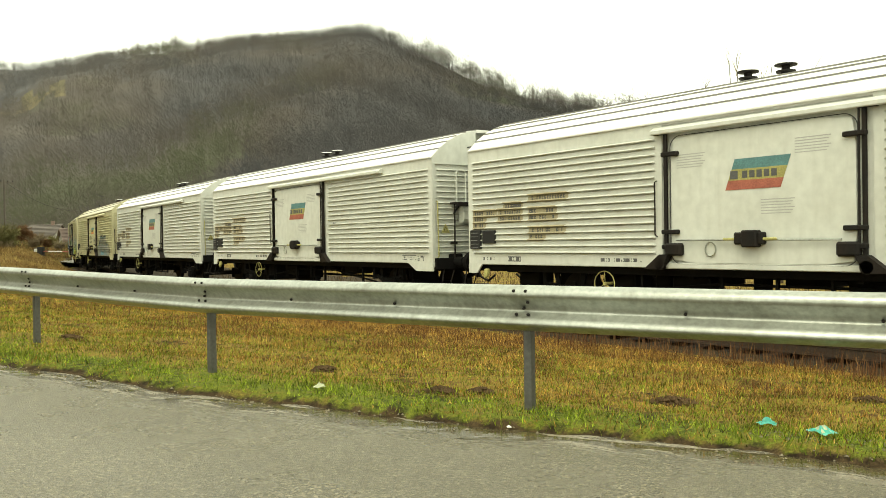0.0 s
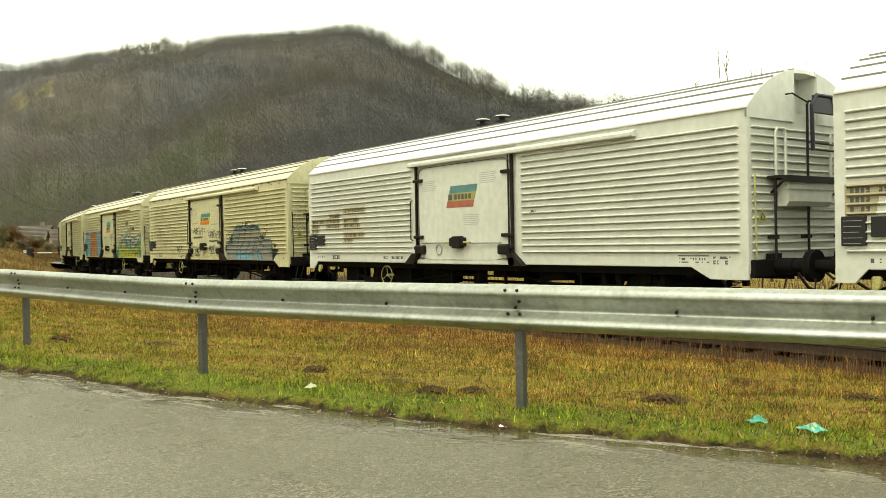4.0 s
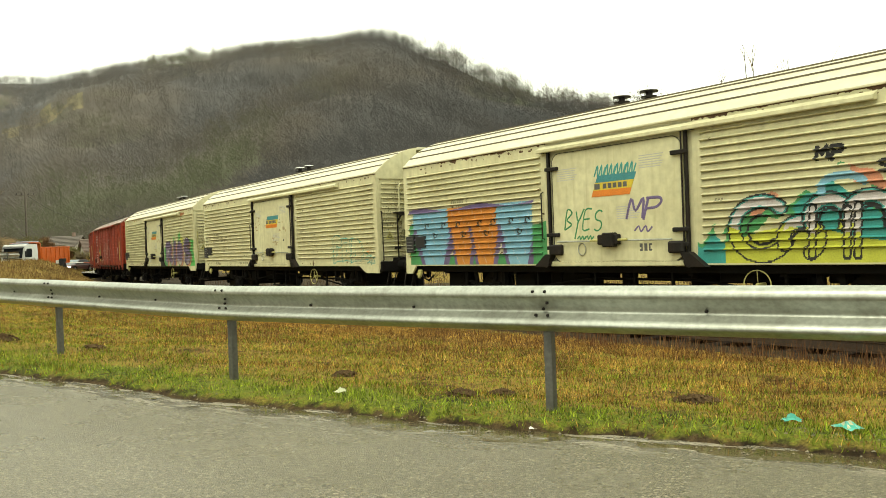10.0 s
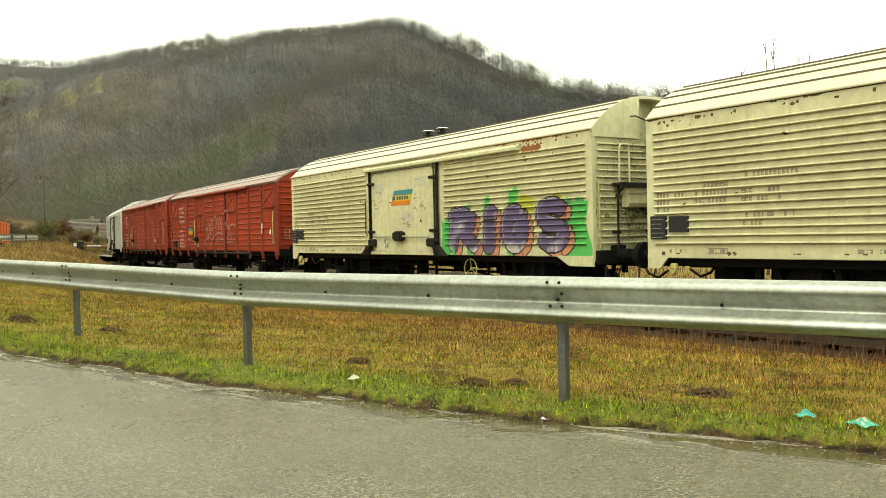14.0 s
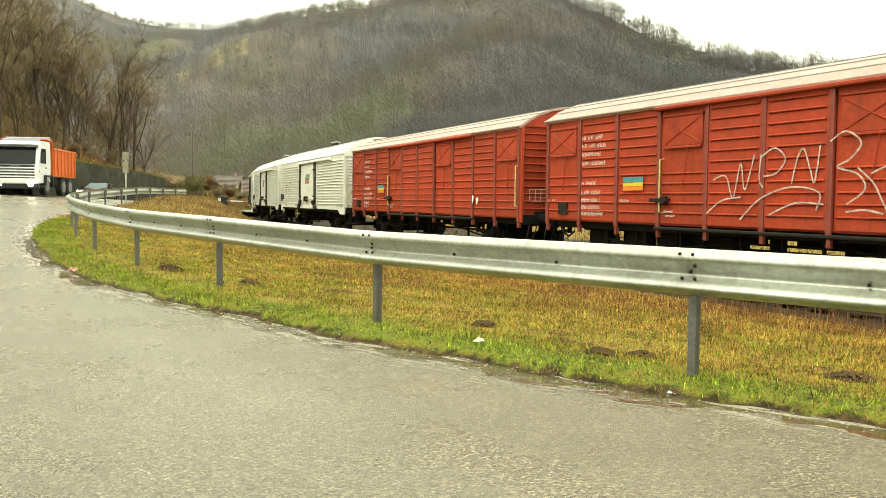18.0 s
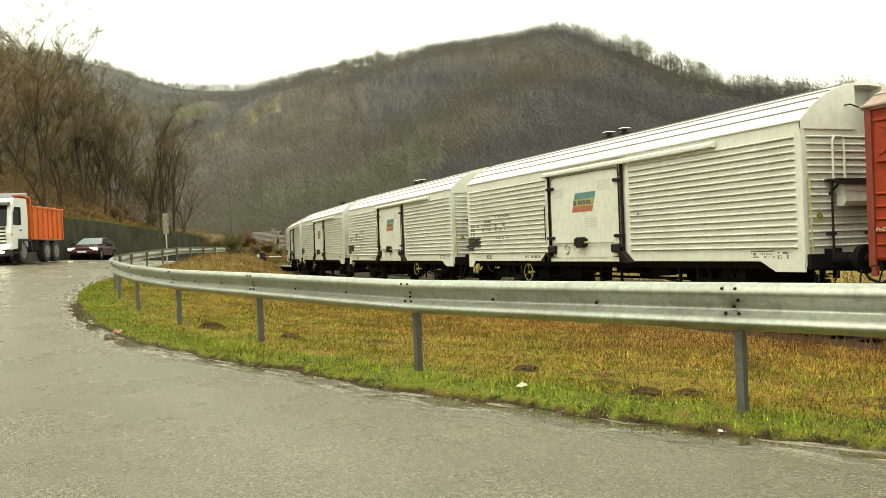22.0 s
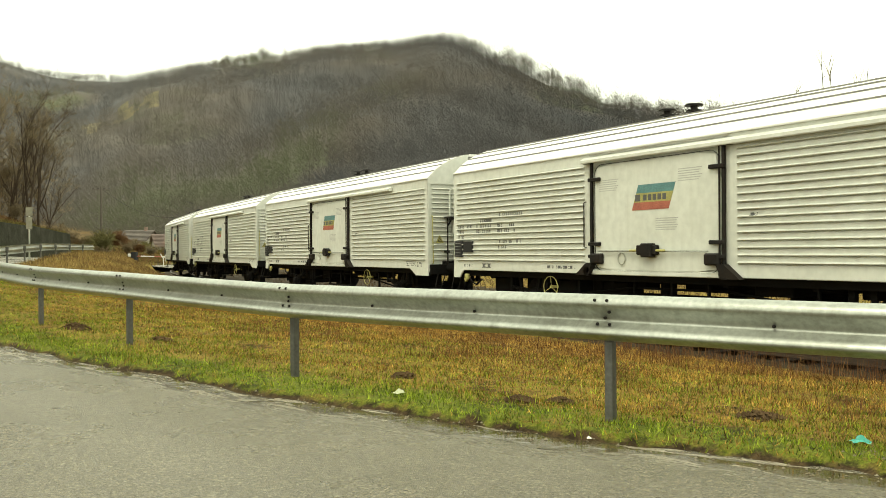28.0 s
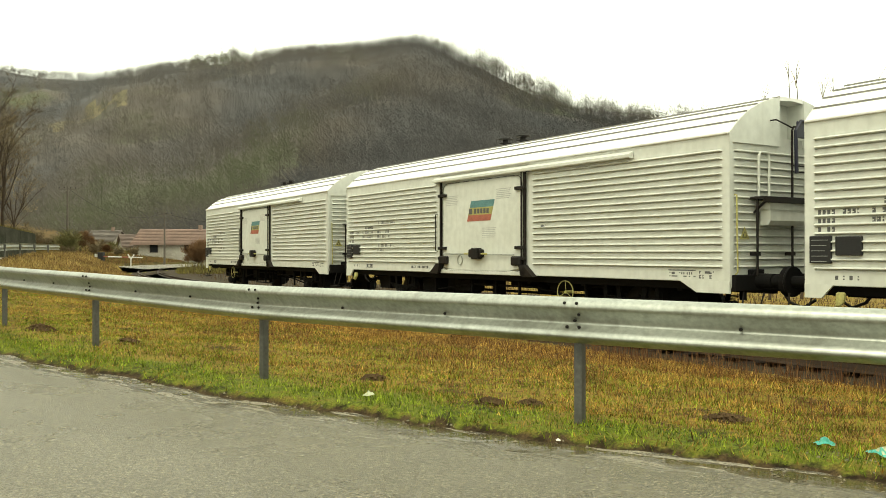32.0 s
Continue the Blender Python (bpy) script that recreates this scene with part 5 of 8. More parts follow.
def corner_table(x, z, idx, ink):
    """The ruled load table by the front corner."""
    for i in range(5):
        idx[(x > 5.2) & (x < 5.75) & (abs(z - 1.22 + i * 0.045) < 0.004)] = ink
    idx[lettering(x, z, 5.22, 5.75, 1.10, 0.03, 3, 0.04) | lettering(x, z, 5.22, 5.7, 1.15, 0.03, 4, 0.04)] = ink
    idx[lettering(x, z, 5.83, 6.12, 1.09, 0.05, 6, 0.05) | lettering(x, z, 5.83, 6.12, 1.16, 0.05, 7, 0.05)] = ink
    idx[lettering(x, z, 2.0, 2.15, 2.03, 0.05, 8, 0.05)] = ink
    return idx


def rust_marks(x, z, idx, rust, seed, n=26):
    """Small rust spots, and a ragged line of it hanging from the eave."""
    r = random.Random(seed)
    for _ in range(n):
        cx, cz = r.uniform(-6.3, 6.3), r.choice((3.3, 3.28, 1.12, r.uniform(1.1, 3.3)))
        idx[blob(x, z, cx, cz, r.uniform(0.012, 0.045), r.uniform(0.010, 0.028))] = rust
    hang = 0.045 * fbm(x, 0 * x, 2.1, seed) + 0.035 * fbm(x, 0 * x, 9.0, seed + 1) + 0.02 * fbm(x, 0 * x, 31.0, seed)
    idx[z > 3.36 - np.clip(hang - (0.03 if seed > 9 else 0.0), 0, 1)] = rust
    return idx


def paint_plain(x, z):
    return corner_table(x, z, stencils(x, z, np.zeros(x.shape, int), 1), 1)


def paint_patched(x, z):
    return corner_table(x, z, stencils(x, z, np.zeros(x.shape, int), 1, 2), 1)


def curved(line, steps=4):
    """A smooth line through the points of a pen stroke."""
    if len(line) < 3:
        return line
    p = [line[0]] + list(line) + [line[-1]]
    out = []
    for a, b, c, d in zip(p, p[1:], p[2:], p[3:]):
        for i in range(steps):
            t = i / steps
            out.append(tuple(0.5 * (2 * b[n] + (c[n] - a[n]) * t + (2 * a[n] - 5 * b[n] + 4 * c[n] - d[n]) * t * t + (3 * b[n] - a[n] - 3 * c[n] + d[n]) * t ** 3) for n in (0, 1)))
    return out + [line[-1]]


def inside(x, z, ring):
    """Where (x, z) lies within a closed outline."""
    hit = np.zeros(x.shape, bool)
    for (ax, az), (bx, bz) in zip(ring, ring[1:] + ring[:1]):
        if az != bz:
            hit ^= ((az > z) != (bz > z)) & (x < (bx - ax) * (z - az) / (bz - az) + ax)
    return hit


def paint_dome(x, z):
    """Humped silver letters lined in petrol blue, gold drips and black splashes round them."""
    idx = rust_marks(x, z, stencils(x, z, np.zeros(x.shape, int), 1), 2, 5, 110)
    r = random.Random(6)
    for ring in ([(5.28, 1.46), (5.52, 1.40), (5.73, 1.37), (5.69, 1.25), (5.52, 1.17), (5.39, 1.06), (5.33, 1.05)],
                 [(2.05, 1.61), (2.22, 1.84), (2.35, 1.90), (2.33, 1.59)]):
        idx[inside(x, z, ring)] = 8
    body = inside(x, z, [(1.82, 1.58), (2.31, 1.58), (2.35, 1.80), (2.46, 2.00), (2.71, 2.10), (2.91, 2.03), (3.16, 2.09), (3.43, 2.06), (3.70, 2.09), (3.93, 2.03), (4.11, 2.11), (4.37, 2.06), (4.53, 1.87), (4.57, 1.64), (4.75, 1.66), (5.23, 1.67), (5.29, 1.46), (5.34, 1.06), (1.82, 1.05)])
    idx[body] = 4
    drip = np.sin(x * 23) + np.sin(x * 41 + 1) + 2.2 * (z - 1.98)
    idx[body & (z > 1.55) & (drip > 0.55) & (z < 2.02 + 0.1 * np.sin(x * 4))] = 5
    for ring in ([(2.57, 1.06), (2.65, 1.23), (2.96, 1.37), (3.04, 1.25), (3.28, 1.23), (3.43, 1.29), (3.55, 1.21), (3.78, 1.24), (3.94, 1.34), (3.85, 1.07)], [(4.23, 1.08), (4.26, 1.29), (4.43, 1.29), (4.63, 1.08)]):
        idx[inside(x, z, ring)] = 6
        for _ in range(34):
            cx, cz = r.uniform(min(p[0] for p in ring), max(p[0] for p in ring)), r.uniform(1.07, 1.28)
            spot = blob(x, z, cx, cz, 0.022, 0.018) & inside(x, z, ring)
            idx[spot] = 3
    for cx, cz in ((3.18, 1.59), (3.70, 1.60)):
        idx[blob(x, z, cx, cz, 0.085, 0.07)] = 6
        idx[blob(x, z, cx + 0.02, cz - 0.05, 0.06, 0.035)] = 3
    for line in ([(2.33, 1.57), (2.37, 1.83), (2.54, 2.04), (2.75, 2.11), (2.96, 2.05)],
                 [(2.62, 1.20), (2.87, 1.74), (2.96, 1.96), (3.16, 2.12), (3.35, 2.12), (3.49, 2.06)],
                 [(2.96, 1.42), (3.24, 1.63), (3.35, 1.90), (3.51, 2.06), (3.70, 2.10), (3.91, 2.04)],
                 [(3.43, 1.31), (3.70, 1.62), (3.82, 1.85), (3.93, 2.01), (4.15, 2.09), (4.37, 2.06), (4.51, 1.89), (4.56, 1.60)],
                 [(3.89, 1.21), (4.08, 1.61), (4.11, 1.72), (4.30, 1.72), (4.51, 1.57), (4.75, 1.45)],
                 [(1.82, 1.58), (2.33, 1.56)],
                 [(4.75, 1.66), (5.21, 1.67), (5.28, 1.55), (5.33, 1.07)]):
        idx[stroke(x, z, curved(line), 0.026)] = 3
    for line in ([(2.35, 1.42), (2.54, 1.68), (2.71, 1.77), (2.83, 1.74), (2.67, 1.31)],
                 [(4.08, 1.61), (4.22, 1.44), (4.44, 1.28), (4.62, 1.10)],
                 [(3.93, 1.38), (4.00, 1.34), (4.30, 1.31), (4.44, 1.29)],
                 [(2.96, 1.38), (3.04, 1.25), (3.24, 1.23), (3.41, 1.30)],
                 [(3.43, 1.33), (3.55, 1.22), (3.78, 1.25), (3.94, 1.34)],
                 [(1.83, 1.58), (1.85, 1.23)],
                 [(2.96, 1.36), (2.95, 1.09)],
                 [(3.43, 1.29), (3.41, 1.08)]):
        idx[stroke(x, z, curved(line), 0.018)] = 3
    for a in (2.71, 3.30, 3.72, 4.26):
        # shaded crowns of the humps
        idx[blob(x, z, a, 2.02, 0.12, 0.05)] = 7
    for cx, cz, rx, rz in ((5.52, 1.49, 0.086, 0.066), (4.85, 1.83, 0.055, 0.050), (4.74, 1.86, 0.035, 0.032), (4.97, 1.93, 0.043, 0.037), (4.81, 2.00, 0.035, 0.038), (4.93, 2.11, 0.043, 0.028), (4.66, 1.75, 0.118, 0.083), (2.11, 1.90, 0.051, 0.053), (2.05, 1.78, 0.027, 0.027), (2.00, 1.87, 0.024, 0.023), (2.99, 2.11, 0.102, 0.054), (2.82, 2.14, 0.031, 0.029), (3.16, 2.19, 0.035, 0.032), (3.47, 2.18, 0.110, 0.062), (3.70, 2.25, 0.043, 0.044), (3.95, 2.11, 0.102, 0.054), (4.11, 2.14, 0.027, 0.023), (3.78, 2.15, 0.027, 0.024), (1.78, 1.41, 0.071, 0.109), (5.39, 1.54, 0.035, 0.027), (5.66, 1.48, 0.024, 0.021), (5.77, 1.24, 0.035, 0.023)):
        idx[blob(x, z, cx, cz, rx, rz)] = 8
    idx[word(x, z, "KRIPS", -3.05, 1.32, 0.13, 0.2, 0.018)] = 8
    return idx


def paint_wild(x, z):
    """Blue and orange letters behind, green and yellow ones ahead."""
    idx = rust_marks(x, z, stencils(x, z, np.zeros(x.shape, int), 1), 2, 8, 100)
    rear = (x > -6.2) & (x < -1.66) & (z > 1.06) & (z < 2.32 + 0.05 * np.sin(x * 3))
    idx[rear & (z < 1.95 + 0.1 * np.sin(x * 4)) & ((x > -2.5) | (x < -5.4) | (z < 1.3))] = 3
    back = (x > -6.05) & (x < -2.05) & (z < 2.33)
    for x0, wd, ci in ((-5.9, 1.25, 4), (-4.6, 0.75, 5), (-3.9, 0.85, 5), (-2.95, 0.95, 4)):
        u = (x - x0) / wd
        taper = 0.2 + np.clip((z - 1.02) / 0.9, 0, 1) * 0.3
        shape = back & (u > 0.5 - taper - 0.05 - 0.12 * (z > 1.9)) & (u < 0.55 + taper + 0.1 * (z > 1.9)) & (z > 1.06)
        edge = back & (u > 0.44 - taper - 0.1) & (u < 0.61 + taper + 0.1) & (z > 1.06)
        idx[edge] = 6
        idx[shape] = ci
        idx[shape & (abs(np.sin(u * 9 + z * 7)) < 0.04)] = 10
        for j in range(3):
            cx, cz = x0 + wd * (0.3 + 0.25 * j), 1.95 - 0.22 * (j % 2)
            idx[stroke(x, z, arc(cx, cz, 0.06, 0.06, 0, 300, 6), 0.018)] = 7
    idx[rear & (z > 2.26) & (x < -2.0)] = 6
    idx[lettering(x, z, -4.6, -4.0, 2.42, 0.07, 31)] = 1
    # ahead
    f = (x > 1.66) & (x < 6.3) & (z > 1.06)
    top = 1.88 + 0.42 * np.exp(-((x - 4.0) / 0.75) ** 2) + 0.09 * np.sin(x * 5.1) + 0.06 * np.sin(x * 13 + 1) + 0.25 * np.exp(-((x - 6.1) / 0.3) ** 2)
    top = top - 0.5 * np.exp(-((x - 1.7) / 0.3) ** 2)
    halo = f & (z < top) & (fbm(x, z, 4.5, 3) > -0.28 - 0.5 * (1.7 - z))
    idx[halo] = 3
    idx[f & (z < top + 0.05) & (z > top - 0.16) & (np.sin(x * 4.3 + 2) > 0.55)] = 9
    idx[f & (z < top - 0.06) & (np.sin(x * 2.3 + z * 3) > 0.35)] = 12
    idx[f & (z < 1.47 + 0.12 * np.sin(x * 2.2 + 0.8)) & (x > 2.15) & (x < 5.7)] = 11
    idx[f & (z < 1.2) & (x > 5.3) & (np.sin(x * 11) > 0.1)] = 9
    bows = ((2.75, 1.58, 0.44, 45, 330), (3.35, 1.42, 0.26, -60, 200), (3.75, 1.7, 0.27, -30, 215), (4.3, 1.7, 0.28, -20, 200), (4.85, 1.62, 0.26, 0, 210), (5.35, 1.5, 0.3, 20, 260), (5.85, 1.72, 0.26, -40, 190))
    for cx, cz, r0, a0, a1 in bows:
        ring = arc(cx, cz, r0, r0 * 0.92, a0, a1, 14)
        idx[stroke(x, z, ring, 0.115)] = 7
        idx[stroke(x, z, ring, 0.088)] = 12
        idx[stroke(x, z, ring, 0.066)] = 10
        idx[stroke(x, z, ring, 0.088) & (z < 1.62 + 0.06 * np.sin(x * 7))] = 11
        idx[stroke(x, z, arc(cx, cz + 0.03, r0, r0 * 0.9, max(a0, 60), min(a1, 150), 8), 0.03)] = 10
        idx[stroke(x, z, arc(cx + 0.02, cz - 0.02, r0 * 0.55, r0 * 0.5, a0 + 20, a1 - 10, 9), 0.02)] = 7
    for x0, h in ((3.5, 0.75), (3.98, 0.7), (4.12, 0.75), (4.58, 0.66), (5.1, 0.6), (5.62, 0.55), (6.05, 0.6)):
        idx[stroke(x, z, [(x0, 1.16), (x0 + 0.03, 1.1 + h)], 0.06)] = 7
        idx[stroke(x, z, [(x0, 1.18), (x0 + 0.03, 1.08 + h)], 0.034)] = 10
        idx[stroke(x, z, [(x0, 1.18), (x0 + 0.015, 1.45)], 0.034)] = 11
    idx[stroke(x, z, arc(3.95, 2.1, 0.3, 0.16, 20, 200, 8), 0.055)] = 4
    idx[stroke(x, z, [(4.9, 1.3), (5.3, 1.22), (5.75, 1.3)], 0.03)] = 7
    idx[word(x, z, "MP", 3.6, 2.5, 0.22, 0.17, 0.03)] = 7
    idx[word(x, z, "SO~E", 4.42, 2.26, 0.2, 0.15, 0.024)] = 7
    return corner_table(x, z, idx, 1)


def paint_outline(x, z):
    """Faint teal outline letters near the front corner."""
    idx = corner_table(x, z, rust_marks(x, z, stencils(x, z, np.zeros(x.shape, int), 1), 2, 11, 110), 1)
    h = [[(3.98, 1.10), (4.01, 1.80), (4.08, 1.86), (4.21, 1.88), (4.43, 1.85)], [(4.04, 1.10), (4.0, 1.77)], [(4.04, 1.10), (4.2, 1.17), (4.5, 1.185)], [(4.17, 1.68), (4.22, 1.45), (4.16, 1.29), (4.24, 1.35), (4.23, 1.58), (4.26, 1.68)], [(4.24, 1.58), (4.38, 1.54), (4.5, 1.55)]]
    i_ = [[(4.5, 1.78), (4.51, 1.16)], [(4.5, 1.78), (4.72, 1.80), (4.94, 1.77)], [(4.94, 1.77), (4.96, 1.40), (4.99, 1.13)], [(4.74, 1.68), (4.75, 1.39), (4.69, 1.33)], [(4.63, 1.67), (4.82, 1.67)], [(4.51, 1.15), (4.75, 1.21), (4.99, 1.15)]]
    d = [[(5.05, 1.79), (5.01, 1.13)], [(5.05, 1.79), (5.30, 1.77), (5.54, 1.67), (5.66, 1.48), (5.65, 1.33), (5.56, 1.22)], [(5.01, 1.13), (5.20, 1.18), (5.54, 1.18)], [(5.23, 1.62), (5.23, 1.29)]]
    tag = [[(5.75, 1.38), (5.87, 1.36), (5.88, 1.31)], [(5.75, 1.21), (5.92, 1.22)], [(5.88, 1.28), (6.02, 1.33), (6.16, 1.25), (6.23, 1.13), (6.08, 1.12), (6.05, 1.20)], [(5.85, 1.12), (5.95, 1.16), (6.05, 1.08)]]
    for line in h + i_ + d + tag:
        idx[stroke(x, z, line, 0.011)] = 12
    idx[stroke(x, z, [(5.9, 1.42), (5.99, 1.43)], 0.015)] = 5
    idx[blob(x, z, 2.75, 1.12, 0.04, 0.1)] = 2
    return idx


def paint_purple(x, z):
    """Big purple letters edged in black and orange on green."""
    idx = rust_marks(x, z, stencils(x, z, np.zeros(x.shape, int), 1), 2, 14, 120)
    g = (x > 1.64) & (z > 0.9)
    # green behind, in sprayed columns
    for a, b, h in ((1.64, 1.98, 1.85), (2.62, 2.80, 2.16), (3.22, 3.44, 2.28), (4.02, 4.30, 2.42), (5.72, 6.32, 2.12)):
        idx[g & (x > a + 0.03 * np.sin(z * 9)) & (x < b + 0.05 * np.sin(z * 7 + a) - 0.10 * (z - 1.2) * (a > 5)) & (z < h + 0.05 * np.sin(x * 21))] = 3
    for a, b, h in ((4.35, 4.80, 2.26), (5.15, 5.62, 2.22), (2.1, 2.5, 2.02)):
        idx[g & (x > a) & (x < b) & (z < h + 0.04 * np.sin(x * 13)) & (z > 1.9)] = 11
    place = (("R", 2.10, 0.98, 0.66, 0.165), ("I", 3.22, 1.0, 0.66, 0.19), ("O", 3.95, 0.66, 0.66, 0.185), ("S", 4.93, 0.92, 0.78, 0.15))
    for c, x0, wd, tl, w in place:
        idx[word(x, z, c, x0 + 0.15, 1.19, wd, tl, w + 0.03)] = 7
        idx[word(x, z, c, x0 + 0.15, 1.19, wd, tl, w)] = 9
    idx[(np.abs(np.sin(x * 5.5 + z * 3.5)) < 0.07) & (idx == 9)] = 7
    for c, x0, wd, tl, w in place:
        body = word(x, z, c, x0, 1.27, wd, tl, w)
        idx[word(x, z, c, x0, 1.27, wd, tl, w + 0.032)] = 7
        idx[body] = 6
        pale = fbm(x, z, 3.1, x0) + 0.9 * (1.5 - z)
        idx[body & (pale > 0.25)] = 13
        idx[body & (pale > 0.62)] = 10
        idx[word(x, z, c, x0 - 0.04, 1.33, wd, tl, w - 0.06) & ~word(x, z, c, x0 - 0.02, 1.315, wd, tl, w - 0.06) & body] = 10
    idx[blob(x, z, 4.2, 1.60, 0.09, 0.14)] = 7
    idx[blob(x, z, 4.2, 1.60, 0.06, 0.11)] = 13
    idx[(abs(x - 3.42) < 0.22) & (abs(z - 1.79) < 0.022)] = 7
    idx[(x > 1.64) & (x < 2.2) & (z < 1.22) & (np.sin(x * 23 + z * 9) > 0.5)] = 3
    for cx, ln in ((4.55, 0.34), (4.68, 0.24), (4.82, 0.30), (4.95, 0.26), (5.05, 0.12)):
        idx[(abs(x - cx) < 0.05 + 0.05 * np.sin(z * 30)) & (z > 3.36 - ln)] = 2
    return idx


M_GRN = mat("green_spray_paint", (0.03, 0.22, 0.09), 0.5, vary=0.3, scale=4)
M_MGRN = mat("mid_green_spray_paint", (0.07, 0.30, 0.11), 0.5, vary=0.4, scale=4)
M_PINKW = mat("off_white_spray_paint", (0.58, 0.54, 0.54), 0.5, vary=0.3, scale=6)
M_LGRN = mat("light_green_spray_paint", (0.10, 0.48, 0.12), 0.5, vary=0.3, scale=4)
M_BLUE = mat("sky_blue_spray_paint", (0.22, 0.44, 0.58), 0.5, vary=0.3, scale=4)
M_PURP = mat("purple_spray_paint", (0.155, 0.115, 0.25), 0.5, vary=0.4, scale=4)
M_FORANGE = mat("faded_orange_spray_paint", (0.60, 0.235, 0.045), 0.5, vary=0.35, scale=5)
M_LILAC = mat("lilac_spray_paint", (0.34, 0.29, 0.44), 0.5, vary=0.4, scale=5)
M_RUSTO = mat("orange_running_rust", (0.30, 0.115, 0.035), 0.85, vary=0.5, scale=7, fine=40)
M_SPRAYK = mat("black_spray_paint", (0.012, 0.012, 0.014), 0.5, vary=0.2)
M_SILV = mat("silver_spray_paint", (0.30, 0.30, 0.27), 0.45, vary=0.35, scale=5)
M_SALM = mat("salmon_spray_paint", (0.60, 0.26, 0.16), 0.5, vary=0.3, scale=4)
M_WSPR = mat("white_spray_paint", (0.75, 0.74, 0.70), 0.5, vary=0.2)
M_YSPR = mat("yellow_green_spray_paint", (0.50, 0.52, 0.07), 0.5, vary=0.3, scale=4)
M_TSPR = mat("teal_spray_paint", (0.04, 0.29, 0.27), 0.5, vary=0.3, scale=4)
M_NAVY = mat("petrol_blue_spray_paint", (0.015, 0.11, 0.15), 0.5, vary=0.3, scale=4)
M_OLIVE = mat("dull_gold_spray_paint", (0.38, 0.31, 0.10), 0.5, vary=0.3, scale=4)

SCHEMES = {
    "patched": (M_WHITE, M_ROOF, paint_patched, [M_WHITE, M_INK, M_PATCH]),
    "plain": (M_WHITE, M_ROOF, paint_plain, [M_WHITE, M_INK]),
    "dome": (M_CREAM, M_ROOFC, paint_dome, [M_CREAM, M_INKF, M_RUSTP, M_NAVY, M_SILV, M_OLIVE, M_BLUE, M_NAVY, M_SPRAYK]),
    "wild": (M_CREAM, M_ROOFC, paint_wild, [M_CREAM, M_INKF, M_RUSTP, M_MGRN, M_BLUE, M_FORANGE, M_PURP, M_SPRAYK, M_SPRAYK, M_SALM, M_PINKW, M_YSPR, M_TSPR]),
    "outline": (M_CREAM, M_ROOFC, paint_outline, [M_CREAM, M_INKF, M_RUSTP, M_GRN, M_BLUE, M_OPAINT, M_PURP, M_SPRAYK, M_SPRAYK, M_SALM, M_WSPR, M_YSPR, M_TSPR]),
    "purple": (M_CREAM, M_ROOFC, paint_purple, [M_CREAM, M_INKF, M_RUSTO, M_LGRN, M_BLUE, M_OPAINT, M_PURP, M_SPRAYK, M_SPRAYK, M_SALM, M_PINKW, M_YSPR, M_TSPR, M_LILAC]),
}


REAR_TEXT = ((-6.25, -4.8), (-4.65, -3.65), (-3.0, -2.0))
FRONT_TEXT = ((1.95, 2.2), (5.15, 6.2))


def ribbed_panel(x0, x1, z0, z1, ribs, mats, paint=None, step=0.6, proud=0.046, margin=0.16, half=0.017, zones=None):
    """Pressed sheet with horizontal ribs on the side y = 0, facing -y; paint picks the colour of each small face."""
    foot = np.linspace(z0, ribs[0] - 0.036, 11)
    zs, hs = list(foot), [0] * len(foot)
    for r in ribs:
        # a folded ledge; the narrow groove below is added to make a shade line
        zs += [r - half * 0.75 - 0.018, r - half * 0.75 - 0.016, r - half * 0.75 - 0.001, r - half * 0.3, r, r + half * 0.3, r + half * 1.5, r + 0.042, r + 0.058, r + 0.074]
        hs += [0, -0.55, -0.55, 0.92, 1, 0.97, 0, 0, 0, 0]
    zs += list(np.linspace(ribs[-1] + 0.09, z1, 18))
    hs += [0] * 18
    zs, hs = np.array(zs), np.array(hs) * proud
    keep = np.argsort(zs)
    zs, hs = zs[keep], hs[keep]
    n = max(4, int((x1 - x0) / step))
    xs = np.linspace(x0, x1, n)
    if zones:
        # close steps only where there is lettering
        xs = xs[sum(((xs > a) & (xs < b)).astype(int) for a, b in zones) > 0]
        xs = np.concatenate([xs, np.linspace(x0, x1, 20)])
    xs = np.unique(np.concatenate([xs, [x0 + margin * 0.8, x0 + margin, x1 - margin, x1 - margin * 0.8]]))
    Z, X = np.meshgrid(zs, xs, indexing="ij")
    mask = (X > x0 + margin - 1e-6) & (X < x1 - margin + 1e-6)
    Y = -hs[:, None] * mask
    faces = grid_faces(len(zs), len(xs))
    verts = np.stack([X.ravel(), Y.ravel(), Z.ravel()], 1)
    idx = None
    if paint is not None:
        c = verts[faces].mean(1)
        idx = paint(c[:, 0], c[:, 2])
    return sheet("side_panel", verts.tolist(), faces.tolist(), mats, idx)


def arch(n=12, lift=0.0, wide=WIDE, eave=EAVE, peak=PEAK):
    """Half of the roof's outline from eave to eave, (y, z), with lapped seams."""
    rise = peak - eave
    R_ = (wide * wide + rise * rise) / (2 * rise)
    a0 = math.asin(wide / R_)
    out = []
    for i in range(n + 1):
        a = -a0 + 2 * a0 * i / n
        out.append(((R_ + lift) * math.sin(a), peak - R_ + (R_ + lift) * math.cos(a)))
    return out


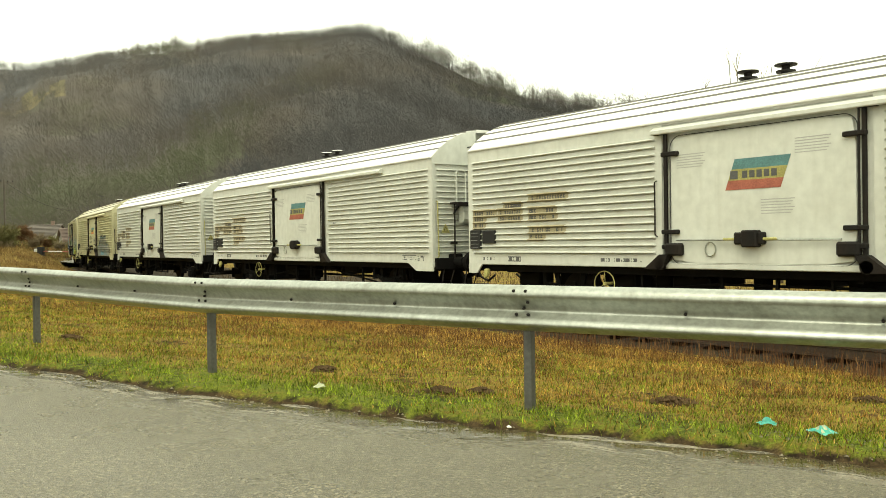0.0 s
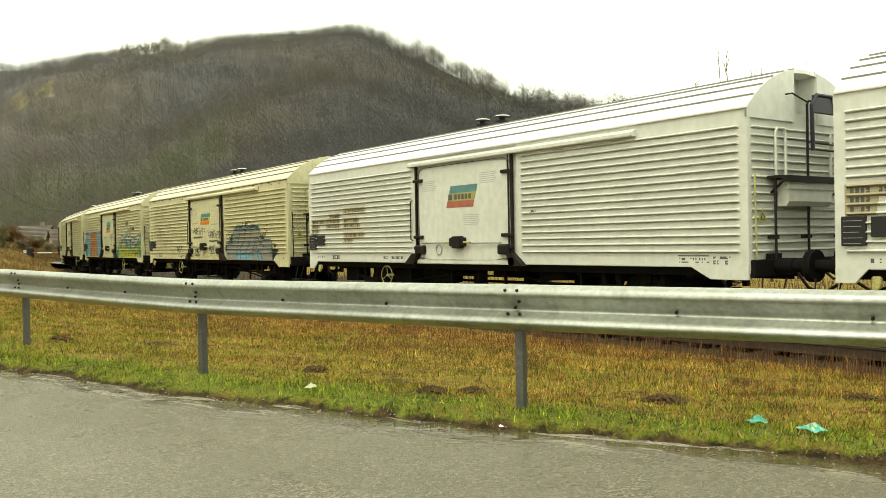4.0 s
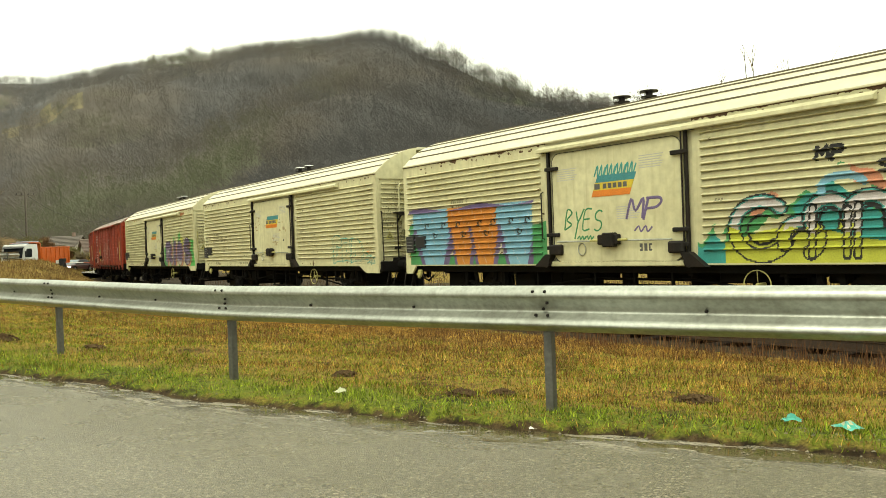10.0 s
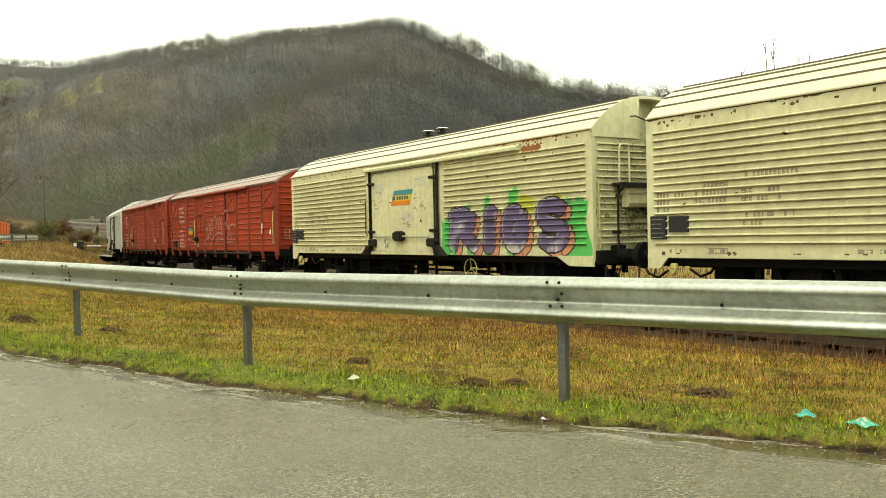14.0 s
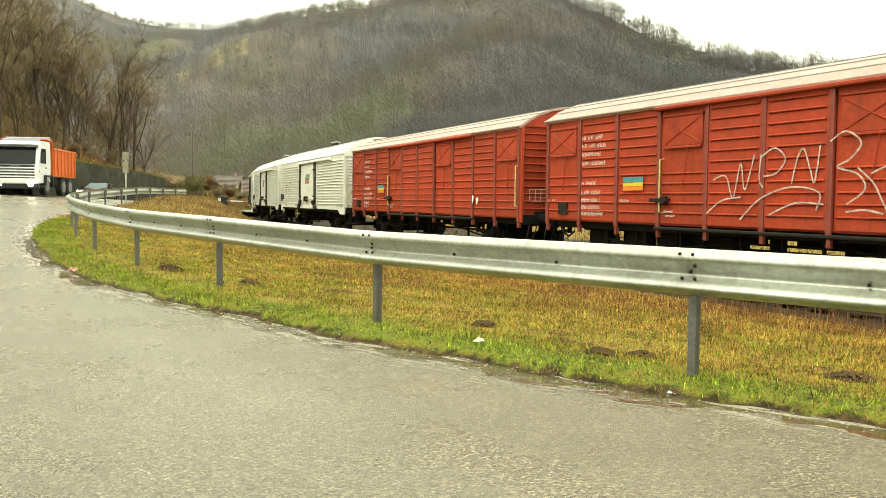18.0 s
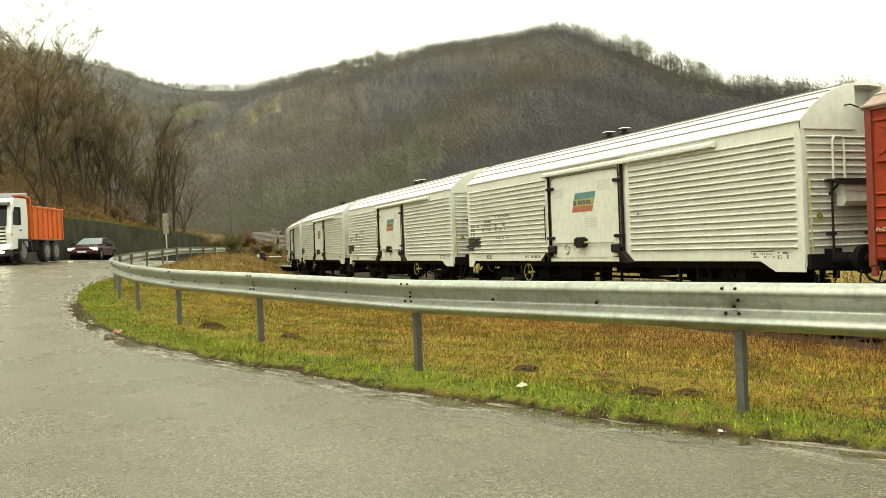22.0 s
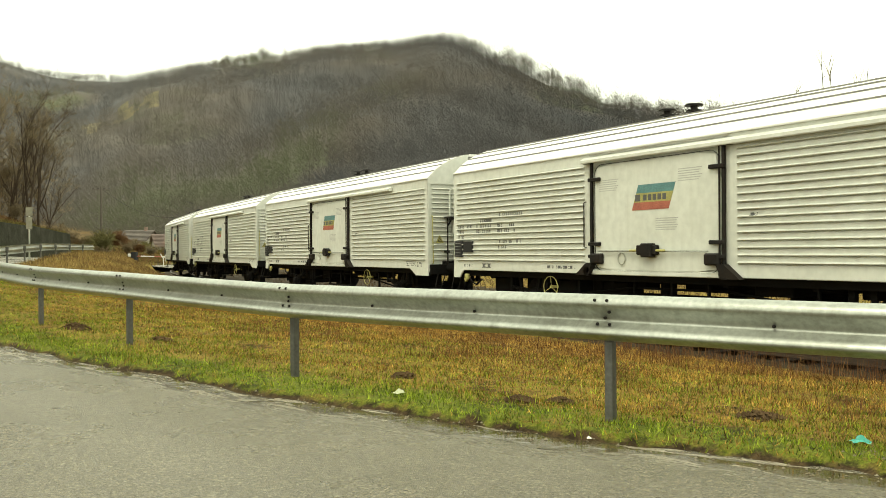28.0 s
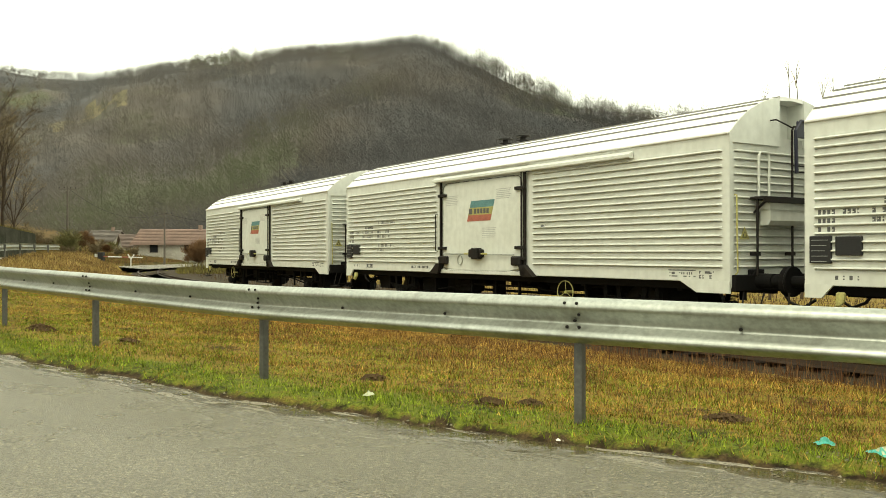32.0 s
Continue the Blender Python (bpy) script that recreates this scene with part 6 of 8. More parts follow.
def roof_mesh(mats, wide, eave, peak, half, n=10, step=0.02, over=0.0):
    base = arch(n, 0, wide, eave, peak)
    line = []
    for i in range(n):
        (y0, za), (y1, zb) = base[i], base[i + 1]
        up0, up1 = (step, 0.0) if i < n // 2 else (0.0, step)
        line += [(y0, za + up0), (y1, zb + up1)]
    s = Shape()
    top = line
    under = [(y * 0.985, z - 0.05) for y, z in reversed(base)]
    s.prism_x(top + under, -half - over, half + over)
    # eave gutter strip
    for sd in (-1, 1):
        s.box(-half - over, half + over, sd * wide - 0.03, sd * wide + 0.03, eave - 0.015, eave + 0.02, 0.006)
    return s.mesh("roof", mats)


def roof_seams(w, material, key, wide, eave, peak, half, n=10, step=0.02):
    base = arch(n, 0, wide, eave, peak)
    strip = shared(("seam", key), lambda: Shape().box(-half, half, -0.006, 0.006, -0.01, step + 0.004).mesh("roof_seam", [M_SEAM]))
    for i in range(1, n):
        if i != n // 2:
            o = part("roof_seam", strip, material, w)
            o.location = (0, *base[i])


def gable_mesh(side):
    """One ear of the arched gable beside the notch."""
    s = Shape()
    ys = sorted([(y, z) for y, z in arch(24) if side * y > 0.31], key=lambda p: side * p[0])
    s.prism_x([(side * 0.30, EAVE - 0.14), (side * 0.30, PEAK - 0.02)] + ys + [(side * WIDE, EAVE - 0.14)], HALF - 0.03, HALF + 0.006)
    return s.mesh("gable", [M_WHITE])


def notch_mesh():
    s = Shape()
    s.prism_x([(-0.32, EAVE - 0.2), (0.32, EAVE - 0.2), (0.32, PEAK - 0.03), (0.30, PEAK - 0.03), (0.30, EAVE - 0.14), (-0.30, EAVE - 0.14), (-0.30, PEAK - 0.03), (-0.32, PEAK - 0.03)], HALF - 0.3, HALF - 0.031)
    s.box(HALF - 0.32, HALF - 0.30, -0.32, 0.32, EAVE - 0.2, PEAK - 0.03)
    return s.mesh("roof_notch", [M_WHITE])


def end_grime(x, z):
    """Soot below the equipment box and moss-dark runs from the roof notch."""
    rnd = np.random.RandomState(3)
    thick = 0.95 * np.exp(-((x + 0.2) / 0.5) ** 2 - ((z - 1.78) / 0.34) ** 2) + 0.5 * np.exp(-((x + 0.05) / 0.35) ** 2 - ((z - 3.2) / 0.3) ** 2)
    thick = thick * (0.75 + 0.8 * fbm(x, z, 5.0, 4)) + 0.10 * (fbm(x * 3, z, 2.0, 8) > 0.1)
    hit = rnd.uniform(0, 1, x.shape) < thick
    return hit.astype(int)


def end_wall(w, paint_m, turn):
    m = Matrix.Rotation(turn, 4, "Z")
    dirty = paint_m is M_CREAM and turn == 0
    wall = part("end_wall", shared(("end", dirty), lambda: ribbed_panel(-WIDE + 0.02, WIDE - 0.02, 1.05, EAVE, RIBS, [M_WHITE, M_SOOT], end_grime if dirty else None, 0.014 if dirty else 1.0, 0.036, 0.14)), paint_m, w)
    wall.matrix_basis = m @ Matrix.Translation((HALF - 0.03, 0, 0)) @ Matrix.Rotation(math.pi / 2, 4, "Z")
    for sd in (-1, 1):
        o = part("corner_post", shared(("cpost", sd), lambda: Shape().box(HALF - 0.10, HALF, min(sd * (WIDE - 0.004), sd * (WIDE - 0.09)), max(sd * (WIDE - 0.004), sd * (WIDE - 0.09)), 0.95, EAVE, 0.012).mesh("corner_post", [M_WHITE])), paint_m, w)
        o.matrix_basis = m
        o = part("gable", shared(("gable", sd), lambda: gable_mesh(sd)), paint_m, w)
        o.matrix_basis = m
    o = part("roof_notch", shared("notch", notch_mesh), paint_m, w)
    o.matrix_basis = m


def wheelset_mesh():
    s = Shape()
    for sd in (-1, 1):
        s.disc((0, sd * 0.75, 0), "y", [(-0.066, 0.10), (-0.066, 0.455), (0.066, 0.46), (0.066, 0.10)], 28)
        s.disc((0, sd * 0.695, 0), "y", [(-0.014, 0.45), (-0.014, 0.487), (0.014, 0.487), (0.014, 0.45)], 28)
        for a in range(6):
            t = a * math.pi / 3
            s.box(math.cos(t) * 0.27 - 0.03, math.cos(t) * 0.27 + 0.03, sd * 0.82 - 0.02, sd * 0.82 + 0.02, math.sin(t) * 0.27 - 0.03, math.sin(t) * 0.27 + 0.03)
    s.tube([(0, -1.0, 0), (0, 1.0, 0)], 0.08, 12)
    return s.mesh("wheelset", [M_IRON])


def spring_mesh():
    """Leaf spring, axle box and guard on the near side of one axle, at y = 0."""
    s = Shape()
    for i in range(7):
        L_ = 0.62 - 0.075 * i
        s.prism([(-L_, 0.66 - i * 0.022 + 0.05 * (L_ / 0.62) ** 2), (0, 0.64 - i * 0.022), (L_, 0.66 - i * 0.022 + 0.05 * (L_ / 0.62) ** 2), (L_, 0.675 - i * 0.022 + 0.05 * (L_ / 0.62) ** 2), (0, 0.66 - i * 0.022), (-L_, 0.675 - i * 0.022 + 0.05 * (L_ / 0.62) ** 2)], -0.05, 0.05)
    s.box(-0.14, 0.14, -0.12, 0.10, 0.33, 0.58, 0.03)
    s.disc((0, -0.13, 0.46), "y", [(-0.02, 0.06), (-0.02, 0.09), (0.02, 0.10)], 12)
    for sd in (-1, 1):
        s.box(sd * 0.62 - 0.05, sd * 0.62 + 0.05, -0.05, 0.05, 0.62, 1.0, 0.01)
        s.prism([(sd * 0.17, 0.28), (sd * 0.22, 0.28), (sd * 0.42, 0.98), (sd * 0.30, 0.98)], -0.02, 0.02)
    return s.mesh("axle_spring", [M_BLACK])


def underframe_mesh():
    s = Shape()
    for sd in (-1, 1):
        s.box(-HALF, HALF, sd * 1.22 - 0.04, sd * 1.22 + 0.04, 0.90, 1.06, 0.012)
        s.box(-HALF, HALF, sd * 0.4 - 0.05, sd * 0.4 + 0.05, 0.84, 1.06)
    for x in (-5.2, -2.9, -1.3, 1.3, 2.9, 5.2):
        s.box(x - 0.05, x + 0.05, -1.2, 1.2, 0.86, 1.05)
    for sd in (-1, 1):
        s.box(sd * (HALF - 0.06) - 0.07, sd * (HALF - 0.06) + 0.13 if sd > 0 else sd * (HALF - 0.06) + 0.07, -1.4, 1.4, 0.90, 1.14, 0.01)
    s.disc((1.9, 0.35, 0.7), "x", [(-0.5, 0.10), (-0.48, 0.19), (0.48, 0.19), (0.5, 0.10)], 16)
    s.box(-1.9, -1.2, -0.9, -0.5, 0.6, 0.88, 0.03)
    rnd = random.Random(77)
    x = -5.6
    while x < 5.5:
        # tanks, cross beams and brake gear of uneven depth
        wide = rnd.uniform(0.12, 0.7)
        y = rnd.uniform(-1.0, -0.55)
        s.box(x, x + wide, y, y + rnd.uniform(0.2, 0.9), rnd.choice((0.55, 0.66, 0.74, 0.82)), 0.92, 0.02)
        x += wide + rnd.uniform(0.1, 0.5)
    s.tube([(-3.6, -0.2, 0.62), (3.6, -0.2, 0.62)], 0.03, 6)
    s.tube([(-3.4, -0.95, 0.52), (-1.0, -0.95, 0.78), (1.2, -0.95, 0.78), (3.4, -0.95, 0.52)], 0.022, 6)
    for x in (-3.35, 3.35, -4.65, 4.65):
        s.box(x - 0.05, x + 0.05, -0.85, -0.65, 0.25, 0.62, 0.02)
        s.box(x - 0.05, x + 0.05, 0.65, 0.85, 0.25, 0.62, 0.02)
    for x in (-0.8, 0.1, 0.9, 2.9, -2.3):
        s.box(x - 0.02, x + 0.02, -1.15, -1.1, 0.45, 0.9)
    s.box(-0.85, 0.95, -1.16, -1.1, 0.43, 0.47)
    return s.mesh("underframe", [M_BLACK])


def buffer_mesh():
    s = Shape()
    s.disc((0, 0, 0), "x", [(0, 0.15), (0.06, 0.15), (0.06, 0.11), (0.34, 0.11), (0.34, 0.085), (0.56, 0.085), (0.56, 0.22), (0.585, 0.225), (0.62, 0.19)], 20)
    s.box(0, 0.03, -0.18, 0.18, -0.17, 0.17, 0.01)
    return s.mesh("buffer", [M_BLACK])


def coupling_mesh():
    s = Shape()
    s.box(0, 0.25, -0.04, 0.04, -0.05, 0.05, 0.01)
    s.tube([(0.22, 0, 0.02), (0.32, 0, 0.05), (0.36, 0, -0.02), (0.30, 0, -0.08)], 0.032, 8)
    for y in (-0.09, 0.09):
        s.tube([(0.2, y, 0), (0.42, y, -0.18), (0.62, y, -0.1)], 0.02, 6)
    s.tube([(0.0, -0.35, -0.05), (0.2, -0.36, -0.3), (0.4, -0.33, -0.38), (0.6, -0.3, -0.25)], 0.025, 6)
    return s.mesh("coupling", [M_IRON])


def ladder_mesh():
    """Ladder to the platform; its inner stile runs on up and hooks over the roof's edge."""
    s = Shape()
    x = HALF + 0.1
    s.tube([(HALF, -0.95, 1.12), (x, -0.95, 1.16), (x, -0.95, 2.38)], 0.019, 6)
    s.tube([(HALF, -0.13, 1.12), (x, -0.13, 1.16), (x, -0.13, 3.52), (x, -0.09, 3.58), (x, 0.2, 3.58)], 0.019, 6)
    s.tube([(HALF, 0.76, 1.12), (x, 0.76, 1.16), (x, 0.76, 3.56), (x, 0.8, 3.62), (x, 1.05, 3.62)], 0.019, 6)
    for z in (1.32, 1.62, 1.92, 2.22):
        s.tube([(x, 0.76, z), (x, 1.18, z)], 0.014, 6)
    s.tube([(x, 1.18, 1.14), (x, 1.18, 2.5)], 0.016, 6)
    for z in (2.84, 2.94):
        s.tube([(x, -0.13, z), (x, 1.3, z - 0.02)], 0.013, 6)
    s.tube([(HALF, -0.52, 3.66), (x, -0.5, 3.66), (x, -0.13, 3.56)], 0.013, 6)
    s.box(HALF, x + 0.02, -1.0, -0.9, 1.46, 1.52).box(HALF, x + 0.02, -0.18, -0.08, 1.46, 1.52).box(HALF, x + 0.02, 0.71, 0.81, 1.46, 1.52)
    return s.mesh("ladder", [M_IRON])


def handwheel_mesh():
    s = Shape()
    s.tube([(0.22 * math.cos(a), 0, 0.22 * math.sin(a)) for a in np.linspace(0, 2 * math.pi, 25)], 0.009, 6)
    for a in (90, 210, 330):
        t = math.radians(a)
        s.tube([(0, 0.02, 0), (0.22 * math.cos(t), 0, 0.22 * math.sin(t))], 0.006, 6)
    s.disc((0, 0.02, 0), "y", [(-0.02, 0.02), (-0.02, 0.03), (0.16, 0.03)], 10)
    return s.mesh("handwheel", [M_YELLOW])


def vent_mesh():
    s = Shape()
    s.disc((0, 0, 0), "z", [(-0.1, 0.12), (0.05, 0.12), (0.05, 0.24), (0.07, 0.25), (0.085, 0.25), (0.09, 0.11), (0.18, 0.11), (0.18, 0.28), (0.20, 0.29), (0.225, 0.24)], 20)
    return s.mesh("roof_vent", [M_IRON])


DX, DZ0, DZ1 = 1.42, 1.13, 3.12


def door_mesh(mats, paint=None):
    """Plug door: a thick plate with rounded corners, its face a fine grid where it is painted."""
    n = 90 if paint else 8
    xs, zs = np.linspace(-DX, DX, n), np.linspace(DZ0, DZ1, 64 if paint else 6)
    Z, X = np.meshgrid(zs, xs, indexing="ij")
    c = 0.16
    ex, ez = np.maximum(abs(X) - (DX - c), 0), np.maximum(abs(Z - (DZ0 + DZ1) / 2) - ((DZ1 - DZ0) / 2 - c), 0)
    rr = np.hypot(ex, ez)
    k = np.where(rr > c, c / np.maximum(rr, 1e-6), 1)
    X2 = np.sign(X) * (np.minimum(abs(X), DX - c) + ex * k)
    zm = (DZ0 + DZ1) / 2
    Z2 = zm + np.sign(Z - zm) * (np.minimum(abs(Z - zm), (DZ1 - DZ0) / 2 - c) + ez * k)
    verts = np.stack([X2.ravel(), np.zeros(X.size), Z2.ravel()], 1)
    faces = grid_faces(len(zs), len(xs)).tolist()
    idx = [0] * len(faces)
    if paint:
        ctr = verts[np.array(faces)].mean(1)
        idx = paint(ctr[:, 0], ctr[:, 2]).tolist()
    r, q = len(zs), len(xs)
    rim = [i for i in range(q)] + [i * q + q - 1 for i in range(1, r)] + [(r - 1) * q + i for i in range(q - 2, -1, -1)] + [i * q for i in range(r - 2, 0, -1)]
    nv = len(verts)
    verts = verts.tolist() + [[verts[i][0], 0.07, verts[i][2]] for i in rim]
    for a in range(len(rim)):
        b = (a + 1) % len(rim)
        faces.append([rim[b], rim[a], nv + a, nv + b])
        idx.append(0)
    return sheet("door", verts, faces, mats, idx)


def door_tags_black(x, z):
    idx = np.zeros(x.shape, int)
    for a, b, c, d in ((-1.3, -0.75, 2.3, 2.75), (0.55, 1.15, 2.25, 2.75)):
        e = (x > a) & (x < b) & (z > c) & (z < d)
        idx[e & ((abs(x - a) < 0.02) | (abs(z - c) < 0.02) | (abs(x - b) < 0.02) | (np.sin(x * 40) * np.sin(z * 37) > 0.8))] = 2
    rnd = np.random.RandomState(8)
    idx[(rnd.uniform(0, 1, x.shape) < 0.30 * np.exp(-((z - DZ0) / 0.16) ** 2) + 0.25 * np.exp(-((x + DX) / 0.12) ** 2)) & (idx == 0)] = 2
    return idx


def door_tags_mixed(x, z):
    idx = np.zeros(x.shape, int)
    idx[lettering(x, z, 0.55, 1.0, 1.3, 0.1, 4, 0.1)] = 5
    return idx


def door_patches(x, z):
    idx = np.zeros(x.shape, int)
    r = random.Random(9)
    for a, b, c, d in ((-1.3, -0.8, 2.15, 2.75), (0.6, 1.1, 2.1, 2.85), (0.1, 0.4, 1.7, 2.0)):
        for _ in range(9):
            idx[blob(x, z, r.uniform(a, b), r.uniform(c, d), r.uniform(0.03, 0.14), r.uniform(0.01, 0.03))] = 1
    idx[blob(x, z, 0.85, 1.85, 0.05, 0.04)] = 2
    idx[blob(x, z, -0.3, 2.35, 0.25, 0.03) | blob(x, z, -0.1, 2.42, 0.12, 0.04)] = 3
    return idx


M_OLDP = mat("scraped_old_paint", (0.45, 0.36, 0.20), 0.7, vary=0.5, scale=8)
DOORS = {
    "dome": (door_tags_black, [M_CREAM, M_SPRAYK, M_OLDP]),
    "wild": (door_tags_mixed, [M_CREAM, M_INK, M_GRN, M_PURP, M_TSPR, M_INK]),
    "outline": (door_patches, [M_CREAM, M_OLDP, M_SPRAYK, M_OLDP]),
    "purple": (door_patches, [M_CREAM, M_OLDP, M_SPRAYK, M_RPAINT]),
}


SPRAYED = {
    "dome": (("ROPEIPS", -1.10, 1.93, 0.148, 0.21, 0.018, 0), ("~~~~", -1.15, 1.77, 0.25, 0.10, 0.017, 0), ("ROPEIPS", 0.42, 1.80, 0.145, 0.22, 0.018, 0), ("~~~~", 0.36, 1.63, 0.25, 0.10, 0.017, 0), ("ROPEI", -1.05, 1.22, 0.145, 0.18, 0.017, 0), ("~~~", -1.05, 1.15, 0.19, 0.07, 0.012, 0), ("ROPEI", 0.36, 1.33, 0.145, 0.18, 0.017, 0), ("~~~", 0.40, 1.22, 0.18, 0.08, 0.012, 0)),
    "wild": (("BYES", -1.15, 1.68, 0.26, 0.36, 0.016, 1), ("~~", -0.85, 1.5, 0.22, 0.1, 0.014, 1), ("MP", 0.3, 1.86, 0.42, 0.34, 0.026, 2), ("~", 0.45, 1.58, 0.4, 0.16, 0.016, 2), ("~~~~", -0.42, 2.5, 0.26, 0.4, 0.015, 3)),
}


def spray_tags(door, scheme):
    """Thin sprayed handwriting lying on the door's face."""
    for letters, x0, z0, wide, tall, w, ink in SPRAYED.get(scheme, ()):
        s = Shape()
        rnd = random.Random(len(letters) + int(x0 * 100))
        for i, c in enumerate(letters):
            lift = rnd.uniform(-0.08, 0.08) * (c != "~")
            for line in GLYPH[c]:
                pts = curved([(x0 + (i * 0.86 + px) * wide + 0.22 * pz * tall, z0 + (pz + lift) * tall) for px, pz in line])
                s.tube([(px, 0, pz) for px, pz in pts], w, 6)
        if letters == "ROPEIPS":
            for a, b in (((-0.12, 0.3), (-0.03, 0.36)), ((-0.12, 0.75), (-0.02, 0.6)), ((0.98, 0.7), (1.12, 0.95)), ((0.98, 0.45), (1.12, 0.3)), ((0.25, 1.25), (0.28, 1.3))):
                s.tube([(x0 + a[0], 0, z0 + a[1] * tall), (x0 + b[0], 0, z0 + b[1] * tall)], w, 6)
        o = part("spray_tag", s, (M_SPRAYK, M_GRN, M_PURP, M_TSPR)[ink], door, "handwritten spray-paint tag")
        o.matrix_basis = Matrix.Translation((0, -0.001, 0)) @ Matrix.Diagonal((1, 0.12, 1, 1))


def logo_mesh(kind):
    """Slanted flag of three stripes with an unlettered dark mark."""
    cols = {"new": [M_FTEAL, M_FYEL, M_FRED, M_INK], "old": [M_TEAL, M_YPAINT, M_OPAINT, M_INK]}[kind]
    s = Shape()
    sk = 0.16
    for i, (a, b) in enumerate(((0.40, 0.60), (0.18, 0.40), (0.0, 0.18))):
        s.prism([(a * sk * 1.6 - 0.42, a - 0.3), (0.42 + a * sk * 1.6, a - 0.3), (0.42 + b * sk * 1.6, b - 0.3), (b * sk * 1.6 - 0.42, b - 0.3)], -0.004, 0.0, i)
    s.box(-0.34, -0.22, -0.007, -0.004, -0.09, 0.07, 0, 3)
    for i in range(5):
        s.box(-0.15 + i * 0.11, -0.07 + i * 0.11, -0.007, -0.004, -0.08, 0.06, 0, 3)
    return s.mesh("logo", cols)


def reefer(k, scheme, wheel_x, label, logo="new"):
    paint_m, roof_m, paint, mats = SCHEMES[scheme]
    w = thing("refrigerated_wagon", label, "railway wagon", "wagons of the train", m=wagon_pose(k, 0))
    fine = 0.022
    ahead = 0.011 if scheme in ("dome", "wild", "purple", "outline") else fine
    y = -WIDE
    sh = shared
    core = sh("core", lambda: Shape().box(-HALF + 0.03, HALF - 0.1, -WIDE + 0.03, WIDE - 0.03, 1.04, EAVE).mesh("body", [M_WHITE]))
    part("body", core, paint_m, w)
    rear = sh(("rear", scheme), lambda: ribbed_panel(-HALF, -1.62, 1.05, EAVE, RIBS, mats, paint, 0.011 if scheme == "wild" else fine, zones=None if scheme in ("wild", "dome", "outline", "purple") else REAR_TEXT))
    o = part("side_panel", rear, None, w)
    o.location = (0, y, 0)
    front = sh(("front", scheme), lambda: ribbed_panel(1.62, HALF, 1.05, EAVE, RIBS, mats, paint, ahead, zones=None if scheme in ("wild", "dome", "outline", "purple") else FRONT_TEXT))
    o = part("side_panel", front, None, w)
    o.location = (0, y, 0)
    far = sh("far", lambda: ribbed_panel(-HALF, HALF, 1.05, EAVE, RIBS, [M_WHITE], None, 3.0))
    o = part("side_panel", far, paint_m, w)
    o.matrix_basis = Matrix.Translation((0, WIDE, 0)) @ Matrix.Rotation(math.pi, 4, "Z")
    # skirts at the corners
    sk = sh("skirt", lambda: Shape().prism([(-0.98, 1.06), (-0.62, 0.865), (0, 0.865), (0, 1.06)], -0.006, 0.03).mesh("skirt", [M_WHITE]))
    o = part("skirt", sk, paint_m, w)
    o.matrix_basis = Matrix.Translation((HALF, y, 0))
    sk2 = sh("skirt2", lambda: Shape().prism([(0.42, 1.06), (0.25, 0.865), (0, 0.865), (0, 1.06)], -0.006, 0.03).mesh("skirt", [M_WHITE]))
    o = part("skirt", sk2, paint_m, w)
    o.matrix_basis = Matrix.Translation((-HALF, y, 0))
    part("roof", sh("roof", lambda: roof_mesh([M_ROOF], WIDE, EAVE, PEAK, HALF - 0.012, 12)), roof_m, w)
    roof_seams(w, M_SEAM if roof_m is M_ROOF else M_SEAMC, "white", WIDE, EAVE, PEAK, HALF - 0.01, 12)
    end_wall(w, paint_m, 0)
    end_wall(w, paint_m, math.pi)
    # door, its frame and gear
    if scheme in DOORS:
        dp, dm = DOORS[scheme]
        door = part("door", sh(("door", scheme), lambda: door_mesh(dm, dp)), None, w)
    else:
        door = part("door", sh("door", lambda: door_mesh([M_WHITE])), paint_m, w)
    door.location = (0, y - 0.035, 0)
    spray_tags(door, scheme)
    o = part("logo", sh(("logo", logo), lambda: logo_mesh(logo)), None, door, "slanted striped flag logo")
    o.matrix_basis = Matrix.Translation((-0.04, -0.002, 2.45)) @ Matrix.Diagonal((1.02, 1, 0.62 if logo == "old" else 0.76, 1))
    lock = sh("lock", lambda: Shape().box(-0.26, 0.2, -0.11, 0, -0.09, 0.09, 0.02).box(-0.12, 0.12, -0.15, 0, -0.13, 0.12, 0.02).mesh("lock", [M_IRON]))
    o = part("lock", lock, None, door)
    o.location = (-0.02, 0, 1.50)
    bar = sh("lockbar", lambda: Shape().tube([(-1.3, -0.05, 1.49), (1.25, -0.05, 1.47)], 0.016, 6).mesh("lock_bar", [M_ZINC]))
    part("lock_bar", bar, None, door)
    for hx in (-0.36, 0.27):
        o = part("handle", sh("lockhandle", lambda: Shape().box(-0.10, 0.10, -0.10, -0.06, -0.02, 0.02, 0.01).mesh("handle", [M_YELLOW])), None, door, "yellow handle")
        o.location = (hx, 0, 1.49)
    ring = sh("ring", lambda: Shape().tube([(0.09 * math.cos(a), -0.02, 0.11 * math.sin(a)) for a in np.linspace(0, 6.2832, 15)], 0.010, 5).mesh("ring", [M_ZINC]))
    o = part("ring", ring, None, door)
    o.location = (-0.72, 0, 1.34)
    notice = sh("notice", lambda: notice_mesh())
    for nx, nz in ((-1.05, 2.72), (0.86, 2.78), (0.35, 1.95)):
        o = tagged(part("notice", notice, None, door), kind="stuff")
        o.location = (nx, -0.001, nz)
    seal = sh("seal", lambda: door_seal())
    o = part("door_seal", seal, None, w, "black rubber seal round the door")
    o.location = (0, y, 0)
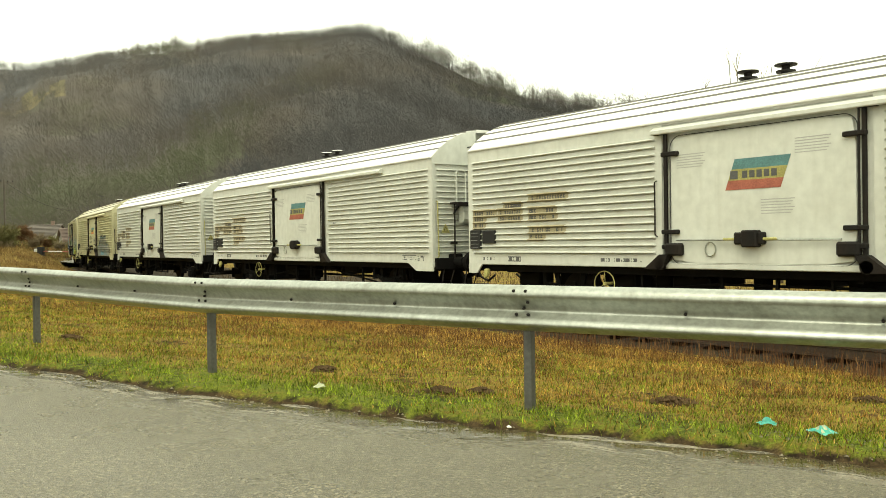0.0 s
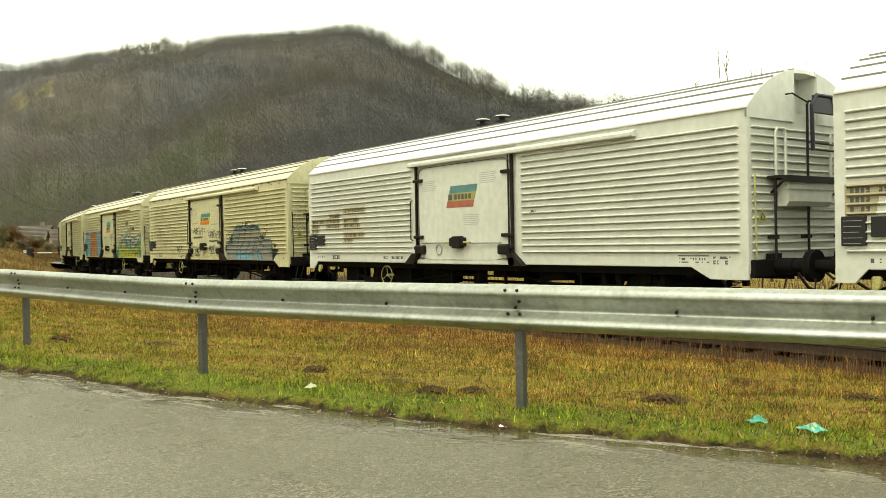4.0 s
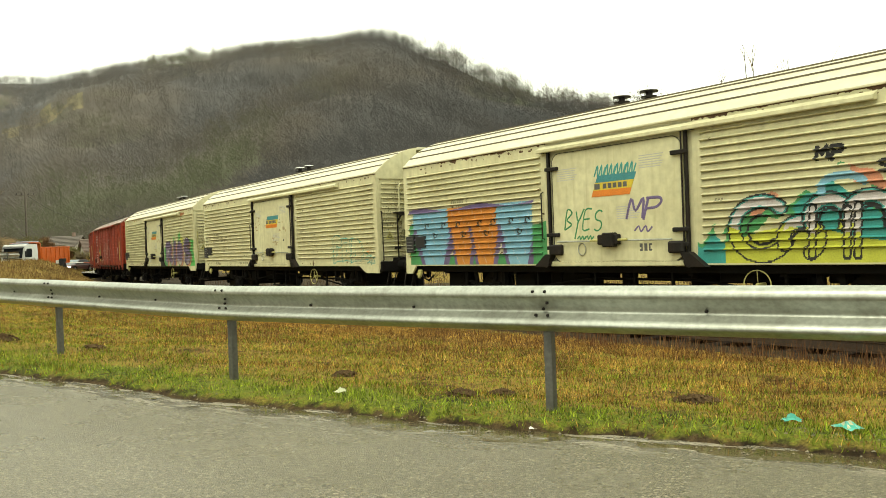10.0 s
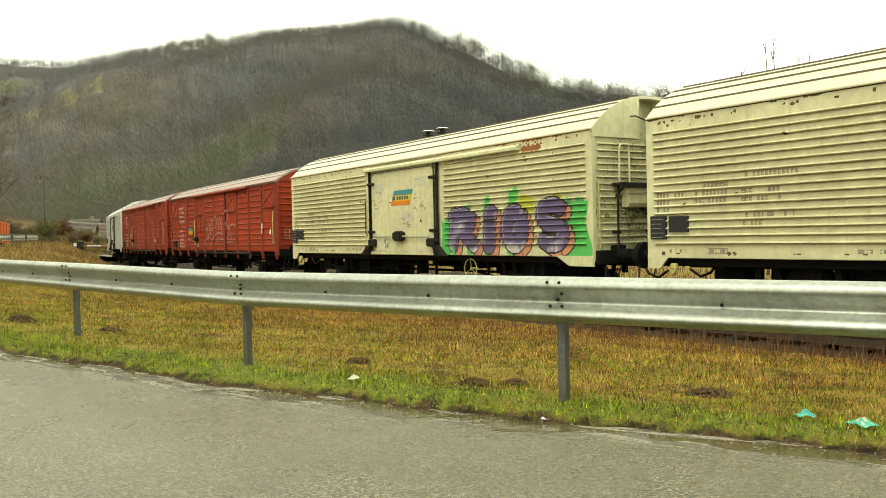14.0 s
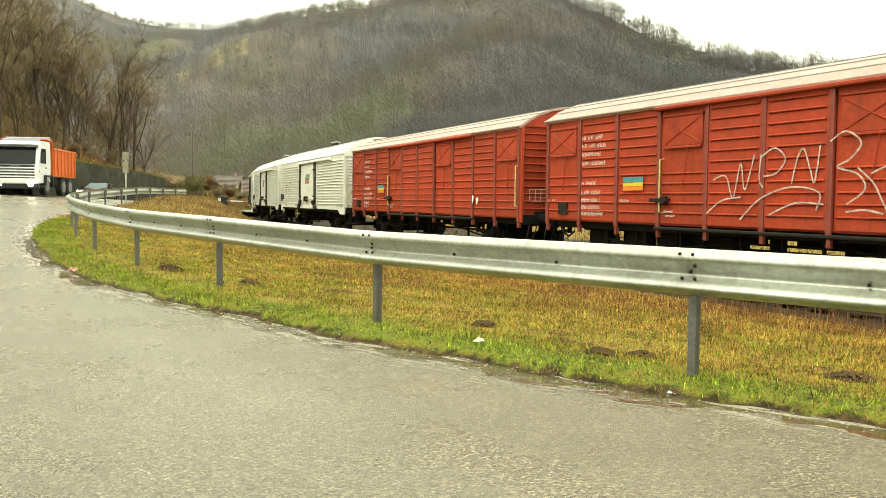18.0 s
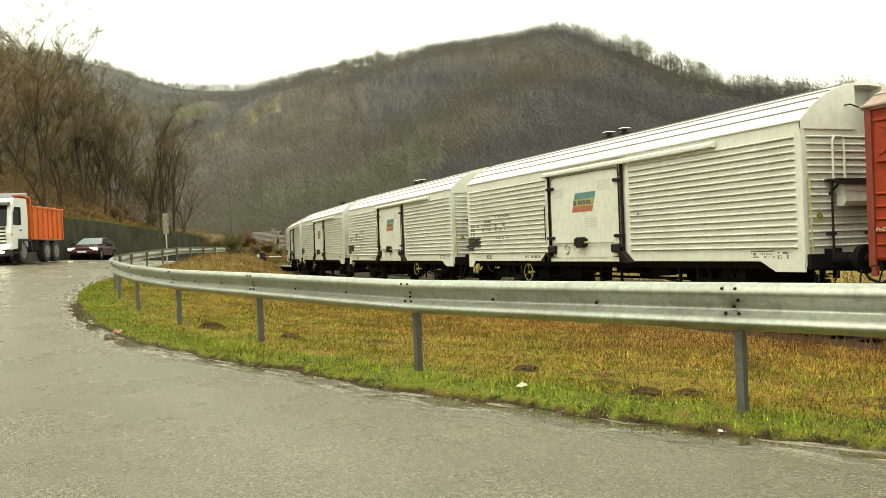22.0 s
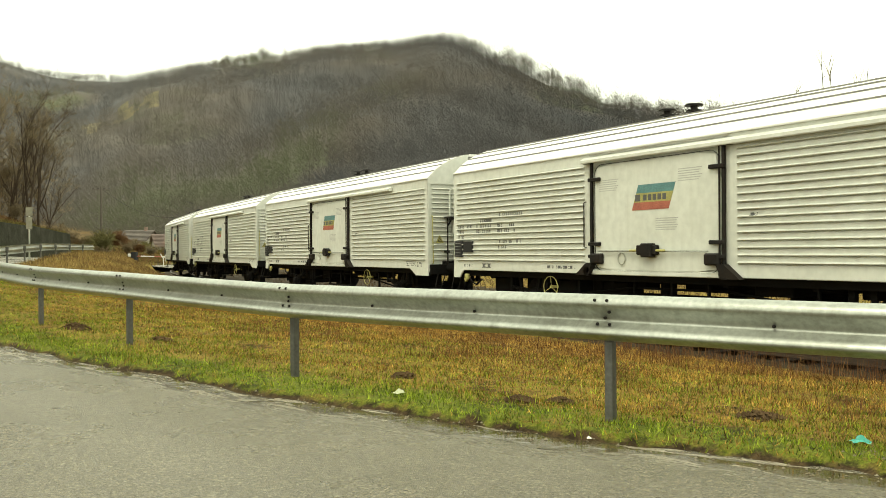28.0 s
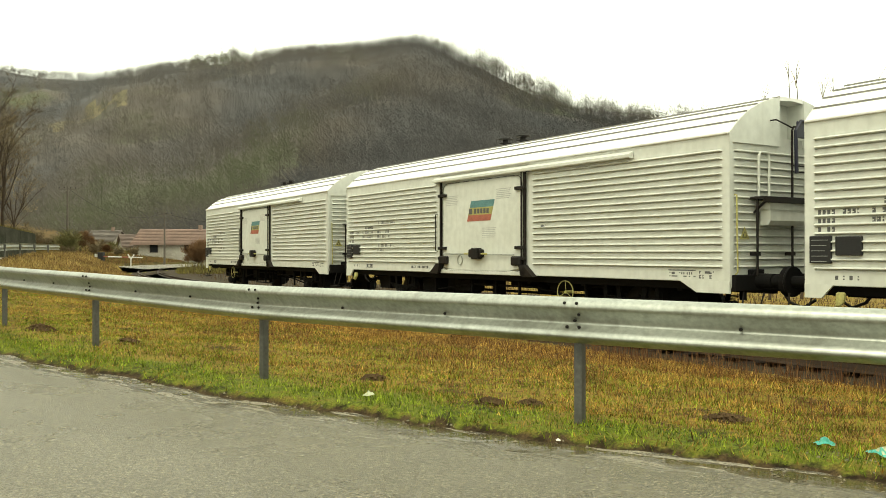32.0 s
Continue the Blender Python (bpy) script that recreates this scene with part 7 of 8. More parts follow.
    for sx in (-1, 1):
        post = sh("doorpost", lambda: door_post())
        o = part("door_post", post, None, w, "black door post with hinges")
        o.matrix_basis = Matrix.Translation((sx * 1.53, y, 0)) @ Matrix.Diagonal((sx, 1, 1, 1))
    track = sh("doortrack", lambda: Shape().prism_x([(-0.02, 3.19), (-0.11, 3.185), (-0.12, 3.20), (-0.12, 3.25), (-0.02, 3.31)], -1.75, 4.45).mesh("door_track", [M_WHITE]))
    o = part("door_track", track, paint_m, w)
    o.location = (0, y, 0)
    o = part("door_sill", sh("sill", lambda: Shape().box(-1.62, 1.62, -0.035, 0.0, 1.03, 1.13, 0.012).mesh("door_sill", [M_WHITE])), paint_m, w)
    o.location = (0, y, 0)
    grab = sh("grab", lambda: Shape().tube([(0, 0, 0), (0, -0.05, 0.02), (0, -0.05, 0.88), (0, 0, 0.9)], 0.012, 6).mesh("grab_rail", [M_IRON]))
    o = part("grab_rail", grab, None, w)
    o.location = (-1.72, y - 0.005, 1.55)
    # label boards
    for bx, bz, bw, bh in ((-6.14, 1.55, 0.95, 1.25), (-5.74, 1.60, 1.12, 0.85)):
        o = part("label_board", sh("board", lambda: Shape().box(-0.16, 0.16, -0.056, 0, -0.155, 0.155, 0.008).mesh("label_board", [M_BOARD])), None, w)
        o.matrix_basis = Matrix.Translation((bx, y, bz)) @ Matrix.Diagonal((bw, 1, bh, 1))
    o = tagged(part("label_print", sh("label_print", label_print_mesh), None, w, "faint pale printing on the label board"), kind="stuff")
    o.location = (-6.14, y - 0.057, 1.55)
    o = part("towing_hook", sh("hook", lambda: Shape().box(-0.08, 0.08, -0.08, 0.04, -0.05, 0.12, 0.03).disc((0, -0.05, -0.06), "y", [(-0.03, 0.07), (0.04, 0.07)], 12).box(-0.1, 0.02, -0.06, 0.0, -0.16, -0.1, 0.02).mesh("towing_hook", [M_YELLOW])), None, w, "yellow towing hook")
    o.matrix_basis = Matrix.Translation((-HALF + 0.5, y + 0.05, 0.87)) @ Matrix.Scale(0.72, 4)
    o = part("handwheel", sh("handwheel", handwheel_mesh), None, w, "yellow brake handwheel")
    o.location = (wheel_x, y + 0.08, 0.74)
    for vx in (-1.1, -0.45):
        if k < 11:
            o = part("vent_cap", sh("vent_cap", lambda: Shape().disc((0, 0, 0), "z", [(0.206, 0.02), (0.206, 0.275), (0.216, 0.275), (0.236, 0.22), (0.24, 0.02)], 20).mesh("vent_cap", [M_ROOF])), None, w, "pale vent cap")
            o.matrix_basis = Matrix.Translation((vx, 0, PEAK + 0.03)) @ Matrix.Diagonal((0.58, 0.58, 0.85, 1))
        o = part("roof_vent", sh("vent", vent_mesh), None, w, "black round roof vent")
        o.matrix_basis = Matrix.Translation((vx, 0, PEAK + 0.03)) @ Matrix.Diagonal((0.58, 0.58, 0.85, 1))
    # front end gear
    part("ladder", sh("ladder", ladder_mesh), None, w)
    plat = sh("plat", lambda: Shape().box(HALF, HALF + 0.26, -1.0, 0.82, 2.36, 2.40).box(HALF + 0.24, HALF + 0.26, -1.0, 0.82, 2.30, 2.36).tube([(HALF, -0.9, 2.15), (HALF + 0.24, -0.9, 2.36)], 0.02, 6).tube([(HALF, 0.72, 2.15), (HALF + 0.24, 0.72, 2.36)], 0.02, 6).mesh("platform", [M_IRON]))
    part("platform", plat, None, w)
    box = sh("unitbox", lambda: Shape().prism([(HALF + 0.02, 1.95), (HALF + 0.16, 1.95), (HALF + 0.2, 2.02), (HALF + 0.2, 2.2), (HALF + 0.02, 2.2)], -0.78, 0.32).prism([(HALF + 0.02, 2.2), (HALF + 0.22, 2.2), (HALF + 0.22, 2.34), (HALF + 0.02, 2.34)], -0.82, 0.4).mesh("equipment_box", [M_WHITE]))
    part("equipment_box", box, paint_m, w)
    pipe = sh("pipe", lambda: Shape().tube([(HALF + 0.06, -0.12, 2.40), (HALF + 0.06, -0.12, 3.06), (HALF + 0.06, -0.08, 3.12), (HALF + 0.06, 0.08, 3.12), (HALF + 0.06, 0.12, 3.06), (HALF + 0.06, 0.12, 2.40)], 0.020, 8).mesh("pipe", [M_WHITE]))
    for py in (-0.745, 0.665):
        o = part("pipe", pipe, paint_m, w)
        o.location = (0, py, 0)
    hoop = sh("hoop", lambda: Shape().tube([(HALF + 0.2, -0.16, 2.80), (HALF + 0.2, -0.18, 3.5), (HALF + 0.2, -0.05, 3.66), (HALF + 0.2, 0.35, 3.66), (HALF + 0.2, 0.46, 3.5), (HALF + 0.2, 0.48, 2.78)], 0.030, 8).box(HALF + 0.17, HALF + 0.2, -0.14, 0.42, 3.38, 3.66, 0.02).tube([(HALF, 0.15, 3.5), (HALF + 0.2, 0.15, 3.5)], 0.02, 6).mesh("hoop", [M_HOOP]))
    part("hoop", hoop, None, w)
    rail = sh("corner_rail", lambda: Shape().tube([(HALF, -1.34, 2.42), (HALF + 0.04, -1.34, 2.42), (HALF + 0.04, -1.32, 1.2), (HALF, -1.32, 1.16)], 0.013, 6).mesh("grab_rail", [M_YELLOW]))
    part("grab_rail", rail, M_YELLOW if scheme in ("patched", "plain", "purple") else M_IRON, w)
    tri = sh("tri", lambda: Shape().prism_x([(-0.11, 0), (0.11, 0), (0, 0.2)], 0, 0.006).prism_x([(-0.06, 0.03), (0.06, 0.03), (0, 0.14)], 0.006, 0.009, 1).prism_x([(-0.035, 0.045), (0.035, 0.045), (0, 0.115)], 0.009, 0.011).mesh("warning_sign", [M_YELLOW, M_BOARD]))
    o = part("warning_sign", tri, None, w, "yellow warning triangle")
    o.location = (HALF + 0.001, -1.12, 1.72)
    set_height(w, [o for o in w.children_recursive if o.type == "MESH"])
    running_gear(w)
    return w


WHEELS = []
HEIGHT = 0.937


def set_height(w, body):
    """Bring everything above the floor line, drawn for a tall body, down to the height that fits the camera's view."""
    floor = 0.865 * (1 - HEIGHT)
    for o in body:
        m = o.matrix_basis.copy()
        m.translation.z = m.translation.z * HEIGHT + (floor if o.parent == w else 0.0)
        o.matrix_basis = m
        if not o.data.get("set_height"):
            o.data["set_height"] = 1
            for v in o.data.vertices:
                v.co.z *= HEIGHT




def running_gear(w):
    part("underframe", shared("underframe", underframe_mesh), None, w)
    for x in (-4.0, 4.0):
        o = part("wheelset", shared("wheelset", wheelset_mesh), None, w)
        o.location = (x, 0, 0.46)
        WHEELS.append((o, x))
        for sd in (-1, 1):
            o = part("axle_spring", shared("spring", spring_mesh), None, w)
            o.matrix_basis = Matrix.Translation((x, sd * 1.06, 0)) @ Matrix.Rotation(0 if sd < 0 else math.pi, 4, "Z")
    for sx in (-1, 1):
        for sy in (-0.875, 0.875):
            o = part("buffer", shared("buffer", buffer_mesh), None, w)
            o.matrix_basis = Matrix.Translation((sx * HALF, sy, 1.05)) @ Matrix.Rotation(0 if sx > 0 else math.pi, 4, "Z")
        o = part("coupling", shared("coupling", coupling_mesh), None, w)
        o.matrix_basis = Matrix.Translation((sx * (HALF + 0.02), 0, 1.02)) @ Matrix.Rotation(0 if sx > 0 else math.pi, 4, "Z")
        st = part("step", shared("step", lambda: Shape().tube([(0, 0, 0.9), (0.05, -0.1, 0.55), (0.40, -0.1, 0.55), (0.45, 0, 0.9)], 0.014, 6).box(0.03, 0.42, -0.2, 0.0, 0.53, 0.56).mesh("step", [M_IRON])), None, w)
        st.matrix_basis = Matrix.Translation((sx * (HALF + 0.05), -1.2, 0)) @ Matrix.Rotation(0 if sx > 0 else math.pi, 4, "Z") @ Matrix.Diagonal((0.8, 1 if sx > 0 else -1, 1, 1))


def label_print_mesh():
    s = Shape()
    for i in range(5):
        s.box(-0.12, 0.12 - 0.02 * (i % 3), -0.0015, 0, 0.13 - i * 0.075, 0.138 - i * 0.075)
    return s.mesh("label_print", [mat("pale_board_print", (0.30, 0.30, 0.29), 0.7)])


def notice_mesh():
    s = Shape()
    for i in range(6):
        s.box(-0.26, 0.24 - 0.03 * (i % 3), -0.0015, 0, 0.10 - i * 0.04, 0.114 - i * 0.04)
    return s.mesh("notice", [mat("pale_grey_print", (0.45, 0.45, 0.43), 0.6)])


def door_seal():
    s = Shape()
    c, n = 0.17, 7
    line = []
    for cx, cz, a0 in ((DX - c, DZ1 - c, 0), (-DX + c, DZ1 - c, 90), (-DX + c, DZ0 + c, 180), (DX - c, DZ0 + c, 270)):
        line += [(cx + (c + 0.02) * math.cos(math.radians(a0 + 90 * i / n)), -0.03, cz + (c + 0.02) * math.sin(math.radians(a0 + 90 * i / n))) for i in range(n + 1)]
    s.tube(line + [line[0]], 0.006, 6)
    return s.mesh("door_seal", [M_BOARD])


def door_post():
    """Black post beside the door, with hinge arms and the latch at its foot; mirrored for the other side."""
    s = Shape()
    s.box(-0.03, 0.02, -0.06, 0.0, 1.12, 3.22, 0.01)
    s.tube([(-0.05, -0.08, 1.25), (-0.05, -0.08, 3.2)], 0.014, 6)
    for z in (2.86, 1.62, 1.38):
        s.box(-0.26, 0.04, -0.10, -0.02, z - 0.035, z + 0.035, 0.012)
    s.box(-0.34, -0.04, -0.14, -0.02, 1.24, 1.44, 0.03)
    s.prism([(-0.1, 1.26), (0.06, 1.26), (0.36, 1.02), (0.02, 1.02)], -0.13, -0.01)
    s.box(-0.1, 0.2, -0.1, -0.02, 3.18, 3.27, 0.02)
    s.disc((0.05, -0.1, 1.1), "y", [(-0.03, 0.09), (0.03, 0.09)], 12)
    return s.mesh("door_post", [M_IRON])


# -- red covered wagons --
RE, RP = 3.38, 3.93
PANEL = BODY / 10


def covered_wagon(k, label, scrawl):
    w = thing("covered_wagon", label, "railway wagon", "wagons of the train", m=wagon_pose(k, 0))
    sh = shared
    y = -WIDE
    part("body", sh("rcore", lambda: Shape().box(-HALF + 0.05, HALF - 0.05, -WIDE + 0.04, WIDE - 0.04, 1.06, RE).mesh("body", [M_RED])), None, w)

    def ribbed():
        return ribbed_panel(0.05, PANEL - 0.05, 1.10, RE, [1.30 + 0.19 * i for i in range(11)], [M_RED], None, 0.5, 0.028, 0.05)

    def hatched():
        return ribbed_panel(0.05, PANEL - 0.05, 1.10, RE, [1.30 + 0.19 * i for i in range(5)], [M_RED], None, 0.5, 0.028, 0.05)

    def hatch():
        s = Shape()
        s.box(0.14, PANEL - 0.14, -0.035, 0, 2.58, 3.14, 0.012)
        s.box(0.12, PANEL - 0.12, -0.055, 0, 3.14, 3.19, 0.01)
        s.box(0.16, PANEL - 0.16, -0.06, 0, 2.53, 2.58, 0.01)
        for a, b in (((0.2, 2.63), (PANEL - 0.2, 3.09)), ((0.2, 3.09), (PANEL - 0.2, 2.63))):
            s.tube([(a[0], -0.04, a[1]), (b[0], -0.04, b[1])], 0.013, 5)
        s.tube([(PANEL * 0.62, -0.05, 2.56), (PANEL * 0.5, -0.03, 1.75)], 0.01, 5)
        return s.mesh("vent_hatch", [M_RED])

    for i in range(10):
        kind = i in (0, 3, 6, 9)
        o = part("side_panel", sh("rh" if kind else "rr", hatched if kind else ribbed), None, w)
        o.location = (-HALF + i * PANEL, y - (0.05 if i in (4, 5) else 0), 0)
        if kind:
            h = part("vent_hatch", sh("hatch", hatch), None, o)
    for i in range(11):
        s = sh("rpost", lambda: Shape().box(-0.045, 0.045, -0.05, 0.02, 0.98, RE - 0.02, 0.012).box(-0.04, 0.04, -0.03, 0.05, 0.82, 0.98, 0.01).mesh("stanchion", [mat("dark_red_stanchion_paint", (0.20, 0.035, 0.022), 0.55, vary=0.35, scale=2)]))
        o = part("stanchion", s, None, w)
        o.location = (max(-HALF + 0.04, min(HALF - 0.04, -HALF + i * PANEL)), y - (0.03 if i in (4, 5, 6) else 0), 0)
    part("far_side", sh("rfar", lambda: Shape().box(-HALF, HALF, WIDE - 0.06, WIDE, 1.06, RE).mesh("far_side", [M_RED])), None, w)
    part("roof", sh("rroof", lambda: roof_mesh([M_REDROOF], WIDE + 0.06, RE, RP, HALF, 10, 0.012, 0.06)), None, w)
    roof_seams(w, M_SEAM, "red", WIDE + 0.06, RE, RP, HALF + 0.06, 10, 0.012)
    o = part("door_track", sh("rtrack", lambda: Shape().box(-2.6, 3.9, -0.14, 0.0, RE - 0.10, RE - 0.02, 0.02).mesh("door_track", [M_RED])), None, w)
    o.location = (0, y, 0)
    o = part("door_sill", sh("rsill", lambda: Shape().box(-2.6, 3.9, -0.10, 0.0, 0.97, 1.03, 0.015).mesh("door_sill", [M_IRON])), None, w)
    o.location = (0, y, 0)

    def red_gable():
        return Shape().prism_x(arch(16, 0, WIDE, RE, RP - 0.03), HALF - 0.03, HALF + 0.03).mesh("gable", [M_RED])

    for turn in (0, math.pi):
        m = Matrix.Rotation(turn, 4, "Z")
        o = part("end_wall", sh("red_end", lambda: ribbed_panel(-WIDE, WIDE, 1.06, RE, [1.30 + 0.19 * i for i in range(11)], [M_RED], None, 0.6, 0.03, 0.06)), None, w)
        o.matrix_basis = m @ Matrix.Translation((HALF - 0.01, 0, 0)) @ Matrix.Rotation(math.pi / 2, 4, "Z")
        for yy in (-1.41, -0.48, 0.48, 1.41):
            o = part("stanchion", sh("red_end_post", lambda: Shape().box(HALF - 0.02, HALF + 0.06, -0.045, 0.045, 0.95, RE, 0.012).mesh("stanchion", [M_RED])), None, w)
            o.matrix_basis = m @ Matrix.Translation((0, yy, 0))
        o = part("gable", sh("red_gable", red_gable), None, w)
        o.matrix_basis = m
    yr = sh("ygrab", lambda: Shape().tube([(0, 0, 0), (0, -0.09, 0.02), (0, -0.09, 1.03), (0, 0, 1.05)], 0.016, 6).mesh("grab_rail", [M_YELLOW]))
    for gx, gz in ((HALF - 0.03, 1.35), (-2.42, 1.3)):
        o = part("grab_rail", yr, None, w, "yellow grab rail")
        o.location = (gx, y - 0.02, gz)
    o = part("grab_rail", yr, None, w, "yellow grab rail")
    o.matrix_basis = Matrix.Translation((HALF + 0.05, 0.35, 1.4)) @ Matrix.Rotation(math.pi / 2, 4, "Z")
    o = part("lock", sh("rlock", lambda: Shape().box(-0.22, 0.25, -0.12, 0, -0.035, 0.035, 0.01).box(0.1, 0.2, -0.14, 0, -0.08, 0.08, 0.02).mesh("lock", [M_IRON])), None, w)
    o.location = (-2.45, y - 0.03, 1.55)
    o = part("label_frame", sh("lframe", lambda: Shape().box(-0.16, 0.16, -0.05, 0, -0.14, 0.14, 0.01).mesh("label_frame", [M_IRON])), None, w)
    o.location = (-HALF + 0.68, y - 0.01, 1.35)
    # pale stencils and plate
    r = random.Random(k)
    text = Shape()
    for x0, zs in ((-HALF + PANEL + 0.12, (2.86, 2.68, 2.5, 2.3, 1.86, 1.66, 1.5, 1.34, 1.2)), (-HALF + 2 * PANEL + 0.15, (1.5,)), (-HALF + 3 * PANEL + 0.2, (1.3, 1.22)), (-HALF + 0.12, (1.5,))):
        for z in zs:
            n = r.randint(9, 16) if len(zs) > 2 else 6
            for i in range(n):
                if r.random() > 0.14:
                    hgt = 0.085 if len(zs) > 2 else 0.05
                    a, lift = x0 + i * 0.052, r.uniform(0, 0.012)
                    text.box(a, a + 0.013, -0.0455, -0.043, z + lift, z + hgt * r.uniform(0.8, 1))
                    for zz in r.sample((0.0, 0.035, 0.07), r.randint(1, 2)):
                        text.box(a + 0.013, a + r.uniform(0.03, 0.045), -0.0455, -0.043, z + lift + zz * hgt / 0.085, z + lift + zz * hgt / 0.085 + 0.014)
    o = tagged(part("inscription", text, M_PALE, w), kind="stuff")
    o.location = (0, y, 0)
    lg = Shape()
    for i, (c0, c1) in enumerate(((0.19, 0.3), (0.11, 0.19), (0.02, 0.11))):
        for j in range(3):
            lg.prism([(0.05 + j * 0.2 + 0.02 * r.random(), c0), (0.26 + j * 0.2, c0 + 0.01 * r.random()), (0.27 + j * 0.2, c1), (0.06 + j * 0.2, c1 - 0.015 * r.random())], -0.048, -0.044, i)
    o = part("logo", lg, [M_TEAL, M_YPAINT, M_OPAINT], w, "flaking striped flag logo")
    o.location = (-HALF + 2 * PANEL + 0.2, y, 1.72)
    pl = Shape()
    for i in range(4):
        pl.box(HALF + 0.026, HALF + 0.03, -1.2, -0.75, 1.5 + i * 0.1, 1.51 + i * 0.1)
    for i in range(4):
        pl.box(HALF + 0.026, HALF + 0.03, -1.2 + i * 0.15, -1.19 + i * 0.15, 1.5, 1.81)
    part("load_table", pl, M_PALE, w)
    if scrawl:
        sc = Shape()
        lines = [[(-2.35, 1.95), (-2.0, 2.02), (-1.8, 1.6), (-1.62, 2.25), (-1.5, 1.75), (-1.28, 2.4)], [(-1.12, 2.4), (-1.15, 1.95), (-1.05, 1.8)], [(-1.12, 2.35), (-0.8, 2.5), (-0.55, 2.3), (-0.75, 2.05), (-1.05, 2.0)], [(-0.4, 1.85), (-0.28, 2.3), (-0.15, 2.45), (0.0, 2.1), (0.1, 1.88), (0.2, 2.5)]]
        lines += [[(0.4, 2.55), (0.7, 2.7), (1.0, 2.5), (0.8, 2.25), (0.55, 2.12), (0.95, 2.0), (1.1, 1.75), (0.75, 1.5)], [(-1.6, 1.2), (-1.1, 1.6), (-0.4, 1.8), (0.2, 1.7), (0.15, 1.4)], [(0.75, 1.38), (1.1, 1.42), (1.45, 1.36)], [(0.95, 2.1), (1.25, 1.85), (1.4, 1.6), (1.52, 1.4)], [(-2.5, 1.3), (-2.1, 1.55), (-1.6, 1.62)], [(-0.9, 1.3), (-0.3, 1.52), (0.3, 1.5)], [(1.2, 2.0), (1.55, 2.12), (1.9, 2.02)]]
        for knots in lines:
            pts = curved(knots, 5)
            for a, b in zip(pts[:-1], pts[1:]):
                d = math.hypot(b[0] - a[0], b[1] - a[1])
                nx, nz = -(b[1] - a[1]) / d * 0.015, (b[0] - a[0]) / d * 0.015
                sc.prism([(a[0] - nx, a[1] - nz), (b[0] - nx, b[1] - nz), (b[0] + nx, b[1] + nz), (a[0] + nx, a[1] + nz)], -0.088, -0.085)
        o = tagged(part("scrawl", sc, mat("chalky_white_scrawl", (0.56, 0.42, 0.38), 0.8, vary=0.8, scale=9), w), "chalky white scrawl", kind="stuff")
        o.matrix_basis = Matrix.Translation((0.95, y, 0.12)) @ Matrix.Diagonal((0.86, 1, 0.92, 1))
    r2 = random.Random(k + 3)
    for cx, cz in ((5.15, 1.75), (5.95, 1.7), (5.2, 1.95)) if scrawl else ((3.9, 1.55), (4.15, 1.52)):
        pts = [(cx + r2.uniform(0.03, 0.11) * math.cos(a), cz + r2.uniform(0.05, 0.16) * math.sin(a)) for a in np.linspace(0, 5.5, 8)]
        o = part("paper_scrap", Shape().prism(pts, -0.048, -0.045), M_WSPR, w, "torn white paper scrap")
        o.location = (0, y, 0)
    set_height(w, [o for o in w.children_recursive if o.type == "MESH"])
    running_gear(w)
    return w


WHITE_L = "white ribbed refrigerated wagon with a striped door logo"
WAGONS = [
    reefer(0, "patched", -2.9, "white ribbed refrigerated wagon with brown overpainted lettering"),
    reefer(1, "patched", -2.9, "white ribbed refrigerated wagon with brown overpainted lettering"),
    reefer(2, "patched", -2.9, "white ribbed refrigerated wagon with brown overpainted lettering"),
    reefer(3, "dome", -2.9, "cream refrigerated wagon with a blue-grey domed graffiti", "old"),
    reefer(4, "wild", 2.6, "cream refrigerated wagon covered in bright blue, orange and green graffiti", "old"),
    reefer(5, "outline", 2.6, "dirty cream refrigerated wagon with faint teal outline graffiti", "old"),
    reefer(6, "purple", 2.6, "rusting cream refrigerated wagon with big purple graffiti letters", "old"),
    covered_wagon(7, "rust-red covered wagon with white scrawls and paper scraps", True),
    covered_wagon(8, "rust-red covered wagon with white stencils and ribbed panels", False),
    reefer(9, "plain", -2.9, WHITE_L),
    reefer(10, "plain", 2.6, WHITE_L),
    reefer(11, "plain", -2.9, WHITE_L),
    reefer(12, "plain", 2.6, WHITE_L),
    reefer(13, "plain", 2.6, WHITE_L),
    reefer(14, "plain", -2.9, "last white ribbed refrigerated wagon of the train"),
]


# ---- litter ----
def scrap(name, x, y, size, seed, mats, label):
    """A crumpled piece of plastic film."""
    rnd = random.Random(seed)
    n = 7
    vs, fs, mi = [], [], []
    for i in range(n):
        for j in range(n):
            q = math.hypot(i - 3, j - 3) / 3
            vs.append(((i - 3) / 3 * size * rnd.uniform(0.8, 1.15), (j - 3) / 3 * size * 0.7 * rnd.uniform(0.8, 1.15), max(0.004, size * (0.75 - 0.55 * q) * rnd.uniform(0.35, 1.3))))
    for i in range(n - 1):
        for j in range(n - 1):
            fs.append((i * n + j, i * n + j + 1, (i + 1) * n + j + 1, (i + 1) * n + j))
            mi.append(1 if len(mats) > 1 and rnd.random() < 0.45 else 0)
    ob = new(name, sheet(name, vs, fs, mats, mi))
    ob.location = (x, y, float(ground_z(np.array([x]), np.array([y]))[0]) + 0.03)
    ob.rotation_euler = (0, 0, seed)
    return tagged(ob, label, "litter")


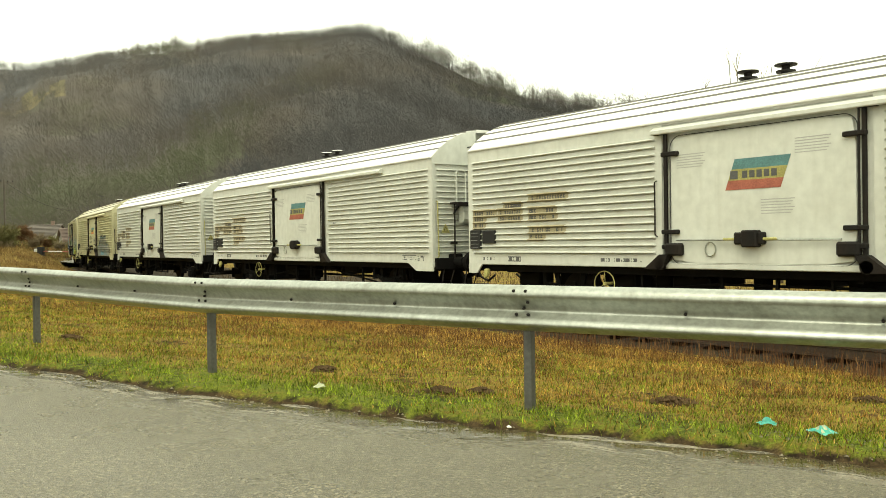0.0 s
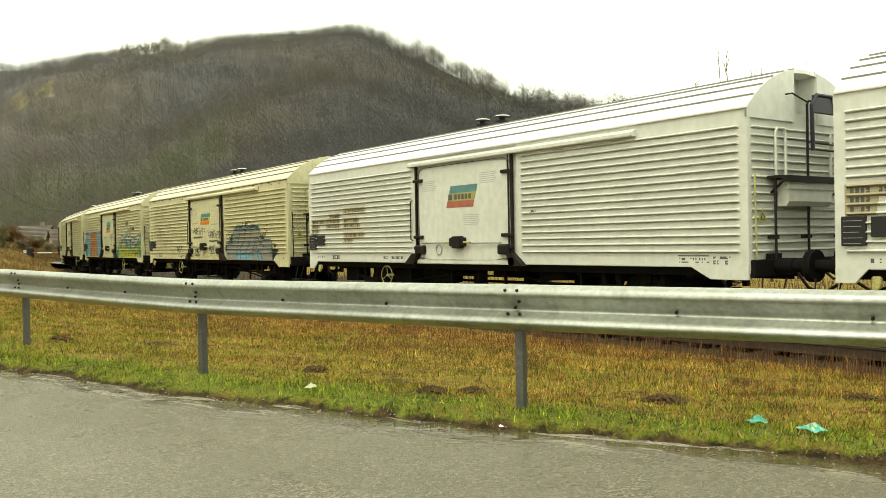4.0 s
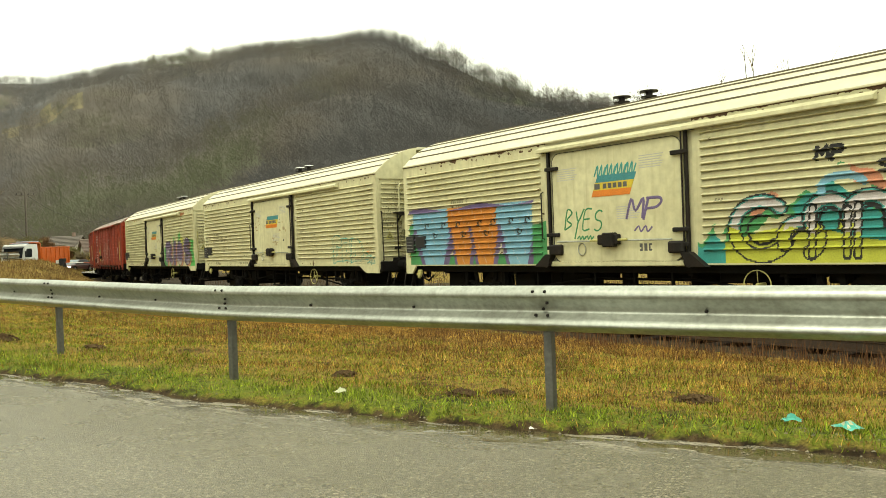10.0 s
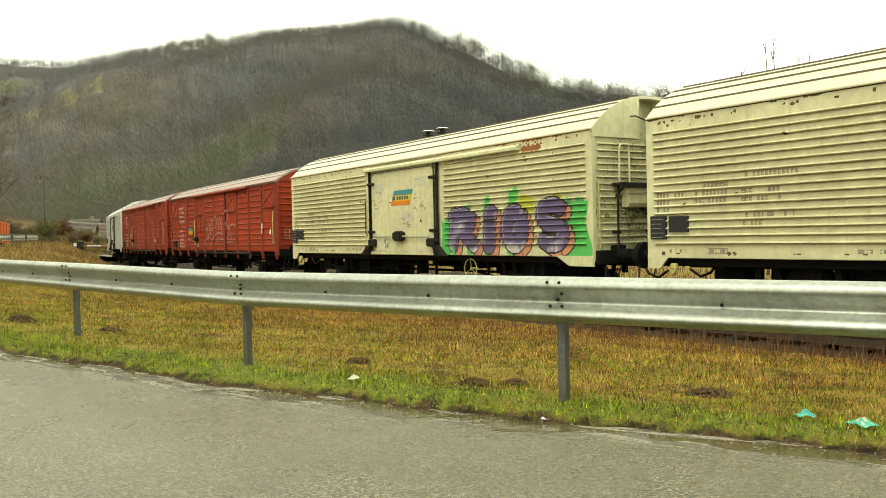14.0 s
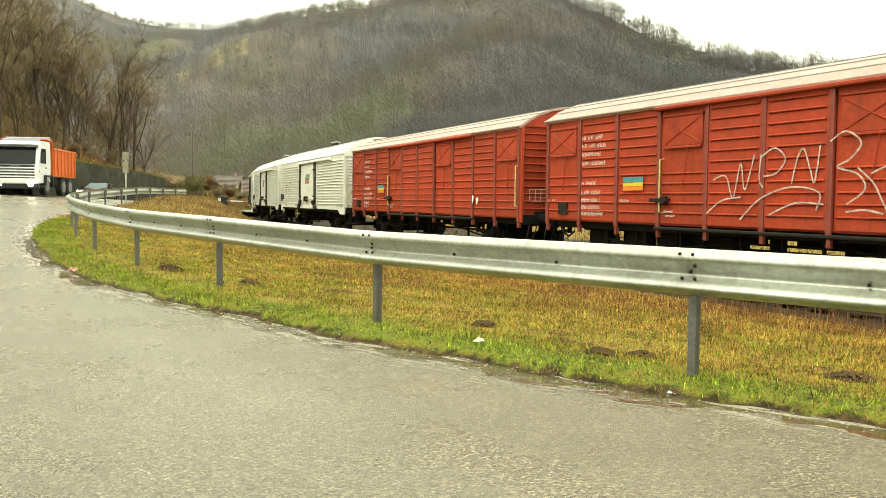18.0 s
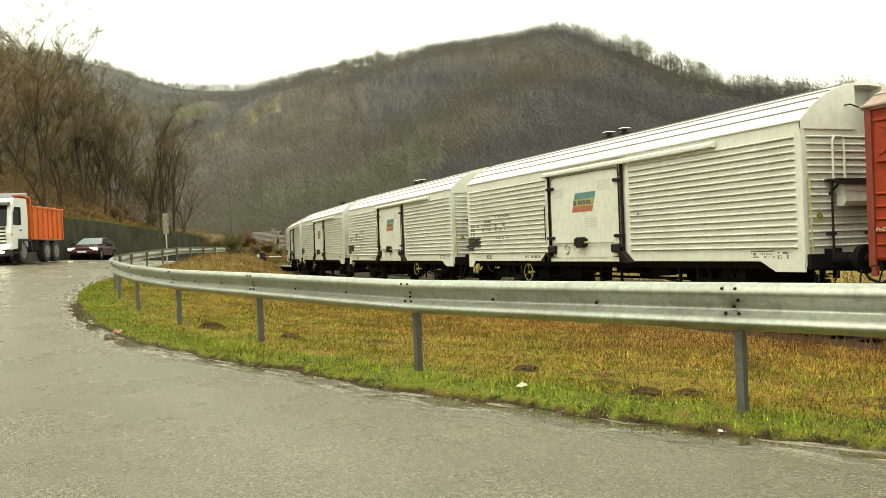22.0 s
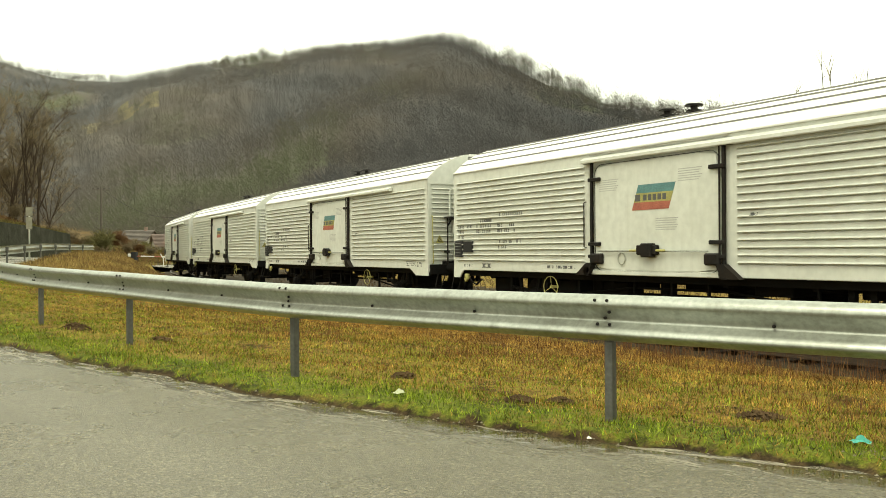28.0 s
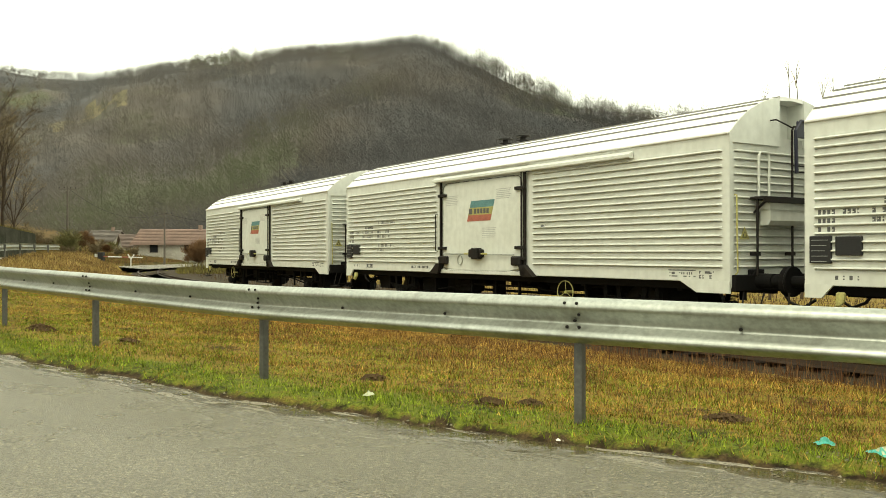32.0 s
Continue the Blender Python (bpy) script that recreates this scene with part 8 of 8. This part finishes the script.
scrap("plastic_bag", 1.90, 5.36, 0.055, 3, [M_BAG], "crumpled teal plastic bag lying in the grass")
scrap("plastic_wrapper", 2.13, 5.10, 0.075, 5, [M_BAG, M_BAGW], "torn teal and pale plastic wrapper on the verge")
scrap("plastic_strip", -7.69, 11.19, 0.10, 11, [M_FRED, M_WSPR], "torn red and white plastic strip at the road edge")
scrap("paper_scrap", -1.07, 6.74, 0.05, 7, [M_BAGW], "small pale paper scrap in the grass")
scrap("paper_scrap", 0.33, 5.56, 0.022, 8, [M_WSPR], "tiny white paper scrap at the road edge")


def build_grit():
    rnd = np.random.RandomState(8)
    n = 1500
    u = rnd.uniform(-7, 26, n)
    v = road_mid(u) - 0.02 + np.abs(rnd.normal(0, 0.22, n))
    k = 110
    u[:k], v[:k] = -2.0 + rnd.normal(0, 0.3, k), -0.05 + rnd.normal(0, 0.12, k)
    x, y, _ = rail_at(u, v)
    z = np.maximum(ground_z(x, y) + 0.0, road_z(u, v) - 0.006)
    s = rnd.uniform(0.004, 0.014, n)
    off = np.array([(1, 0, 0), (0, 1, 0), (-1, 0, 0), (0, -1, 0), (0, 0, 0.8)])
    verts = (np.stack([x, y, z], 1)[:, None] + off[None] * s[:, None, None] * rnd.uniform(0.6, 1.3, (n, 5, 1))).reshape(-1, 3)
    base = np.arange(n)[:, None, None] * 5
    faces = (base + np.array([(0, 1, 4), (1, 2, 4), (2, 3, 4), (3, 0, 4)])[None]).reshape(-1, 3)
    tagged(new("grit", sheet("grit", verts.tolist(), faces.tolist(), [M_GRIT])), "pale grit and small stones along the road edge", "grit", kind="stuff")
    # shallow puddles in the gutter
    for i, (u0, ln, wd, v0) in enumerate(((1.0, 1.7, 0.24, 0.18), (-2.2, 2.2, 0.30, 0.22), (5.0, 1.8, 0.2, 0.11), (9.5, 2.2, 0.2, 0.11), (-5.6, 1.6, 0.3, 0.22), (14.0, 2.2, 0.2, 0.11))):
        vs = []
        m = 26
        for j in range(m):
            t = 2 * math.pi * j / m
            px, py, _ = rail_at(u0 + ln * math.cos(t) * (1 + 0.1 * math.sin(5 * t + i)), float(road_mid(u0 + ln * math.cos(t))) + v0 + wd * math.sin(t) * (1 + 0.35 * math.sin(3 * t + i)) + 0.03 * math.sin(4 * t))
            vs.append((float(px), float(py), float(road_z(u0 + ln * math.cos(t), 1.0)) - (0.0075 if u0 < 3 else 0.0105)))
        tagged(new("puddle", sheet("puddle", vs, [tuple(range(m))], [M_WATER])), "shallow muddy puddle in the gutter", "puddle", "puddles along the road edge")


build_grit()


# ---- retaining wall, sign, poles ----
def build_wall():
    wall = thing("wall_north", "old dark concrete retaining wall with a grassy top", "wall", kind="structure")
    edges = np.arange(20, 78, 3.0)
    for a, b in zip(edges[:-1], edges[1:]):
        us = np.linspace(a + 0.02, b - 0.02, 4)
        prof = [(10.0, -0.4), (9.92, -0.4), (10.12, 1.0), (12.0, 1.03)]
        vs = []
        for u in us:
            h = float(wall_h(u))
            z0 = float(road_z(u, 9)) - 0.1
            for v, f in prof:
                x, y, _ = rail_at(u, v)
                vs.append((float(x), float(y), z0 + (h * f if f > 0 else f)))
        part("wall_panel", sheet("wall_panel", vs, grid_faces(4, 4).tolist() + [(0, 1, 2, 3), (12, 15, 14, 13)], [M_CONC]), None, wall)


build_wall()


def sign_post():
    x, y = polar(31.5, 44.0)
    z = float(ground_z(np.array([x]), np.array([y]))[0])
    top = EYE + 44 * math.tan(radians(2.75))
    s = thing("road_sign", "weathered road sign seen from behind on a thin post", "road sign", m=Matrix.Translation((x, y, z)) @ Matrix.Rotation(radians(25), 4, "Z"))
    h = top - z
    part("post", Shape().tube([(0, 0, -0.3), (0, 0, h)], 0.04, 8), M_ZINC, s)
    part("plate", Shape().box(-0.14, 0.14, -0.05, -0.03, h - 0.40, h, 0.006), M_SIGN, s)
    part("plate", Shape().box(-0.13, 0.13, -0.05, -0.03, h - 1.0, h - 0.43, 0.006), M_SIGN, s)


sign_post()


def power_pole(az, r, top_el, label):
    x, y = polar(az, r)
    z = float(ground_z(np.array([x]), np.array([y]))[0])
    h = EYE + r * math.tan(radians(top_el)) - z
    t = thing("utility_pole", label, "utility pole", "utility poles", m=Matrix.Translation((x, y, z)) @ Matrix.Rotation(radians(az + 10), 4, "Z"))
    part("mast", Shape().tube([(0, 0, -0.5), (0, 0, h)], 0.13, 8, r2=0.09), M_WOOD, t)
    part("crossarm", Shape().box(-0.9, 0.9, -0.05, 0.05, h - 0.35, h - 0.24, 0.01), M_WOOD, t)
    for k in (-0.8, -0.3, 0.3, 0.8):
        part("insulator", Shape().disc((k, 0, h - 0.22), "z", [(0, 0.03), (0.05, 0.05), (0.12, 0.05), (0.16, 0.02)], 8), M_IRON, t)
    return Vector((x, y, z + h - 0.15))


def cable(a, b, sag):
    pts = [a.lerp(b, i / 14) - Vector((0, 0, sag * 4 * (i / 14) * (1 - i / 14))) for i in range(15)]
    tagged(new("cable", Shape().tube(pts, 0.022, 4).mesh("cable", [M_IRON])), "thin sagging power cable between poles", "cable", "power cables")


p1 = power_pole(27.5, 99, 4.05, "wooden utility pole with a short crossarm by the bushes")
p2 = power_pole(21.9, 112, 2.6, "wooden utility pole beside the village houses")
cable(p1, p2, 1.6)
cable(p2, Vector((*polar(14.5, 127), 7.2)), 1.4)


# ---- village ----
def house(x, y, turn, length, depth, eave, ridge, roof_m, label, openings):
    z = 0.4
    t = thing("house", label, "house", "village houses", m=Matrix.Translation((x, y, z)) @ Matrix.Rotation(turn, 4, "Z"))
    part("wall", Shape().box(-length / 2, length / 2, -depth / 2, depth / 2, -1, eave), M_PLASTER, t)
    g = Shape().prism_x([(-depth / 2, eave), (depth / 2, eave), (0, ridge - 0.1)], -length / 2, length / 2)
    part("gable", g, M_PLASTER, t)
    for sd in (-1, 1):
        dy, dz = depth / 2 + 0.5, ridge - eave + 0.35
        roof = part("roof", Shape().prism_x([(0, ridge), (sd * dy, eave - 0.35), (sd * dy, eave - 0.25), (0, ridge + 0.12)], -length / 2 - 0.4, length / 2 + 0.4), roof_m, t)
        if sd < 0:
            courses = int(math.hypot(dy, dz) / 0.42)
            for c in range(courses):
                f = (c + 0.5) / courses
                part("tile_course", Shape().box(-length / 2 - 0.4, length / 2 + 0.4, -dy * f - 0.2, -dy * f + 0.2, ridge + 0.115 - dz * f - 0.03, ridge + 0.115 - dz * f + 0.014), roof_m, roof)
    for k, (ox, w, z0, z1) in enumerate(openings):
        win = part("window" if z0 > 0.3 else "door", Shape().box(ox - w / 2, ox + w / 2, -depth / 2 - 0.03, -depth / 2 + 0.02, z0, z1), M_GLASS, t)
        f = Shape()
        f.box(ox - w / 2 - 0.08, ox - w / 2, -depth / 2 - 0.06, -depth / 2, z0 - 0.08, z1 + 0.08)
        f.box(ox + w / 2, ox + w / 2 + 0.08, -depth / 2 - 0.06, -depth / 2, z0 - 0.08, z1 + 0.08)
        f.box(ox - w / 2, ox + w / 2, -depth / 2 - 0.06, -depth / 2, z1, z1 + 0.08)
        f.box(ox - w / 2, ox + w / 2, -depth / 2 - 0.06, -depth / 2, z0 - 0.08, z0)
        part("frame", f, M_WOOD, win)
    ch = part("chimney", Shape().box(length * 0.2, length * 0.2 + 0.5, -0.25, 0.25, ridge - 0.3, ridge + 0.7, 0.03), M_TILE, t)
    return t


hx, hy = polar(25.3, 168)
house(hx, hy, radians(-4), 5.2, 4.8, 3.2, 4.75, mat("grey_sheet_roof", (0.2, 0.175, 0.155), 0.7, vary=0.4, scale=0.8), "small village house with a dull roof and a pale gable", ((-1.2, 0.9, 1.2, 2.2), (1.0, 0.9, 1.2, 2.2)))
hx, hy = polar(20.8, 134)
house(hx, hy, radians(22 - 20), 12, 7, 2.3, 4.2, M_TILE, "village house with a broad faded tiled roof", ((-3, 1.1, 0.9, 2.0), (2, 1.1, 0.9, 2.0)))
hx, hy = polar(22.9, 146)
house(hx, hy, radians(33), 8, 6, 2.0, 3.6, mat("brown_sheet_roof", (0.22, 0.165, 0.14), 0.7, vary=0.4, scale=0.8), "long low shed with a brown weathered roof", ((-2, 1.0, 0.7, 1.6), (2, 1.0, 0.7, 1.6)))


def crossing_barrier():
    """The lowered arm of the level crossing beyond the field."""
    f = thing("crossing_barrier", "white lowered arm of a level crossing beyond the field", "crossing barrier")
    a, b = Vector((*polar(25.6, 88), 0.85)), Vector((*polar(23.2, 86), 0.75))
    za = float(ground_z(np.array([a.x]), np.array([a.y]))[0])
    part("cabinet", Shape().box(a.x - 0.25, a.x + 0.25, a.y - 0.25, a.y + 0.25, za - 0.2, 1.25, 0.03), M_BOARD, f)
    part("counterweight", Shape().box(a.x - 0.6, a.x - 0.3, a.y - 0.12, a.y + 0.12, 0.8, 1.1, 0.02), M_WSPR, f)
    for k in range(6):
        p, q = a.lerp(b, k / 6), a.lerp(b, (k + 0.97) / 6)
        part("arm_band", Shape().tube([p, q], 0.055, 8), M_WSPR if k % 3 else M_FRED, f)
    m = a.lerp(b, 0.72)
    zm = float(ground_z(np.array([m.x]), np.array([m.y]))[0])
    part("arm_rest", Shape().tube([(m.x, m.y, zm - 0.2), (m.x, m.y, 0.6), (m.x - 0.3, m.y, 1.05)], 0.05, 6).tube([(m.x, m.y, 0.6), (m.x + 0.3, m.y, 1.05)], 0.05, 6), M_WSPR, f)


crossing_barrier()


# ---- vehicles ----
def wheel(parent, x, y, r, w):
    """A wheel on an axle along y, out towards the sign of y."""
    o = new("wheel")
    o.parent = parent
    o.location = (x, y, r)
    key = ("wheel", r, w, y > 0)
    s = 1 if y > 0 else -1
    part("tyre", shared((key, "t"), lambda: Shape().disc((0, 0, 0), "y", [(-w / 2, r * 0.62), (-w / 2, r * 0.93), (-w * 0.38, r), (w * 0.38, r), (w / 2, r * 0.93), (w / 2, r * 0.62)], 24).mesh("tyre", [M_TYRE])), None, o)
    part("rim", shared((key, "r"), lambda: Shape().disc((0, 0, 0), "y", [(s * w * 0.45, r * 0.61), (s * w * 0.54, r * 0.58), (s * w * 0.51, r * 0.36), (s * w * 0.57, r * 0.22), (s * w * 0.60, r * 0.15)], 20).mesh("rim", [M_RIM])), None, o)
    return o


def lorry():
    """Tipper lorry, its front towards +x, origin on the road under the front axle."""
    t = thing("tipper_lorry", "white cab tipper lorry with a bright orange tipping body", "lorry")
    cab = Shape()
    side = [(-0.55, 0.75), (1.32, 0.62), (1.38, 1.35), (1.22, 2.35), (1.06, 2.82), (0.86, 2.93), (-0.5, 2.95), (-0.6, 2.0)]
    cab.prism(side, -1.22, 1.22)
    part("cab", cab, M_CABW, t)
    part("windscreen", Shape().prism([(1.36, 1.66), (1.385, 1.66), (1.24, 2.36), (1.165, 2.55), (1.14, 2.55), (1.215, 2.36)], -1.02, 1.02), M_GLASS, t)
    for y in (-1.225, 1.225):
        side = 1 if y > 0 else -1
        part("side_window", Shape().prism([(0.25, 1.72), (1.12, 1.72), (1.02, 2.4), (0.92, 2.52), (0.25, 2.52)], y - 0.012, y + 0.012), M_GLASS, t)
        part("mirror", Shape().box(1.18, 1.30, y * 1.12 - 0.09, y * 1.12 + 0.09, 1.72, 2.32, 0.03), M_BOARD, t)
        part("wiper", Shape().tube([(1.40, side * 0.75, 1.66), (1.345, side * 0.2, 1.93)], 0.014, 5), M_BOARD, t)
        part("headlamp", Shape().box(1.40, 1.53, y * 0.80 - 0.2, y * 0.80 + 0.2, 0.66, 0.82, 0.03), M_LAMP, t, "lit headlamp")
        part("fog_lamp", Shape().box(1.44, 1.525, y * 0.66 - 0.13, y * 0.66 + 0.13, 0.47, 0.56, 0.02), M_LAMP, t, "lit fog lamp")
        part("indicator", Shape().box(1.25, 1.36, y * 0.985 - 0.03, y * 0.985 + 0.03, 1.20, 1.36, 0.02), M_OPAINT, t)
        part("door_handle", Shape().box(0.22, 0.40, y - 0.03, y + 0.03, 1.46, 1.52, 0.01), M_BOARD, t)
        part("entry_step", Shape().box(0.55, 1.15, y - 0.06, y + 0.02, 0.42, 0.52, 0.02), M_BOARD, t)
        part("mudguard", Shape().prism([(-0.68, 0.55), (-0.62, 1.1), (0.62, 1.1), (0.68, 0.55), (0.58, 0.55), (0.5, 1.0), (-0.5, 1.0), (-0.58, 0.55)], y * 0.98 - 0.16, y * 0.98 + 0.16), M_BOARD, t)
    part("bumper", Shape().box(1.2, 1.5, -1.24, 1.24, 0.60, 0.88, 0.05), M_CABW, t)
    part("skirt", Shape().box(1.1, 1.47, -1.2, 1.2, 0.32, 0.60, 0.04), M_BOARD, t)
    part("number_plate", Shape().box(1.5, 1.515, -0.28, 0.28, 0.64, 0.76), M_WSPR, t)
    part("grille", Shape().box(1.33, 1.405, -0.98, 0.98, 0.90, 1.60), M_BOARD, t)
    for k in range(4):
        part("grille_slat", Shape().box(1.36, 1.45, -1.0, 1.0, 0.95 + k * 0.155, 1.03 + k * 0.155, 0.015), M_CABW, t)
    part("badge", Shape().box(1.40, 1.46, -0.25, 0.25, 1.55, 1.61, 0.01), M_RIM, t)
    part("sun_visor", Shape().prism([(1.10, 2.60), (1.36, 2.54), (1.37, 2.58), (1.06, 2.74)], -1.12, 1.12), M_GLASS, t)
    part("beacon_bar", Shape().box(0.3, 0.55, -0.95, 0.95, 2.95, 3.06, 0.03), M_TARP, t)
    part("chassis", Shape().box(-5.1, 0.6, -0.45, 0.45, 0.62, 0.95, 0.02), M_BLACK, t)
    part("fuel_tank", Shape().box(-2.2, -1.1, -1.15, -0.55, 0.5, 1.0, 0.08), M_BLACK, t)
    part("fuel_tank", Shape().box(-2.2, -1.1, 0.55, 1.15, 0.5, 1.0, 0.08), M_BLACK, t)
    body = part("tipping_body", Shape().box(-5.2, -0.95, -1.25, 1.25, 1.08, 1.2).box(-5.2, -0.95, -1.25, -1.19, 1.2, 2.62).box(-5.2, -0.95, 1.19, 1.25, 1.2, 2.62).box(-5.26, -5.2, -1.25, 1.25, 1.1, 2.55).box(-0.98, -0.9, -1.25, 1.25, 1.2, 3.02), M_TIPPER, t)
    part("headboard_canopy", Shape().prism([(-0.9, 2.98), (0.1, 3.05), (0.1, 3.10), (-0.95, 3.08)], -1.22, 1.22), M_TIPPER, t)
    part("tarpaulin_roll", Shape().tube([(-0.75, -1.15, 3.14), (-0.75, 1.15, 3.14)], 0.11, 8), M_TARP, t)
    for i in range(7):
        x = -5.1 + i * 0.66
        for y in (-1.25, 1.25):
            part("body_rib", Shape().prism([(x - 0.06, 1.15), (x + 0.06, 1.15), (x + 0.1, 2.58), (x - 0.02, 2.58)], y - 0.06, y + 0.06), M_TIPPER, body)
    for y in (-1.25, 1.25):
        part("body_rail", Shape().box(-5.22, -0.95, y - 0.07, y + 0.07, 2.56, 2.66, 0.02), M_TIPPER, body)
    ws = []
    for x in (0.0, -3.0, -4.3):
        for y in (-1.05, 1.05):
            ws.append((wheel(t, x, y, 0.52, 0.34), x, y, 0.52))
    return t, ws


def saloon_car():
    """Dark saloon with its lamps lit, its front towards +x, origin on the road mid wheelbase."""
    t = thing("car", "dark red-black saloon car with its headlamps on", "car")
    b = Shape()
    # stations along the car: half width, sill, waist, and a crowned top
    rows = [(-2.16, 0.70, 0.42, 0.62, 0.78), (-2.05, 0.80, 0.32, 0.66, 0.88), (-1.5, 0.85, 0.28, 0.68, 0.93), (0.0, 0.86, 0.26, 0.68, 0.92), (1.0, 0.85, 0.26, 0.66, 0.88), (1.6, 0.83, 0.27, 0.62, 0.80), (1.98, 0.78, 0.30, 0.56, 0.70), (2.14, 0.62, 0.36, 0.52, 0.60)]
    vs = []
    for x, w, z0, z1, z2 in rows:
        vs += [(x, -w * 0.96, z0), (x, -w, (z0 + z1) / 2), (x, -w * 0.98, z1), (x, -w * 0.90, z1 * 0.35 + z2 * 0.65), (x, -w * 0.6, z2 - 0.01), (x, 0, z2 + 0.02), (x, w * 0.6, z2 - 0.01), (x, w * 0.90, z1 * 0.35 + z2 * 0.65), (x, w * 0.98, z1), (x, w, (z0 + z1) / 2), (x, w * 0.96, z0)]
    b.add(vs, grid_faces(len(rows), 11, True).tolist() + [tuple(range(10, -1, -1)), tuple(range(77, 88))])
    part("body", b, M_CARP, t)
    for x in (1.32, -1.3):
        part("wheel_arch", Shape().disc((x, 0, 0.31), "y", [(-0.865, 0.0), (-0.865, 0.36), (0.865, 0.36), (0.865, 0.0)], 20), M_BLACK, t)
    up = Shape()
    lo = [(0.95, 0.86), (-1.62, 0.90)]
    hi = [(0.05, 1.32), (-0.95, 1.32)]
    vs = [(lo[0][0], -0.80, lo[0][1]), (lo[0][0], 0.80, lo[0][1]), (hi[0][0], 0.60, hi[0][1]), (hi[0][0], -0.60, hi[0][1]), (lo[1][0], -0.80, lo[1][1]), (lo[1][0], 0.80, lo[1][1]), (hi[1][0], 0.60, hi[1][1]), (hi[1][0], -0.60, hi[1][1])]
    up.add(vs, [(0, 1, 2, 3), (5, 4, 7, 6), (3, 2, 6, 7), (0, 3, 7, 4), (1, 5, 6, 2), (0, 4, 5, 1)])
    part("cabin", up, M_CARP, t)
    ws = Shape()
    ws.add([(0.93, -0.74, 0.88), (0.93, 0.74, 0.88), (0.1, 0.56, 1.30), (0.1, -0.56, 1.30)], [(0, 1, 2, 3)])
    ws.v = [(x + 0.02, y, z + 0.02) for x, y, z in ws.v]
    # The sky's reflection is put into the pale base colour of this glass.
    part("windscreen", ws, mat("sky_coloured_screen", (0.16, 0.20, 0.22), 0.08, vary=0.1, bump=0), t)
    for y in (-1, 1):
        sw = Shape()
        sw.add([(0.70, y * 0.80, 0.92), (-1.35, y * 0.80, 0.95), (-0.92, y * 0.635, 1.26), (0.06, y * 0.635, 1.26)], [(0, 1, 2, 3)])
        sw.v = [(x, yy + y * 0.012, z) for x, yy, z in sw.v]
        part("side_window", sw, M_GLASS, t)
        part("headlamp", Shape().box(1.95, 2.12, y * 0.62 - 0.2, y * 0.62 + 0.2, 0.50, 0.64, 0.03), M_LAMP, t, "lit headlamp")
        part("mirror", Shape().box(0.6, 0.72, y * 0.95 - 0.1, y * 0.95 + 0.1, 0.92, 1.05, 0.03), M_CARP, t)
    part("grille", Shape().box(2.05, 2.125, -0.36, 0.36, 0.50, 0.62, 0.02), M_BOARD, t)
    part("bumper", Shape().box(1.95, 2.2, -0.84, 0.84, 0.28, 0.5, 0.06), M_CARP, t)
    part("number_plate", Shape().box(2.2, 2.21, -0.26, 0.26, 0.36, 0.46), M_WSPR, t)
    wl_ = []
    for x in (1.32, -1.3):
        for y in (-0.76, 0.76):
            wl_.append((wheel(t, x, y, 0.30, 0.2), x, y, 0.30))
    return t, wl_


LORRY, LORRY_WHEELS = lorry()
CAR, CAR_WHEELS = saloon_car()


def along(table, t):
    ts, us = zip(*table)
    return float(np.interp(t, ts, us))


def drive(u, v):
    """Pose of a vehicle that comes towards the camera at u along the bend."""
    v = v + 3.0 * float(smooth01(u, 70, 90))
    x, y, h = rail_at(u, v)
    x2, y2, _ = rail_at(u + 4.0, v)
    dx, dy = float(x - x2), float(y - y2)
    slope = (float(road_z(u, v)) - float(road_z(u + 4, v))) / 4
    return Matrix.Translation((float(x), float(y), float(road_z(u, v)) + 0.012)) @ Matrix.Rotation(math.atan2(dy, dx) + 0.05 * float(smooth01(u, 38, 50)) - 0.32 * float(smooth01(u, 62, 80)), 4, "Z") @ Matrix.Rotation(-slope, 4, "Y")


LANE = 8.4
LORRY_U = [(0, 132.0), (6, 108.0), (9, 90.5), (12, 72.5), (15, 59.8), (17.7, 48.4), (19, 43.5), (20, 41.4), (21, 39.7), (22, 38.2), (24, 36.7), (26, 36.0), (32, 35.6)]
CAR_U = [(0, 142.0), (8, 110.0), (12, 87.3), (15, 69.8), (17.7, 60.2), (19, 56.4), (20, 54.2), (21, 52.7), (22, 51.1), (24, 48.5), (25, 47.5), (27, 46.2), (32, 45.2)]


def rolling(table, v, thing_, wheels, step=0.1):
    walk(thing_, [(t, drive(along(table, t), v)) for t in np.arange(0, 32.01, 0.5).tolist()])
    u0 = along(table, 0)
    for o, x, y, r in wheels:
        walk(o, [(i * step, Matrix.Translation((x, y, r)) @ Matrix.Rotation((u0 - along(table, i * step)) / r, 4, "Y")) for i in range(int(32 / step) + 1)])


def motions():
    for k, w in enumerate(WAGONS):
        walk(w, [(t, wagon_pose(k, t)) for t in range(33)])
    s0 = train_s(0)
    for o, x in WHEELS:
        walk(o, [(i / 10, Matrix.Translation((x, 0, 0.46)) @ Matrix.Rotation((s0 - train_s(i / 10)) / 0.46, 4, "Y")) for i in range(321)])
    rolling(LORRY_U, LANE, LORRY, LORRY_WHEELS)
    rolling(CAR_U, LANE, CAR, CAR_WHEELS)


motions()
